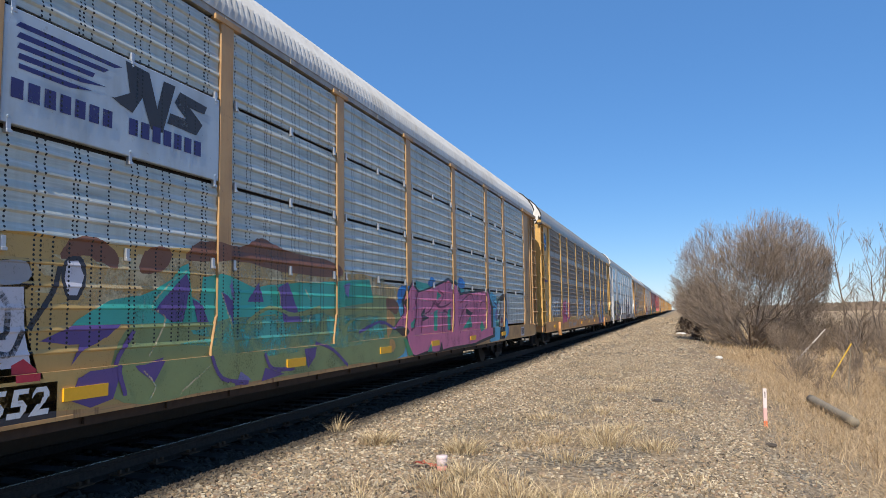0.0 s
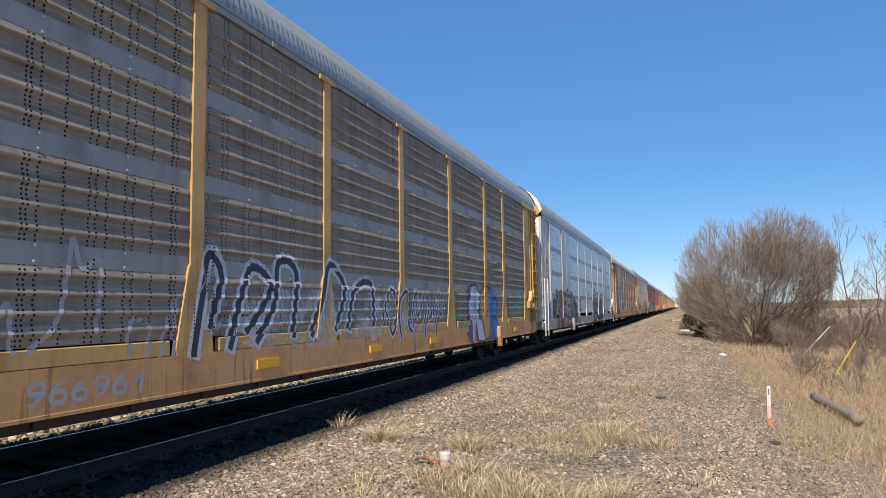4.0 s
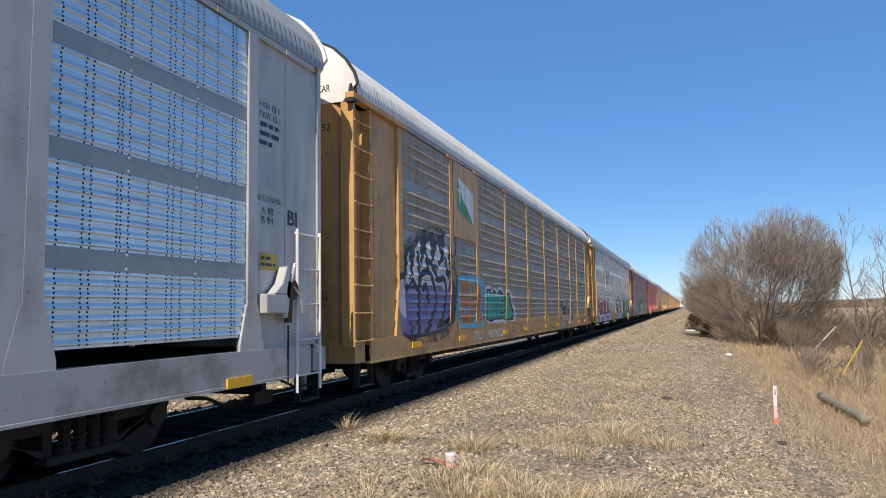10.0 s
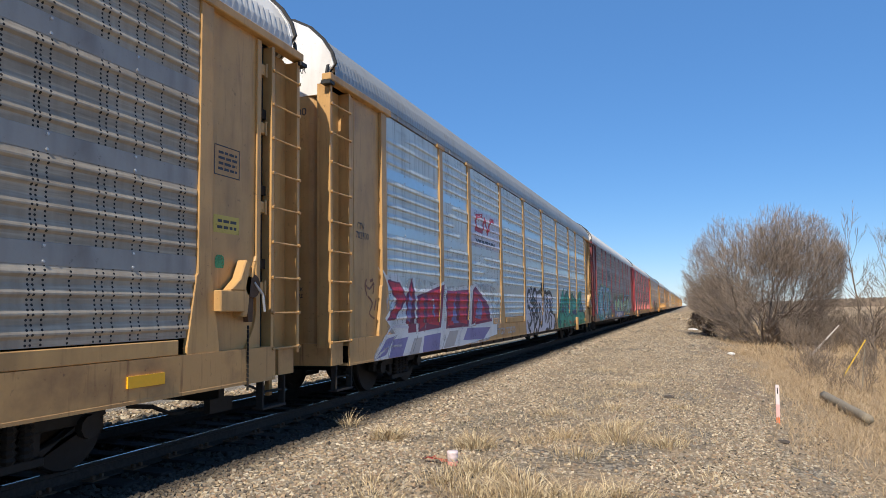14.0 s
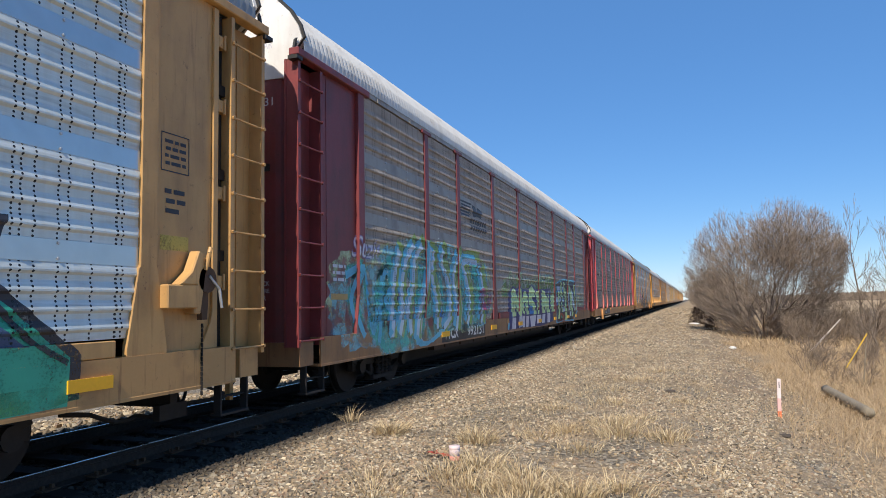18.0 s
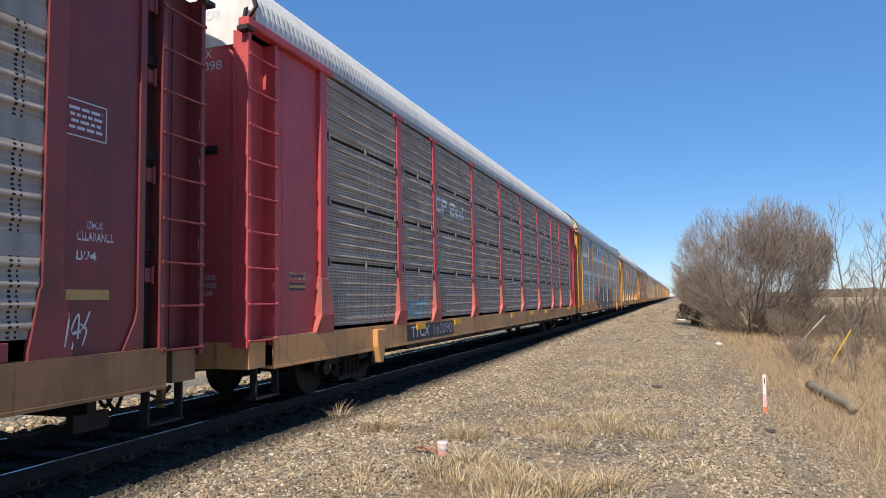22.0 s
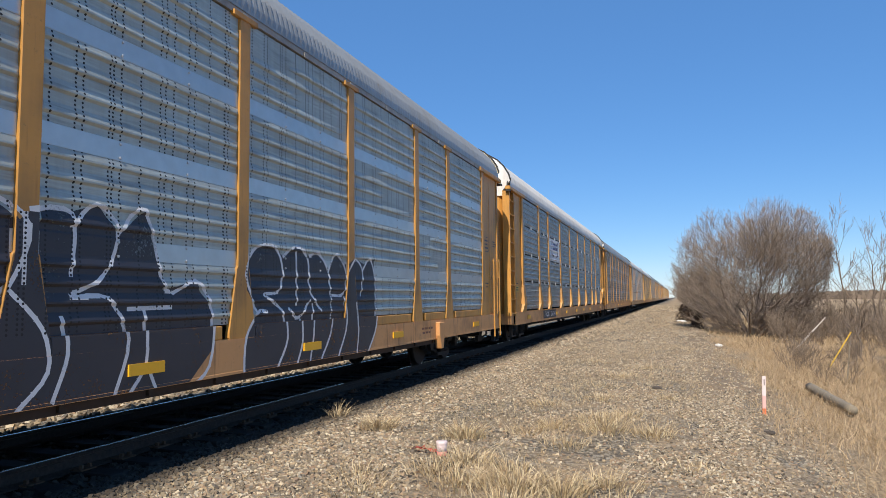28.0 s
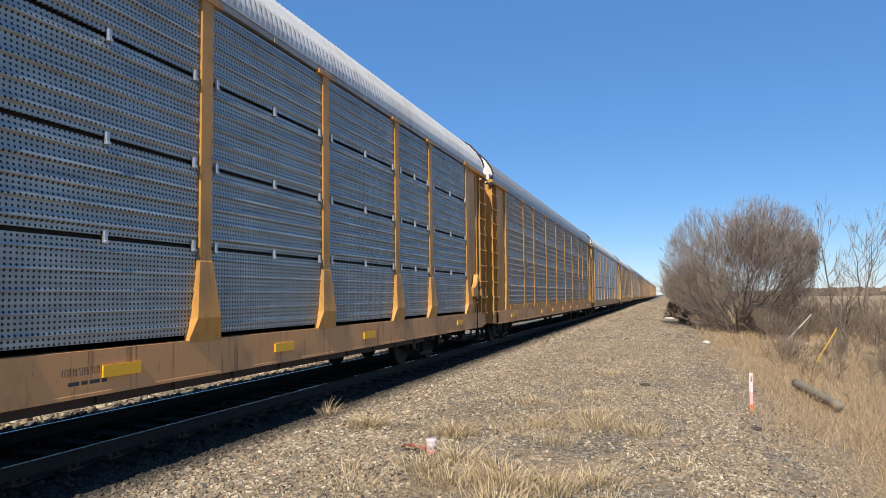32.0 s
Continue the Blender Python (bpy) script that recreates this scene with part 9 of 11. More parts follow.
k.fill(rect(-12.7, -12.3, 1.65, 1.69), "tan")
k.done()
k = Skin(6, "graffiti", "worn blue patch of spray paint")
k.fill(blob(-8.75, -7.3, 1.08, 1.5, rng, 30, 0.3), "haze_sky")
k.done()

# wagon 7
k = Skin(7, "graffiti", "pink and turquoise letters on a wine-red ground")
k.fill(poly(rounded([(-5.80, 2.15), (-5.26, 2.19), (-5.08, 2.18), (-4.84, 2.15), (-4.69, 1.94), (-4.30, 1.84), (-4.06, 1.61), (-4.25, 1.52), (-4.92, 1.49), (-5.77, 1.45)])), "hot")
k.fill(poly([(-5.77, 1.52), (-5.05, 1.52), (-4.49, 1.57), (-4.08, 1.47), (-3.75, 1.45), (-3.70, 1.21), (-3.77, 1.03), (-3.93, 0.91), (-5.21, 0.88), (-5.75, 0.87)]), "wine")
k.lines(([(-5.07, 1.92), (-4.84, 1.99), (-4.69, 1.82)], [(-4.93, 1.62), (-4.75, 1.60)],), 0.1, "haze_pink")
k.lines(([(-5.30, 1.64), (-5.18, 1.62), (-5.11, 1.47), (-5.14, 1.24), (-5.07, 1.11), (-4.79, 1.06), (-4.80, 0.88)], [(-5.00, 1.31), (-5.08, 1.39), (-4.95, 1.50), (-4.75, 1.44), (-4.60, 1.25), (-4.36, 1.09), (-4.27, 0.90)], [(-5.00, 1.31), (-4.90, 1.25), (-4.88, 1.40)], [(-5.12, 1.62), (-5.00, 1.80), (-4.77, 2.06), (-4.60, 2.09), (-4.62, 1.85), (-4.75, 1.60), (-4.75, 1.44)], [(-4.94, 1.99), (-4.73, 2.00), (-4.54, 1.86)], [(-4.61, 1.60), (-4.44, 1.73), (-4.47, 1.39), (-4.16, 1.33), (-3.99, 1.50), (-3.80, 1.57), (-3.69, 1.35), (-3.74, 1.14), (-3.89, 0.97)], [(-4.33, 1.55), (-4.08, 1.71), (-3.97, 1.61), (-4.16, 1.48)], [(-5.53, 1.83), (-5.41, 1.56), (-5.53, 1.21), (-5.33, 1.01)],), 0.075, "turquoise")
k.done()
k = Skin(7, "graffiti", "black bubble letters with a white edge")
k.fill(poly([(-3.20, 0.61), (-3.33, 1.08), (-3.45, 1.58), (-3.36, 1.98), (-3.11, 2.26), (-2.83, 2.20), (-2.66, 1.98), (-2.42, 2.26), (-2.13, 2.20), (-1.92, 2.07), (-1.76, 2.32), (-1.47, 2.13), (-1.32, 2.25), (-0.96, 2.25), (-0.69, 2.34), (-0.46, 2.09), (-0.13, 2.36), (0.13, 1.58), (0.58, 1.69), (0.87, 1.37), (0.86, 0.95), (0.41, 0.56), (-1.49, 0.61)]), "coal")
k.lines(([(-3.21, 0.63), (-3.34, 1.08), (-3.45, 1.58), (-3.36, 2.00), (-3.11, 2.26), (-2.83, 2.20), (-2.67, 1.96), (-2.72, 1.58), (-3.11, 1.40)], [(-2.97, 1.40), (-2.52, 1.20), (-2.45, 1.03), (-2.67, 0.63)], [(-2.67, 1.96), (-2.40, 2.26), (-2.07, 2.13), (-1.91, 1.68), (-1.86, 0.99), (-2.16, 0.61)], [(-2.32, 1.71), (-2.42, 1.54), (-2.38, 1.24), (-2.24, 1.19), (-2.18, 1.54), (-2.32, 1.71)], [(-1.92, 2.10), (-1.76, 2.32), (-1.38, 2.08), (-1.55, 1.59), (-1.75, 1.52), (-1.79, 1.36)], [(-1.55, 1.57), (-1.24, 1.25), (-1.19, 0.90), (-1.45, 0.63)], [(-1.38, 2.22), (-0.96, 2.23), (-0.96, 1.70)], [(-0.96, 2.11), (-0.72, 2.34), (-0.46, 2.14), (-0.61, 1.71), (-0.96, 1.52), (-0.56, 1.50), (-0.34, 1.12), (-0.50, 0.62)],), 0.04, "white")
k.lines(([(-0.46, 2.09), (-0.13, 2.36), (0.17, 1.58), (0.60, 1.69), (0.87, 1.37), (0.80, 0.77), (0.47, 0.56)], [(-1.05, 1.34), (-1.00, 1.04), (-1.14, 0.65)], [(-0.32, 1.40), (0.25, 1.41)], [(-0.12, 1.38), (-0.12, 0.89), (-0.32, 0.62)], [(-0.12, 0.89), (0.01, 0.62)], [(-2.76, 1.56), (-2.75, 1.29)], [(-1.42, 2.18), (-1.42, 1.62)],), 0.04, "white")
k.lines(([(-3.11, 0.97), (-3.05, 0.83)], [(-2.96, 0.98), (-2.99, 0.86)], [(-2.90, 0.95), (-2.62, 0.94)], [(-2.78, 0.94), (-2.83, 0.70), (-2.93, 0.77)],), 0.03, "lilac")
k.done()
k = Skin(7, "graffiti", "black bubble letters with a white edge")
k.fill(poly([(1.39, 0.61), (1.46, 1.02), (1.72, 1.32), (1.47, 1.60), (1.48, 1.87), (1.71, 2.14), (2.12, 2.16), (2.29, 2.04), (2.59, 2.20), (2.86, 2.09), (3.19, 2.14), (3.50, 1.94), (3.73, 2.17), (4.05, 2.01), (4.36, 2.15), (4.69, 2.05), (5.07, 2.16), (5.10, 1.00), (4.76, 0.61)]), "coal")
k.lines(([(1.42, 0.61), (1.46, 1.02), (1.72, 1.32), (1.92, 1.33)], [(1.72, 1.32), (1.45, 1.78), (1.71, 2.13), (2.12, 2.14), (2.28, 1.85), (2.17, 1.58), (1.87, 1.54), (2.26, 1.34), (2.35, 0.97), (2.13, 0.63)], [(2.29, 2.04), (2.61, 2.20), (2.91, 2.04), (2.96, 1.62), (3.28, 1.32)], [(2.61, 2.12), (2.62, 1.41)], [(2.43, 1.36), (2.67, 1.23), (2.96, 1.46)], [(2.72, 1.21), (2.72, 0.90), (2.58, 0.61)], [(2.96, 2.09), (3.22, 2.13), (3.50, 1.84), (3.56, 1.12), (3.23, 0.63)], [(3.05, 1.41), (3.02, 0.99), (2.92, 0.63)], [(3.50, 1.90), (3.73, 2.16), (4.04, 1.92), (3.97, 1.57), (3.61, 1.54)], [(3.97, 1.51), (4.03, 1.11), (3.73, 0.61)],), 0.04, "white")
k.lines(([(4.10, 1.92), (4.36, 2.12), (4.63, 1.94), (4.56, 1.54)], [(4.63, 1.94), (4.92, 2.15), (5.11, 1.77), (5.10, 1.07), (4.76, 0.62)], [(4.36, 1.42), (4.42, 1.03), (4.35, 0.62)],), 0.04, "white")
k.done()
k = Skin(7, "lettering", "dark lettering on the upper screens and sill")
k.fill(rect(-4.15, -1.45, 4.02, 4.7), "sign")
k.word("AMERICA", -4.3 + 0.2, -2.5, 4.18, 4.44, "navy", bold=0.015)
k.word("716353", -5.25, -3.95, 0.73, 0.92, "coal", bold=0.01)
board(k, 12.1, 12.55, 2.75, 3.15, "coal", 3)
k.word("AF", 12.7, 12.85, 1.98, 2.08, "coal")
bars(k, 7.2, 8.1, 0.75, 0.92, "brown", 2)
k.done()
k = Skin(7, "sign_panel", "shield in blue, white and red stripes")
k.fill(rect(-8.9, -7.15, 3.2, 4.86), "grey")
k.fill(poly([(-8.65, 4.8), (-7.4, 4.8), (-7.4, 3.8), (-8.0, 3.35), (-8.65, 3.8)]), "white")
k.fill(poly([(-8.65, 4.8), (-7.4, 4.8), (-7.4, 4.4), (-8.65, 4.4)]), "blue")
for j in range(5):
    y = -8.6 + j * 0.25
    k.fill(rect(y, y + 0.12, 3.75 - 0.16 * (1 - abs(j - 2) / 2), 4.38), "red")
    k.layer -= 0.5
k.done()

# wagon 8
k = Skin(8, "sign_panel", "white panel with dark brackets and bars")
k.fill(rect(-6.92, -4.33, 3.0, 3.92), "white")
for a, s in ((-6.3, 1), (-4.85, -1)):
    k.fill(rect(a, a + 0.07, 3.25, 3.85), "navy")
    k.fill(rect(min(a, a + s * 0.2), max(a, a + s * 0.2) , 3.79, 3.85), "navy")
    k.fill(rect(min(a, a + s * 0.2), max(a, a + s * 0.2), 3.25, 3.31), "navy")
    k.layer -= 0.5
k.layer += 1
for a in (-6.0, -5.65, -5.3):
    k.fill(rect(a, a + 0.28, 3.48, 3.76), "navy")
    k.fill(rect(a + 0.09, a + 0.2 , 3.55, 3.69), "white")
    k.layer -= 0.5
k.layer += 1
for a in (-6.1, -5.95, -5.2, -5.05):
    k.fill(blob(a, a + 0.1, 3.18, 3.28, rng, 12, 0.02), "coal")
k.done()
k = Skin(6, "end_label", "cream label with dark bars")
k.fill(rect(-12.73, -12.1, 1.76, 1.87), "haze_cream")
bars(k, -12.70, -12.14, 1.78, 1.85, "coal", 1)
k.done()
k = Skin(7, "end_sign", "red and white prohibition disc")
ring = lambda r: [(13.07 + r * math.cos(u * math.pi / 14), 1.80 + r * math.sin(u * math.pi / 14)) for u in range(28)]
k.fill(poly(ring(0.125)), "red")
k.fill(poly(ring(0.092)), "white")
k.fill(poly([(12.99, 1.86), (13.01, 1.88), (13.15, 1.74), (13.13, 1.72)]), "red")
k.done()
k = Skin(7, "end_print", "dark stencilled print on the end plate")
bars(k, 12.97, 13.38, 2.91, 3.10, "coal", 3)
bars(k, 12.10, 12.50, 1.75, 1.92, "coal", 2)
k.done()
k = Skin(8, "lettering", "white stencilled wagon number on a black patch")
k.fill(rect(-8.6, -5.8, 0.69, 1.0), "coal")
k.word("TTGX", -8.35, -7.35, 0.75, 0.94, "white", bold=0.005, shear=0.1)
k.word("253141", -7.0, -5.95, 0.75, 0.94, "white", bold=0.005, shear=0.1)
k.word("FOR RESTRICTED LOADING ONLY", -0.45, 0.35, 0.82, 0.89, "coal")
bars(k, -0.4, 0.25, 0.72, 0.79, "coal", 1)
k.word("R1", -5.2, -5.05, 0.78, 0.9, "white")
k.fill(rect(-12.83, -12.42, 1.68, 1.87), "gold")
bars(k, -12.80, -12.45, 1.70, 1.85, "coal", 2)
bars(k, -12.80, -12.5, 1.92, 1.97, "coal", 1)
k.word("PENNY", 3.0, 3.25, 0.78, 0.86, "coal")
k.done()
k = Skin(1, "lettering", "black stencilled data boxes")
board(k, 12.05, 12.5, 2.8, 3.2, "coal")
board(k, 12.05, 12.5, 1.95, 2.15, "coal", 2)
bars(k, 12.1, 12.45, 2.35, 2.65, "coal", 3)
disc = [(-12.58 + 0.37 * math.cos(u * math.pi / 18), 4.22 + 0.38 * math.sin(u * math.pi / 18)) for u in range(36)]
k.fill(poly(disc), "emblem")
k.fill(poly([(-12.58 + (y + 12.58) * 0.62, 4.22 + (z - 4.22) * 0.62) for y, z in disc]), "slate")
k.fill(rect(-12.64, -12.52, 3.98, 4.5), "blue")
k.fill(rect(-12.82, -12.34, 4.2, 4.32), "blue")
k.fill(rect(-12.80, -12.66, 4.36, 4.44), "pale")
k.fill(rect(-12.50, -12.38, 4.04, 4.12), "pale")
bars(k, -12.95, -12.2, 2.56, 2.77, "navy", 1)
board(k, -12.85, -12.4, 1.62, 1.84, "coal", 1)
bars(k, -12.75, -12.35, 3.25, 3.45, "coal", 4)
bars(k, -12.68, -12.42, 2.95, 3.1, "coal", 3)
k.done()
k = Skin(0, "lettering", "black stencilled data boxes")
board(k, 12.05, 12.5, 2.85, 3.2, "brown")
board(k, 12.05, 12.5, 1.9, 2.05, "coal", 1)
k.fill(rect(10.95, 11.4, 0.68, 0.96), "lilac")
for j in range(3):
    k.fill(rect(10.99 + j * 0.13, 11.09 + j * 0.13, 0.72, 0.92), "coal")
k.word("B 100", 12.1, 12.4, 1.42, 1.52, "coal")
k.done()
k = Skin(3, "lettering", "black stencilled data boxes")
board(k, 12.05, 12.5, 3.0, 3.35, "coal")
k.fill(rect(12.05, 12.5, 2.35, 2.55), "gold")
bars(k, 12.1, 12.45, 2.38, 2.52, "coal", 2)
k.fill(blob(12.08, 12.24, 1.95, 2.1, rng, 16, 0.01), "green")
k.done()


def end_words(i, rows, hue):
    """Stencilled words on the end walls, which face along the line."""
    for text, z, h, x0, w in rows:
        segs = text_segments(text, 0.01)
        a, b, c, d = bounds(segs)
        cu = bpy.data.curves.new("word", "FONT")
        cu.body, cu.offset = text, 0.008
        ob = bpy.data.objects.new("word", cu)
        scene.collection.objects.link(ob)
        me = bpy.data.meshes.new_from_object(ob)
        bpy.data.objects.remove(ob)
        bpy.data.curves.remove(cu)
        me.materials.clear()
        me.materials.append(M[spray(hue, HUES[hue])])
        o = part("end_lettering", me, None, CARS[i], "stencilled words")
        y = -13.614 if z > 4.9 else -13.604
        kx, kz = w / (b - a), h / (d - c)
        o.matrix_basis = Matrix.Translation((x0 - a * kx, y, z - c * kz)) @ pose(0, 0, 0, 90) @ Matrix.Diagonal((kx, kz, 1, 1))


NUMS = {1: "966964", 3: "987452", 4: "702500", 5: "992131", 6: "160898", 7: "716353", 8: "253141"}
for i, num in NUMS.items():
    end_words(i, [("EXCESS HEIGHT CAR", 5.06, 0.12, 0.05, 1.05), ("TTGX", 4.57 if i != 5 else 4.44, 0.12, 0.6, 0.36), (num, 4.41 if i != 5 else 4.25, 0.12, 0.6, 0.5), ("CLOSE & LOCK", 1.75, 0.06, 0.55, 0.5), ("DOORS BEFORE", 1.65, 0.06, 0.55, 0.5), ("MOVING CAR", 1.55, 0.06, 0.55, 0.45)], "lilac" if i in (5, 6) else "coal")


# ---- ballast, litter and plants ----
def bulk(name, verts, faces, mat, label, category, kind="stuff", smooth=False):
    """One mesh from arrays of corners and equal-sided faces."""
    verts, faces = np.asarray(verts, np.float32), np.asarray(faces, np.int32)
    me = bpy.data.meshes.new(name)
    me.vertices.add(len(verts))
    me.vertices.foreach_set("co", verts.ravel())
    k = faces.shape[1]
    me.loops.add(faces.size)
    me.loops.foreach_set("vertex_index", faces.ravel())
    me.polygons.add(len(faces))
    me.polygons.foreach_set("loop_start", np.arange(0, faces.size, k, dtype=np.int32))
    me.update(calc_edges=True)
    me.validate()
    me.polygons.foreach_set("use_smooth", [smooth] * len(me.polygons))
    me.materials.append(M[mat])
    ob = new(name, me)
    tagged(ob, label, category, "", kind)
    return ob


def island_mat(name, stops, rough=0.9, fine=60.0, bump=0.3):
    N = Nodes(name)
    rnd = N.n("NewGeometry").outputs["Random Per Island"]
    c = N.ramp(rnd, stops)
    f = N.noise(N.coord(), fine, 3)
    c = N.mix(N.math("MULTIPLY", f, 0.5), c, (0.10, 0.085, 0.07))
    if bump:
        N.bump(f, bump, 0.01)
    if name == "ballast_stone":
        # stones near the rails darkened in colour for the train's shade and oil
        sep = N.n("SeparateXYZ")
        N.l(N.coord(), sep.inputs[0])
        oil_and_shade = N.math("MULTIPLY", N.math("SUBTRACT", 2.1, N.math("ABSOLUTE", sep.outputs[0])), 2.2, True)
        c = N.mix(N.math("MULTIPLY", oil_and_shade, 0.9), c, (0.013, 0.0105, 0.009))
    M[name] = N.done(c, rough)


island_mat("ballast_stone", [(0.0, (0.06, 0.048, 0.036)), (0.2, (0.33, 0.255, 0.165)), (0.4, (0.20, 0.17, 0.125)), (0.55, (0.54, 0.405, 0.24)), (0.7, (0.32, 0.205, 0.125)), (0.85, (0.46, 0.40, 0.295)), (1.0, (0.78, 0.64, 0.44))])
NPR = np.random.RandomState(11)


def stones():
    cube = np.array([(x, y, z) for x in (-0.8, 0.8) for y in (-0.8, 0.8) for z in (-0.8, 0.8)])
    quad = np.array([(0, 1, 3, 2), (4, 6, 7, 5), (0, 4, 5, 1), (2, 3, 7, 6), (0, 2, 6, 4), (1, 5, 7, 3)])
    pts = []
    for x0, x1, y0, y1, per, s0, s1 in ((1.3, 2.9, 3.0, 10, 1500, 0.010, 0.025), (1.3, 2.9, 10, 24, 800, 0.012, 0.027), (1.3, 2.9, 24, 50, 130, 0.026, 0.05), (1.3, 3.4, 50, 90, 40, 0.03, 0.06), (2.7, 8.2, 4.0, 9, 1500, 0.005, 0.0195), (2.7, 8.4, 9, 15, 1050, 0.006, 0.018), (2.7, 8.4, 15, 27, 560, 0.008, 0.02), (2.7, 8.2, 27, 46, 200, 0.014, 0.03), (3.2, 7.8, 46, 80, 60, 0.02, 0.04), (1.6, 7.4, 80, 150, 9, 0.05, 0.09), (-4.2, -1.0, 3, 30, 90, 0.022, 0.045), (-0.6, 0.62, 2, 24, 70, 0.02, 0.04), (0.88, 1.3, 2, 22, 200, 0.022, 0.04)):
        n = int((x1 - x0) * (y1 - y0) * per)
        q = np.stack([NPR.uniform(x0, x1, n), NPR.uniform(y0, y1, n), NPR.uniform(s0, s1, n)], 1)
        pts.append(q)
    pts = np.concatenate(pts)
    keep = []
    for x, y, s in pts:
        d = noise.noise((x * 0.8, y * 0.45, 9.0)) + 0.5 * noise.noise((x * 2.1, y * 2.0, 3.0))
        lim = -0.75 if x < 2.9 else (-0.08 if x < 6.6 else -0.25)
        if 6.8 < x and y > 14:
            lim = 0.12
        if 2.9 < x < 6.6 and 5 < y < 12:
            lim = 0.02 if x < 3.9 or y > 9.5 else 0.22
        if x > 7.4:
            lim = 0.15 + (x - 7.4) * 0.6
        soil = 4.2 < x < 6.4 and y < 9
        keep.append(d > lim or NPR.rand() < (0.09 if soil else 0.22))
    pts = pts[np.array(keep)]
    n = len(pts)
    base = cube[None] + NPR.uniform(-0.42, 0.42, (n, 8, 3))
    sc = pts[:, 2][:, None] * np.stack([NPR.uniform(0.8, 1.35, n), NPR.uniform(0.7, 1.2, n), NPR.uniform(0.5, 0.95, n)], 1)
    v = base * sc[:, None]
    a = NPR.uniform(0, 6.28, n)
    ca, sa = np.cos(a)[:, None], np.sin(a)[:, None]
    tilt = NPR.uniform(-0.9, 0.9, n)[:, None]
    vx, vy, vz = v[..., 0], v[..., 1], v[..., 2]
    vx, vz = vx * np.cos(tilt) - vz * np.sin(tilt), vx * np.sin(tilt) + vz * np.cos(tilt)
    vx, vy = vx * ca - vy * sa, vx * sa + vy * ca
    gz = np.array([land(x, y) for x, y, s in pts])
    z = gz[:, None] + vz + pts[:, 2][:, None] * 0.25
    verts = np.stack([vx + pts[:, 0][:, None], vy + pts[:, 1][:, None], z], 2).reshape(-1, 3)
    faces = (quad[None] + (np.arange(n) * 8)[:, None, None]).reshape(-1, 4)
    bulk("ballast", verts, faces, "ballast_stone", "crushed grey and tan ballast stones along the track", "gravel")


stones()


def blades(name, roots, h0, h1, lean, width, mat, label, category="grass", kind="stuff", drift=(0, 0), aim=None):
    """Grass: narrow bent blades, three corners high."""
    roots = np.asarray(roots)
    n = len(roots)
    h = NPR.uniform(h0, h1, n)
    a = NPR.uniform(0, 6.28, n) if aim is None else aim + NPR.uniform(-0.6, 0.6, n)
    l = NPR.uniform(0.1, lean, n) * h
    dx, dy = np.cos(a) * l + drift[0] * h, np.sin(a) * l + drift[1] * h
    b = NPR.uniform(0, 6.28, n)
    wx, wy = np.cos(b) * width / 2, np.sin(b) * width / 2
    rows = []
    for t, w in ((0, 1.0), (0.5, 0.8), (1.0, 0.12)):
        cx, cy, cz = roots[:, 0] + dx * t ** 1.7, roots[:, 1] + dy * t ** 1.7, roots[:, 2] + h * (t - 0.18 * lean * t * t)
        rows.append(np.stack([cx - wx * w, cy - wy * w, cz], 1))
        rows.append(np.stack([cx + wx * w, cy + wy * w, cz], 1))
    v = np.stack(rows, 1).reshape(-1, 3)
    q = np.array([(0, 1, 3, 2), (2, 3, 5, 4)])
    f = (q[None] + (np.arange(n) * 6)[:, None, None]).reshape(-1, 4)
    return bulk(name, v, f, mat, label, category, kind)


island_mat("straw_blade", [(0.0, (0.30, 0.20, 0.10)), (0.5, (0.62, 0.46, 0.25)), (1.0, (0.90, 0.74, 0.47))], 0.7, 20, 0)
island_mat("bank_grass", [(0.0, (0.22, 0.14, 0.075)), (0.5, (0.50, 0.35, 0.19)), (1.0, (0.76, 0.56, 0.33))], 0.75, 12, 0)
island_mat("green_blade", [(0.0, (0.10, 0.14, 0.05)), (1.0, (0.20, 0.22, 0.10))], 0.7, 20, 0)


def tuft(x, y, r, n, h, label="dry straw-coloured tuft of grass in the gravel"):
    a, d = NPR.uniform(0, 6.28, n), r * NPR.uniform(0, 1, n) ** 0.9
    px, py = x + np.cos(a) * d, y + np.sin(a) * d
    roots = np.stack([px, py, np.array([land(u, v) for u, v in zip(px, py)]) - 0.01], 1)
    ob = blades("grass_tuft", roots, h * 0.4, h * 1.25, 1.3, 0.0095, "straw_blade", label, "grass tuft", "stuff", (0, 0), a)
    tagged(ob, group="grass tufts in the gravel")

    tagged(ob, label)


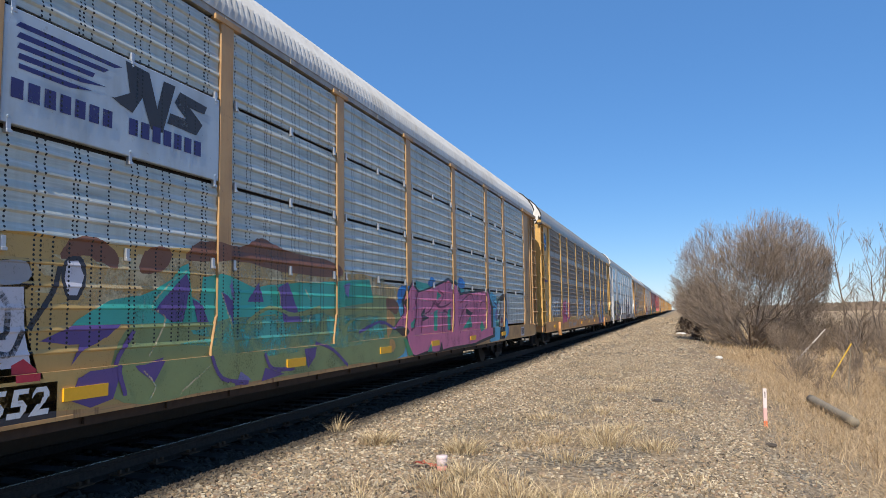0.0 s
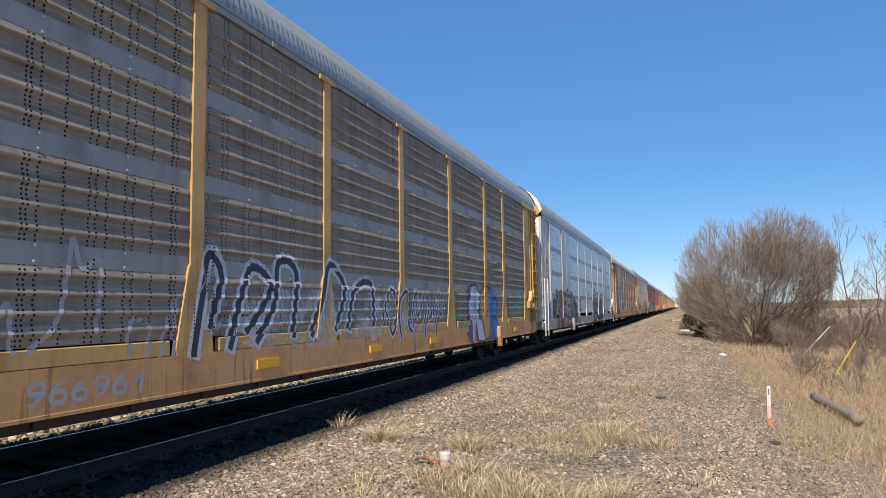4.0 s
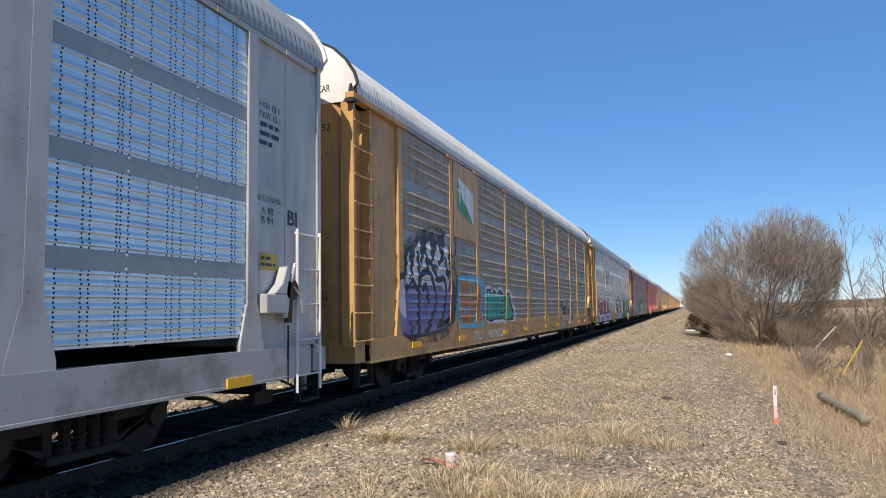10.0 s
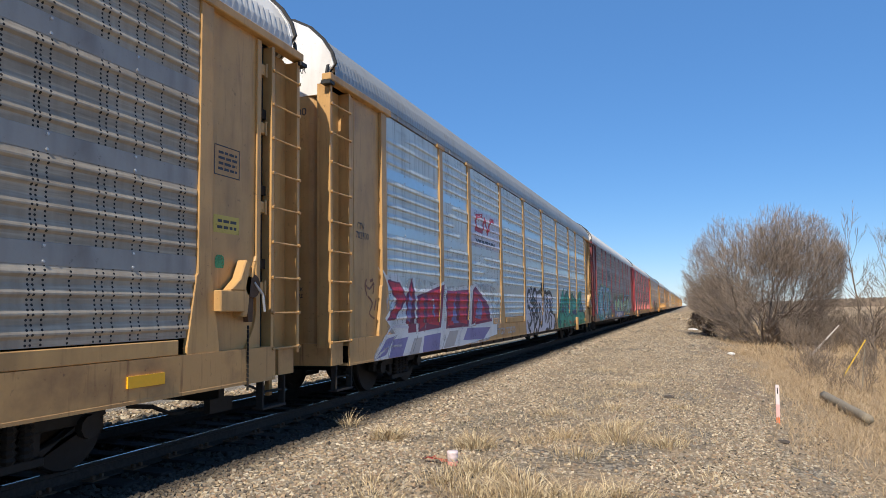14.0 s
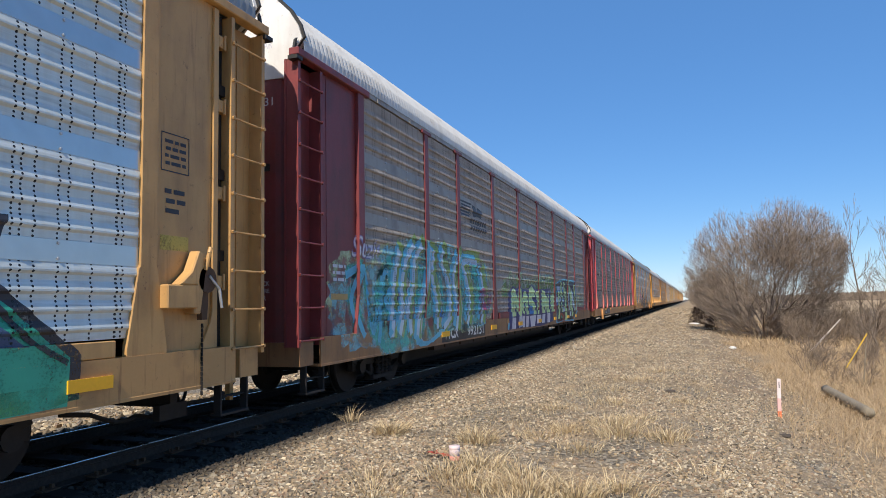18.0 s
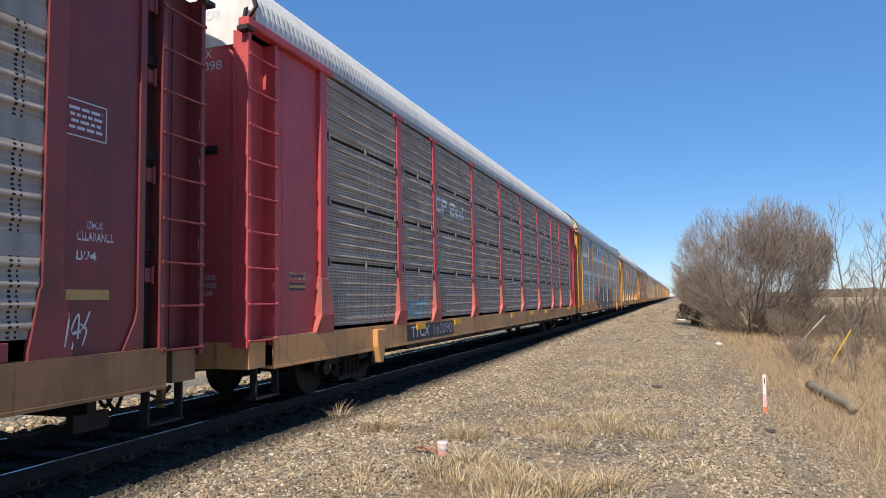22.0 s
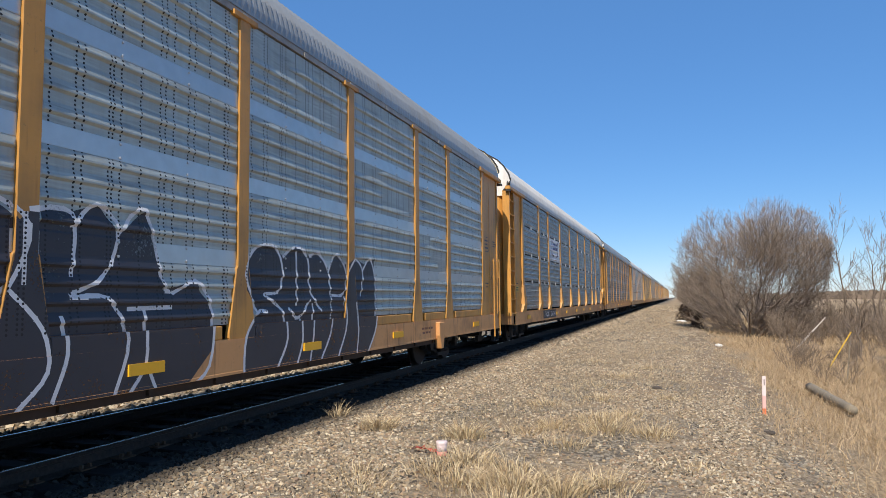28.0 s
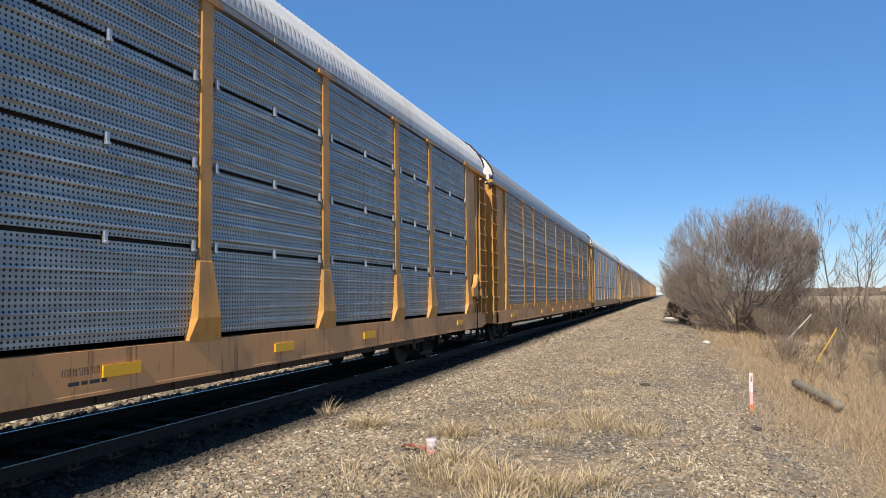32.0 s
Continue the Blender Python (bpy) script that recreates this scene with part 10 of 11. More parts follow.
for x, y, r, n, h in ((1.72, 8.9, 0.14, 90, 0.26), (2.6, 8.35, 0.22, 330, 0.24), (3.82, 8.25, 0.27, 340, 0.24), (5.3, 9.9, 0.35, 200, 0.2), (5.45, 9.2, 0.3, 200, 0.24), (6.05, 9.1, 0.25, 170, 0.22), (4.75, 9.3, 0.3, 150, 0.18), (4.2, 7.0, 0.35, 240, 0.2), (4.9, 6.3, 0.4, 320, 0.25), (5.35, 6.2, 0.3, 260, 0.25), (4.4, 6.2, 0.3, 150, 0.2), (5.1, 12.2, 0.5, 160, 0.15), (5.2, 15.5, 0.6, 160, 0.15), (4.3, 11.2, 0.4, 110, 0.14), (3.4, 6.2, 0.3, 90, 0.16), (6.5, 7.6, 0.35, 70, 0.15), (4.05, 6.5, 0.3, 150, 0.2), (4.7, 6.9, 0.25, 120, 0.2), (5.7, 6.6, 0.35, 180, 0.2), (5.0, 5.6, 0.35, 200, 0.22), (3.6, 5.7, 0.3, 110, 0.16), (5.9, 5.9, 0.3, 120, 0.18), (5.05, 8.3, 0.3, 120, 0.16), (4.45, 8.9, 0.3, 110, 0.16), (5.6, 10.4, 0.3, 120, 0.16), (6.2, 12.6, 0.4, 110, 0.14), (4.9, 13.8, 0.5, 110, 0.13), (5.6, 17.5, 0.7, 130, 0.14), (4.2, 19, 0.7, 90, 0.13)):
    tuft(x, y, r, n, h)


def scatter(x0, x1, y0, y1, n, dens):
    out = []
    for _ in range(n):
        x, y = NPR.uniform(x0, x1), NPR.uniform(y0, y1)
        if dens(x, y) > NPR.rand():
            out.append((x, y, land(x, y) - 0.01))
    return out


def thin_grass(x, y):
    return max(0.0, noise.noise((x * 0.8, y * 0.45, 9.0)) * -1.6 + 0.25) * (1.0 if 2.9 < x < 6.8 else 0.3)


blades("thin_grass", scatter(2.6, 8, 4, 26, 15000, thin_grass), 0.05, 0.14, 0.9, 0.006, "straw_blade", "sparse short dry grass between the stones")
def litter(x, y):
    return max(0.0, min(1.0, 0.55 - noise.noise((x * 0.8, y * 0.45, 9.0)) * 1.6)) * (1.0 if 3.2 < x < 7.0 else 0.25)


blades("straw_litter", scatter(2.8, 7.6, 4, 20, 26000, litter), 0.015, 0.045, 4.0, 0.006, "straw_blade", "loose dry straw lying on the gravel")
blades("green_shoots", scatter(2.6, 7, 4, 14, 900, thin_grass), 0.03, 0.08, 0.9, 0.006, "green_blade", "few short green shoots")


def bank(x, y):
    return min(1.0, max(0.0, (x - 7.6 + 1.2 * noise.noise((x * 0.5, y * 0.3, 1.0))) * 0.8))


blades("bank_grass", scatter(7.4, 13, 7, 34, 52000, bank), 0.08, 0.30, 1.3, 0.007, "bank_grass", "tall dry straw-coloured grass on the bank")
blades("far_bank_grass", scatter(7.6, 26, 30, 80, 24000, bank), 0.15, 0.5, 1.1, 0.02, "bank_grass", "tall dry grass below the shrubs")

# bare woody plants
island_mat("twig_bark", [(0.0, (0.15, 0.115, 0.09)), (0.5, (0.28, 0.215, 0.165)), (1.0, (0.45, 0.35, 0.265))], 0.9, 30, 0)
island_mat("brush_bark", [(0.0, (0.10, 0.072, 0.05)), (0.5, (0.21, 0.155, 0.11)), (1.0, (0.36, 0.27, 0.195))], 0.9, 30, 0)


class Twigs:
    """Gathers tapering three-sided sticks into one mesh."""

    def __init__(self):
        self.p, self.q, self.r, self.s = [], [], [], []

    def stick(self, p, q, r, s):
        self.p.append(p), self.q.append(q), self.r.append(r), self.s.append(s)

    def mesh(self, name, mat):
        p, q = np.array(self.p), np.array(self.q)
        d = q - p
        d /= np.linalg.norm(d, axis=1)[:, None] + 1e-9
        ref = np.where(np.abs(d[:, 2:3]) > 0.9, np.array([[1.0, 0, 0]]), np.array([[0, 0, 1.0]]))
        u = np.cross(d, ref)
        u /= np.linalg.norm(u, axis=1)[:, None] + 1e-9
        w = np.cross(d, u)
        rows = []
        for c, r in ((p, np.array(self.r)), (q, np.array(self.s))):
            for k in range(3):
                a = 2 * math.pi * k / 3
                rows.append(c + (u * math.cos(a) + w * math.sin(a)) * r[:, None])
        v = np.stack(rows, 1).reshape(-1, 3)
        f = np.array([(0, 1, 4, 3), (1, 2, 5, 4), (2, 0, 3, 5)])
        n = len(p)
        f = (f[None] + (np.arange(n) * 6)[:, None, None]).reshape(-1, 4)
        me = bpy.data.meshes.new(name)
        me.from_pydata([tuple(x) for x in v], [], [tuple(x) for x in f])
        me.materials.append(M[mat])
        return me


def grow(tw, rng, p, d, length, r, depth, kids, spread, up, thin=0.006):
    """A limb in three bent pieces, then its side limbs."""
    p = Vector(p)
    d = Vector(d).normalized()
    nodes = [p]
    for k in range(3):
        d = (d + Vector((rng.uniform(-1, 1), rng.uniform(-1, 1), rng.uniform(-0.6, 1) * 0.7 + up)) * 0.16).normalized()
        q = nodes[-1] + d * length / 3
        r1 = max(thin, r * (1 - 0.18))
        tw.stick(tuple(nodes[-1]), tuple(q), r, r1)
        nodes.append(q)
        r = r1
    if depth == 0:
        return
    for k in range(kids):
        t = rng.uniform(0.35, 1.0) if k else 1.0
        i = min(2, int(t * 3))
        s = nodes[i].lerp(nodes[i + 1], t * 3 - i) if t < 1 else nodes[3]
        side = Vector((rng.gauss(0, 1), rng.gauss(0, 1), rng.gauss(0, 0.6)))
        side = (side - d * side.dot(d)).normalized()
        nd = d + side * (spread * rng.uniform(0.6, 1.3) if k else spread * 0.35) + Vector((0, 0, up))
        grow(tw, rng, s, nd, length * rng.uniform(0.58, 0.82), max(thin, r * 0.68), depth - 1, kids, spread, up, thin)


def dome_limb(tw, rng, p, d, r, depth, size):
    """A limb that heads outwards and up and stops at the crown's rounded outline."""
    step = (0.22, 0.31, 0.40, 0.51, 0.64, 0.78)[depth]
    nodes, q = [p], p
    for k in range(3):
        away = Vector((q.x, q.y, (q.z - 1.2) * 0.9)).normalized() if q.length > 0.8 else d
        d = (d * 0.9 + away * 0.16 + Vector((rng.uniform(-1, 1), rng.uniform(-1, 1), rng.uniform(-0.6, 0.9))) * 0.36).normalized()
        nxt = q + d * step * rng.uniform(0.7, 1.2)
        swell = size * (1 + 0.13 * noise.noise((math.atan2(nxt.y, nxt.x) * 1.6, nxt.z * 0.5, 7.0)) + rng.uniform(-0.05, 0.05))
        if (nxt.x ** 2 + nxt.y ** 2) / 4.3 ** 2 + ((nxt.z - 4.1) / 4.2) ** 2 > swell ** 2 or math.hypot(nxt.x, nxt.y) > 1.5 + 1.5 * max(0, nxt.z):
            break
        r1 = max(0.0052, r * 0.84)
        tw.stick(tuple(q), tuple(nxt), r, r1)
        r, q = r1, nxt
        nodes.append(q)
    if depth == 0 or len(nodes) < 2:
        return
    for k in range(5 if depth == 1 else 4):
        s = nodes[-1] if k == 0 else nodes[rng.randrange(1, len(nodes))]
        side = Vector((rng.gauss(0, 1), rng.gauss(0, 1), rng.gauss(0, 0.7)))
        side = (side - d * side.dot(d)).normalized()
        dome_limb(tw, rng, s, d + side * (0.25 if k == 0 else rng.uniform(0.45, 1.1)) + Vector((0, 0, 0.05)), max(0.0058, r * 0.74), depth - 1, size)


def big_tree():
    rng = random.Random(77)
    root = new("bare_tree")
    root.location = (10.3, 42.0, land(10.3, 42) - 0.05)
    tagged(root, "wide domed leafless grey-brown tree with many fine twigs", "tree")
    cr = Twigs()
    for k in range(25):
        a = 2.4 * k + rng.uniform(-0.2, 0.2)
        out = (0.05, 0.35, 0.7, 1.1, 1.6)[k % 5] * rng.uniform(0.85, 1.2)
        d = Vector((math.cos(a) * out, math.sin(a) * out, 1.0)).normalized()
        base = Vector((math.cos(a) * 0.35, math.sin(a) * 0.35, 0))
        tip = base + d * 0.8
        tr = Twigs()
        tr.stick(tuple(base), tuple(tip), 0.08, 0.062)
        part("stem", tr.mesh("stem", "twig_bark"), None, root)
        dome_limb(cr, rng, tip, d, 0.06, 5, 1.0)
    for k in range(36):
        a, out = rng.uniform(0, 6.28), rng.uniform(0.3, 1.5)
        d = Vector((math.cos(a) * out, math.sin(a) * out, 0.9)).normalized()
        s = rng.uniform(0.2, 1.4)
        grow(cr, rng, (math.cos(a) * s, math.sin(a) * s, 0), d, rng.uniform(0.6, 1.2), 0.018, 3, 4, 0.55, 0.04, 0.006)
    part("crown", cr.mesh("crown", "twig_bark"), None, root, "dense bare grey-brown twigs")


big_tree()


def thin_tree(x, y, h, seed, lean=(0, 0)):
    rng = random.Random(seed)
    root = new("sapling")
    root.location = (x, y, land(x, y) - 0.05)
    tagged(root, "slender leafless tree with few thin branches", "tree", "saplings on the bank")
    cr = Twigs()
    p, r = Vector((0, 0, 0)), 0.07
    line = [(p, r)]
    for k in range(7):
        q = p + Vector((rng.uniform(-0.12, 0.12) + lean[0] * 0.1, rng.uniform(-0.1, 0.1), h / 9))
        line.append((q, r * 0.86))
        if k > 1:
            for _ in range(3):
                a = rng.uniform(0, 6.28)
                grow(cr, rng, q, (math.cos(a) * 0.7, math.sin(a) * 0.7, 0.8), h * 0.17, r * 0.45, 2, 3, 0.5, 0.06, 0.007)
        p, r = q, r * 0.86
    grow(cr, rng, p, (0, 0, 1), h * 0.2, r * 0.8, 3, 3, 0.5, 0.06, 0.007)
    bm = bmesh.new()
    rings = [[bm.verts.new(c + Vector((math.cos(u * math.pi / 3), math.sin(u * math.pi / 3), 0)) * s) for u in range(6)] for c, s in line]
    for lo, hi in zip(rings, rings[1:]):
        for u in range(6):
            bm.faces.new((lo[u], lo[(u + 1) % 6], hi[(u + 1) % 6], hi[u]))
    part("trunk", mesh_of("trunk", bm, "brush_bark"), None, root)
    part("crown", cr.mesh("crown", "brush_bark"), None, root)


thin_tree(14.6, 41, 5.9, 5)
thin_tree(15.9, 40, 5.6, 6, (0.6, 0))
thin_tree(16.8, 43, 5.2, 8)
thin_tree(13.6, 44, 4.6, 9)
thin_tree(12.9, 30, 2.6, 12)


def shrub_mesh(seed, h, stems):
    rng = random.Random(seed)
    tw = Twigs()
    for k in range(stems):
        a, o = rng.uniform(0, 6.28), rng.uniform(0.05, 0.75)
        d = Vector((math.cos(a) * o, math.sin(a) * o, 1))
        grow(tw, rng, (math.cos(a) * 0.35 * h * 0.3, math.sin(a) * 0.35 * h * 0.3, 0), d, h * rng.uniform(0.35, 0.55), 0.018, 3, 3, 0.5, 0.05, 0.007)
    return tw.mesh("shrub", "brush_bark")


THICKETS = [shrub_mesh(60 + k, 3.4, 15) for k in range(3)]
SHRUBS = [shrub_mesh(40 + k, 2.0, 9) for k in range(4)]
rng = random.Random(9)
spots = [(rng.uniform(8.9, 10.5) + 0.01 * y, y, rng.uniform(0.8, 1.3)) for y in range(58, 130, 5)]
spots += [(rng.uniform(7.6, 9.5), y, rng.uniform(1.3, 2.0)) for y in range(130, 330, 20)]
spots += [(rng.uniform(10.5, 22), rng.uniform(27, 48), rng.uniform(0.35, 0.8)) for _ in range(30)]
spots += [(rng.uniform(12.2, 24), rng.uniform(25, 50), rng.uniform(0.5, 0.95)) for _ in range(60)]
spots += [(rng.uniform(9.5, 13), rng.uniform(19, 27), rng.uniform(0.22, 0.45)) for _ in range(14)]
spots += [(rng.uniform(10.2, 13), rng.uniform(36, 46), rng.uniform(0.4, 0.8)) for _ in range(10)]
spots += [(rng.uniform(14, 40), rng.uniform(55, 80), rng.uniform(0.6, 1.1)) for _ in range(16)]
for x, y, s in ((8.6, 56, 0.62), (9.6, 54, 0.75), (10.8, 53, 0.8), (12.0, 51, 0.7), (13.2, 48, 0.65), (12.6, 45, 0.55), (8.9, 47, 0.42), (8.3, 50, 0.4)):
    ob = new("thicket", rng.choice(THICKETS))
    ob.matrix_basis = pose(x, y, land(x, y) - 0.03, 0, 0, rng.uniform(0, 360)) @ Matrix.Diagonal((s * 1.3, s * 1.3, s, 1))
    tagged(ob, "low leafless brown thicket at the foot of the big tree", "shrub", "shrubs along the line")
for y in range(64, 170, 3):
    x, s = 8.9 + rng.uniform(-0.3, 1.6) + max(0, 70 - y) * 0.06, rng.uniform(0.8, 1.25) + (0.35 if y > 75 else 0)
    ob = new("thicket", rng.choice(THICKETS))
    ob.matrix_basis = pose(x, y, land(x, y) - 0.03, 0, 0, rng.uniform(0, 360)) @ Matrix.Diagonal((s, s, s, 1))
    tagged(ob, "tall leafless grey-brown thicket beside the line", "shrub", "shrubs along the line")
for x, y, s in spots:
    ob = new("shrub", rng.choice(SHRUBS))
    ob.matrix_basis = pose(x, y, land(x, y) - 0.03, 0, 0, rng.uniform(0, 360)) @ Matrix.Diagonal((s * rng.uniform(0.9, 1.3), s * rng.uniform(0.9, 1.3), s, 1))
    tagged(ob, "leafless brown shrub in dry grass", "shrub", "shrubs along the line")

# small dark evergreens at the foot of the bank
island_mat("juniper_needles", [(0.0, (0.05, 0.03, 0.018)), (0.5, (0.12, 0.07, 0.04)), (1.0, (0.20, 0.12, 0.065))], 0.8, 10, 0)


def juniper(x, y, h):
    n = 900
    root = new("juniper")
    root.location = (x, y, land(x, y) - 0.03)
    tagged(root, "small dark brownish-green juniper bush", "bush", "junipers")
    a, t = NPR.uniform(0, 6.28, n), NPR.uniform(0, 1, n)
    r = h * 0.55 * (1 - t) ** 0.7 * NPR.uniform(0.2, 1, n) ** 0.5
    c = np.stack([np.cos(a) * r, np.sin(a) * r, h * t], 1)
    out = np.stack([np.cos(a), np.sin(a), NPR.uniform(0.2, 1.2, n)], 1) * 0.09
    side = np.stack([-np.sin(a), np.cos(a), np.zeros(n)], 1) * 0.03
    v = np.stack([c - side, c + side, c + out], 1).reshape(-1, 3)
    f = np.arange(n * 3).reshape(-1, 3)
    me = bpy.data.meshes.new("foliage")
    me.from_pydata([tuple(q) for q in v], [], [tuple(int(i) for i in q) for q in f])
    me.materials.append(M["juniper_needles"])
    part("foliage", me, None, root)
    tw = Twigs()
    tw.stick((0, 0, 0), (0, 0, h * 0.8), 0.03, 0.01)
    part("trunk", tw.mesh("trunk", "brush_bark"), None, root)


for x, y, h in ((6.65, 55, 1.2), (6.95, 54, 1.25), (7.2, 52.5, 1.1), (7.5, 43.2, 1.05), (7.35, 46.5, 0.6)):
    juniper(x, y, h)


def far_woods():
    """A dim line of leafless woods across the fields."""
    n = 5200
    far = NPR.uniform(430, 620, n)
    x = NPR.uniform(-500, 620, n)
    h = 3.6 + 1.8 * np.array([noise.noise((v * 0.012, 0, 4.0)) for v in x]) + NPR.uniform(-1.0, 1.2, n)
    x = np.where((x > -60) & (x < 30), x + 95, x)
    w = NPR.uniform(1.2, 3.0, n)
    b = np.full(n, -1.0)
    v = np.stack([np.stack([x - w * 0.6, far, b], 1), np.stack([x + w * 0.6, far, b], 1), np.stack([x + w, far, b + h * 0.6], 1), np.stack([x + NPR.uniform(-0.6, 0.6, n), far, b + h], 1), np.stack([x - w, far + 1, b + h * 0.55], 1)], 1).reshape(-1, 3)
    tri = np.array([(0, 1, 2), (0, 2, 3), (0, 3, 4)])
    f = (tri[None] + (np.arange(n) * 5)[:, None, None]).reshape(-1, 3)
    bulk("far_woods", v, f, "brush_bark", "distant leafless brown woods beyond the fields", "woods")


far_woods()


# ---- small things beside the line ----
def cup():
    root = new("plastic_cup")
    root.location = (3.885, 7.20, land(3.885, 7.20) + 0.01)
    root.scale = (0.84, 0.84, 0.84)
    tagged(root, "faded white plastic jar with a red foot, in the gravel", "jar")
    M["jar_white"] = plain("jar_plastic", (0.72, 0.58, 0.57), 0.4, 0, 0.12, 20, 0)
    M["jar_pink"] = plain("stained_jar_plastic", (0.68, 0.27, 0.23), 0.5, 0, 0.35, 30, 0.1)
    M["jar_red"] = plain("red_plastic", (0.60, 0.10, 0.06), 0.45, 0, 0.2, 20, 0.1)
    n = 24

    def turned(prof):
        bm = bmesh.new()
        rings = [[bm.verts.new((r * math.cos(2 * math.pi * i / n), r * math.sin(2 * math.pi * i / n), z)) for i in range(n)] for r, z in prof]
        for a, b in zip(rings, rings[1:]):
            for i in range(n):
                bm.faces.new((a[i], a[(i + 1) % n], b[(i + 1) % n], b[i]))
        return bm

    a = part("jar", mesh_of("jar", turned([(0.058, 0.05), (0.066, 0.055), (0.070, 0.14), (0.062, 0.15), (0.060, 0.14)]), "jar_white", True), None, root)
    b = part("lid", mesh_of("lid", turned([(0.072, 0.142), (0.074, 0.148), (0.074, 0.178), (0.068, 0.184), (0.001, 0.186)]), "jar_white", True), None, root, "ribbed pale screw lid")
    c = part("foot", mesh_of("foot", turned([(0.001, 0.0), (0.064, 0.0), (0.068, 0.01), (0.067, 0.056), (0.055, 0.06)]), "jar_pink", True), None, root, "red-stained foot")
    bm = bmesh.new()
    rr = random.Random(2)
    grid = [[bm.verts.new((-0.34 + 0.045 * i, -0.02 + 0.035 * j + 0.012 * math.sin(i), 0.02 + 0.05 * rr.random() * (1 if 0 < i < 6 else 0.3))) for j in range(4)] for i in range(8)]
    for i in range(7):
        for j in range(3):
            if rr.random() < 0.9:
                bm.faces.new((grid[i][j], grid[i + 1][j], grid[i + 1][j + 1], grid[i][j + 1]))
    bmesh.ops.solidify(bm, geom=bm.faces[:], thickness=0.006)
    me = mesh_of("red_scrap", bm, "jar_red")
    o = new("red_scrap", me)
    o.location = (3.85, 7.24, land(3.75, 7.24) + 0.012)
    tagged(o, "crumpled scrap of red plastic on the gravel", "litter")


cup()


def stake():
    x, y = 7.68, 12.6
    root = new("survey_stake")
    root.matrix_basis = pose(x, y, land(x, y) - 0.05, 0, 1.5, 14)
    tagged(root, "white survey stake with an orange foot", "stake")
    M["stake_white"] = paint("stake_white_paint", (0.80, 0.68, 0.66), (0.45, 0.32, 0.28), 0.5, 0.7)
    M["stake_orange"] = plain("stake_orange_paint", (0.80, 0.20, 0.07), 0.7, 0, 0.2, 14, 0.1)
    M["stake_pink"] = paint("stake_pink_overspray", (0.80, 0.47, 0.43), (0.55, 0.30, 0.25), 0.5, 0.7)
    part("lath", bevelled(box(bmesh.new(), -0.029, 0.029, -0.010, 0.010, 0.36, 0.68), 0.003), "stake_white", root)
    part("sprayed_middle", bevelled(box(bmesh.new(), -0.029, 0.029, -0.010, 0.010, 0.15, 0.36), 0.002), "stake_pink", root, "pale pink oversprayed middle")
    part("painted_foot", bevelled(box(bmesh.new(), -0.0295, 0.0295, -0.0105, 0.0105, 0.0, 0.15), 0.003), "stake_orange", root, "orange sprayed foot")
    part("mark", box(bmesh.new(), -0.006, 0.007, -0.013, -0.0102, 0.53, 0.63), "ink", root, "dark handwritten mark")


stake()


def log():
    a, b = Vector((9.12, 17.3, 0)), Vector((9.31, 14.2, 0))
    a.z, b.z = land(a.x, a.y) + 0.13, land(b.x, b.y) + 0.14
    M["old_wood"] = plain("weathered_wood", (0.25, 0.21, 0.15), 0.9, 0, 0.5, 14, 0.6)
    bm = bmesh.new()
    rr = random.Random(6)
    n, m = 14, 12
    d = (b - a)
    u = d.orthogonal().normalized()
    w = d.normalized().cross(u)
    rings = []
    for i in range(m + 1):
        c = a + d * i / m
        r0 = 0.102 - 0.018 * i / m
        rings.append([bm.verts.new(c + (u * math.cos(6.2832 * k / n) + w * math.sin(6.2832 * k / n)) * r0 * rr.uniform(0.93, 1.06)) for k in range(n)])
    for p, q in zip(rings, rings[1:]):
        for k in range(n):
            bm.faces.new((p[k], p[(k + 1) % n], q[(k + 1) % n], q[k]))
    bm.faces.new(rings[0][::-1])
    bm.faces.new(rings[-1])
    o = new("log", mesh_of("log", bm, "old_wood", True))
    tagged(o, "weathered grey-brown log lying in dry grass", "log")


log()


def leaning(name, a, b, r0, r1, mat, label, category):
    bm = rod(bmesh.new(), a, b, r0, 8, r1)
    tagged(new(name, mesh_of(name, bm, mat)), label, category)


M["pole_yellow"] = plain("yellow_plastic", (0.75, 0.48, 0.04), 0.5, 0, 0.15, 12, 0)
M["bleached"] = plain("bleached_wood", (0.52, 0.46, 0.40), 0.85, 0, 0.25, 16, 0.3)
leaning("marker_pole", (10.65, 24.0, land(10.65, 24) - 0.1), (11.40, 24.1, 0.31), 0.018, 0.017, "pole_yellow", "leaning yellow plastic marker pole", "marker")
leaning("dead_limb", (10.9, 32.0, land(10.9, 32) - 0.05), (12.15, 32.1, 0.53), 0.05, 0.02, "bleached", "leaning bleached dead branch", "branch")
leaning("dead_limb", (10.6, 21.0, land(10.6, 21) - 0.05), (10.75, 21.1, 0.3), 0.02, 0.008, "old_wood", "thin upright dead weed stalk", "branch")
leaning("dead_limb", (11.0, 19.0, land(11, 19) - 0.05), (11.2, 19.0, 0.35), 0.02, 0.008, "old_wood", "thin upright dead weed stalk", "branch")


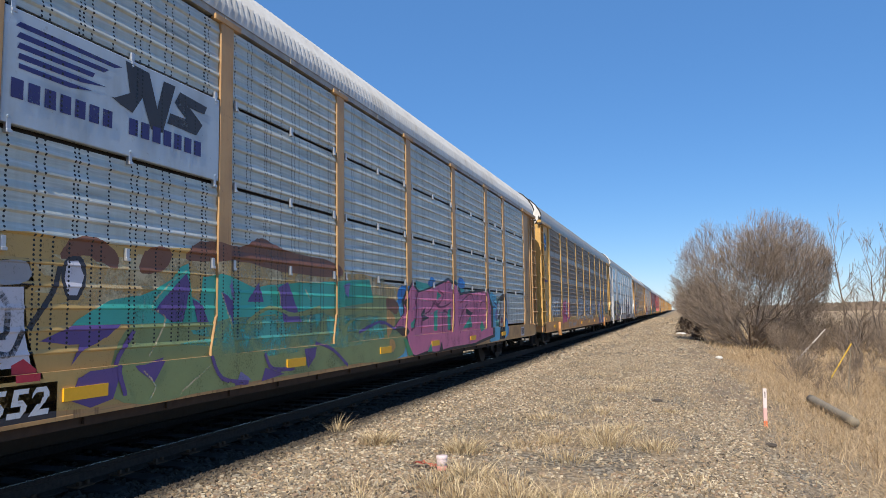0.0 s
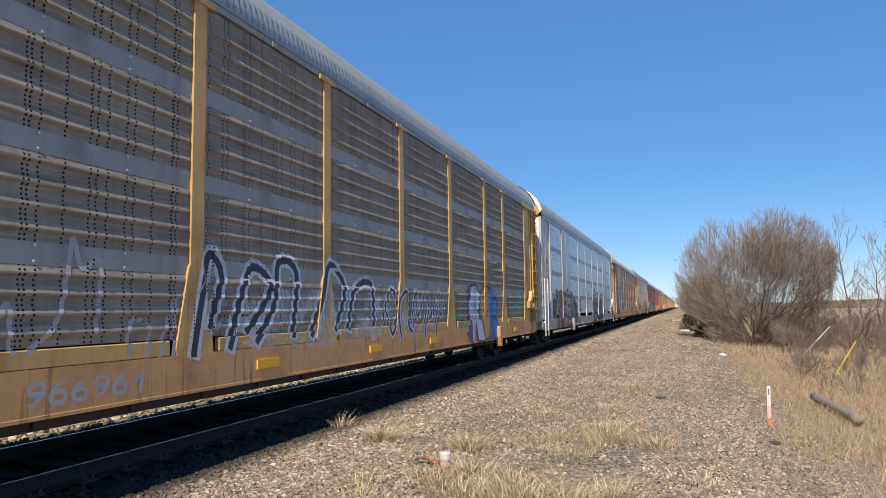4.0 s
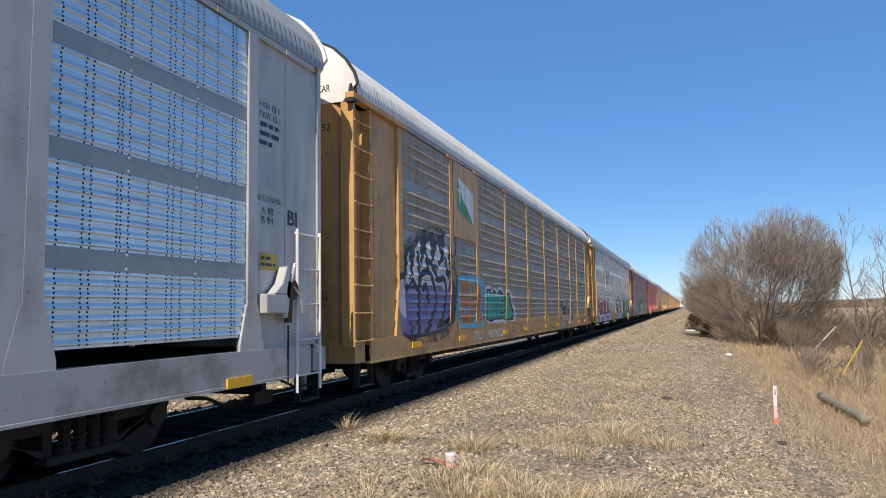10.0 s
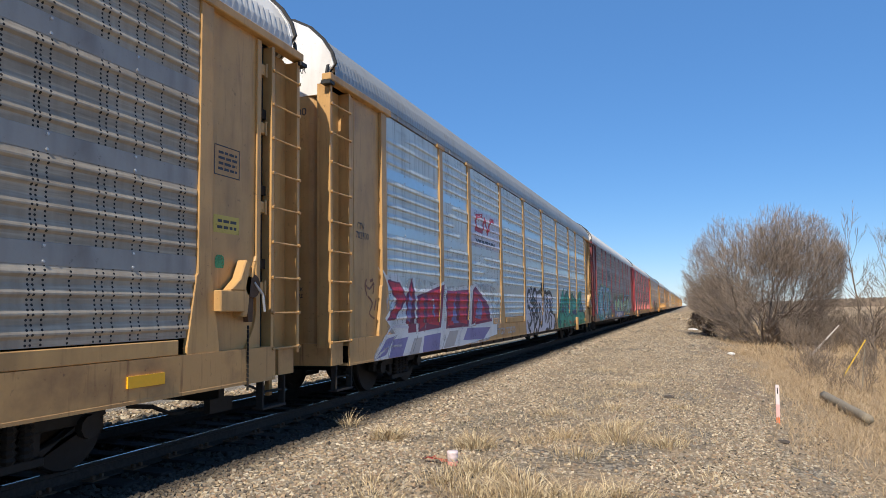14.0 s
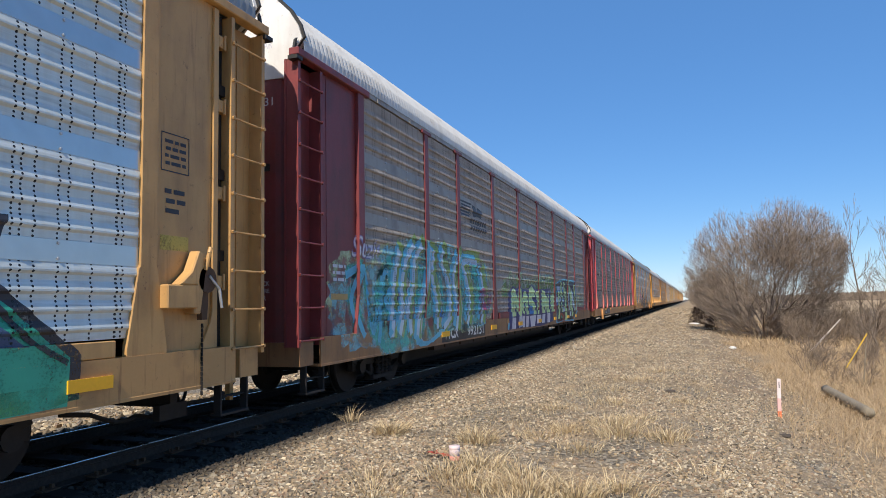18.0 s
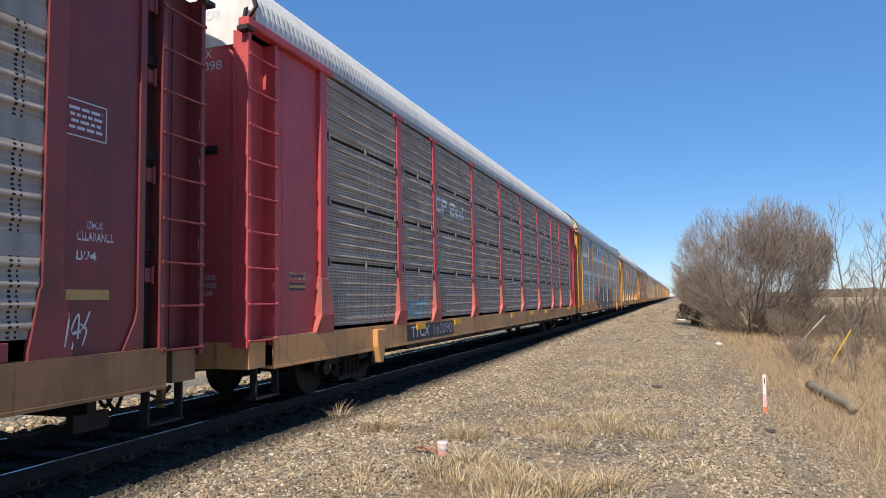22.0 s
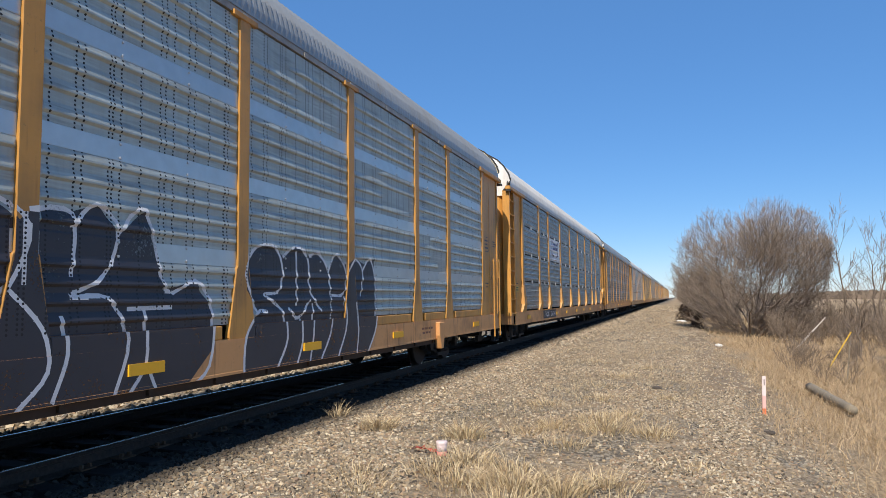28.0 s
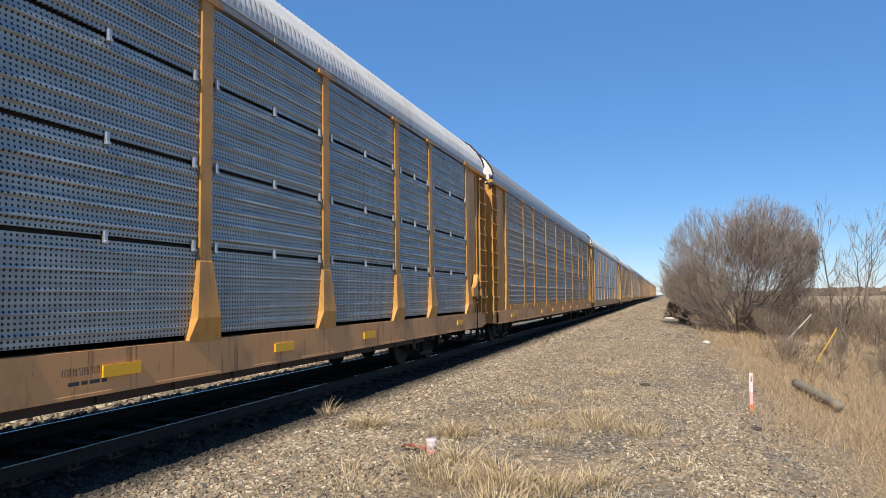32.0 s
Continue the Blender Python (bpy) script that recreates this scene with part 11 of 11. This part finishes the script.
def lump(name, x, y, s, mat, label, category, flat=0.5, seed=1):
    bm = bmesh.new()
    bmesh.ops.create_icosphere(bm, subdivisions=2, radius=s)
    rr = random.Random(seed)
    for v in bm.verts:
        v.co *= rr.uniform(0.82, 1.15)
        v.co.z *= flat
    o = new(name, mesh_of(name, bm, mat))
    o.matrix_basis = pose(x, y, land(x, y) + s * flat * 0.4, 0, 0, seed * 50)
    tagged(o, label, category)


M["dark_rock"] = plain("dark_rock", (0.07, 0.055, 0.042), 0.9, 0, 0.4, 20, 0.5)
M["pale_rock"] = plain("pale_rock", (0.66, 0.63, 0.58), 0.85, 0, 0.2, 16, 0.3)
lump("dark_stone", 7.5, 10.3, 0.07, "dark_rock", "dark lump of wood in the gravel", "stone", 0.5, 3)
lump("dark_stone", 5.95, 13.9, 0.10, "dark_rock", "dark stone in the gravel", "stone", 0.4, 4)
lump("pale_stone", 6.52, 51.5, 0.36, "pale_rock", "pale slab beside the gravel", "stone", 0.25, 5)
lump("pale_stone", 7.85, 29.5, 0.15, "pale_rock", "pale stone at the edge of the grass", "stone", 0.5, 6)


# the wagon bodies are 3.24 m wide over their posts, the bogies keep the gauge
EYE_LEVEL = 1.456
BODY = Matrix.Translation((0, 0, EYE_LEVEL)) @ Matrix.Diagonal((1.055, 1, 0.9827, 1)) @ Matrix.Translation((0, 0, -EYE_LEVEL))
for car, i, dy in walk_later:
    for ob in car.children:
        if not ob.name.startswith("bogie"):
            ob.matrix_basis = BODY @ ob.matrix_basis


# ---- what moves ----
def motions():
    for car, i, dy in walk_later:
        y = FIRST + PITCH * i + dy
        walk(car, [(t, pose(0, y - SPEED * t, 0)) for t in (0, 16, 32)])
    for w, i, yl, a, dy in SPINNERS:
        # each wheelset rolls while it passes near
        near = (FIRST + PITCH * i + dy + yl - 6.0) / SPEED
        rows = []
        t = max(0.0, near - 1.6)
        end = min(32.0, near + 1.1)
        ts = [0.0] if t > 0 else []
        while t < end:
            ts.append(t)
            t += 1 / 15
        ts += [32.0] if not ts or ts[-1] < 32 else []
        turn = 0.0
        for k, tt in enumerate(ts):
            if k and tt - ts[k - 1] < 0.08:
                turn += math.degrees(SPEED * (tt - ts[k - 1]) / 0.42)
            rows.append((tt, pose(0, a, 0.42, turn, 0, 0)))
        if len(rows) > 1:
            walk(w, rows)


motions()
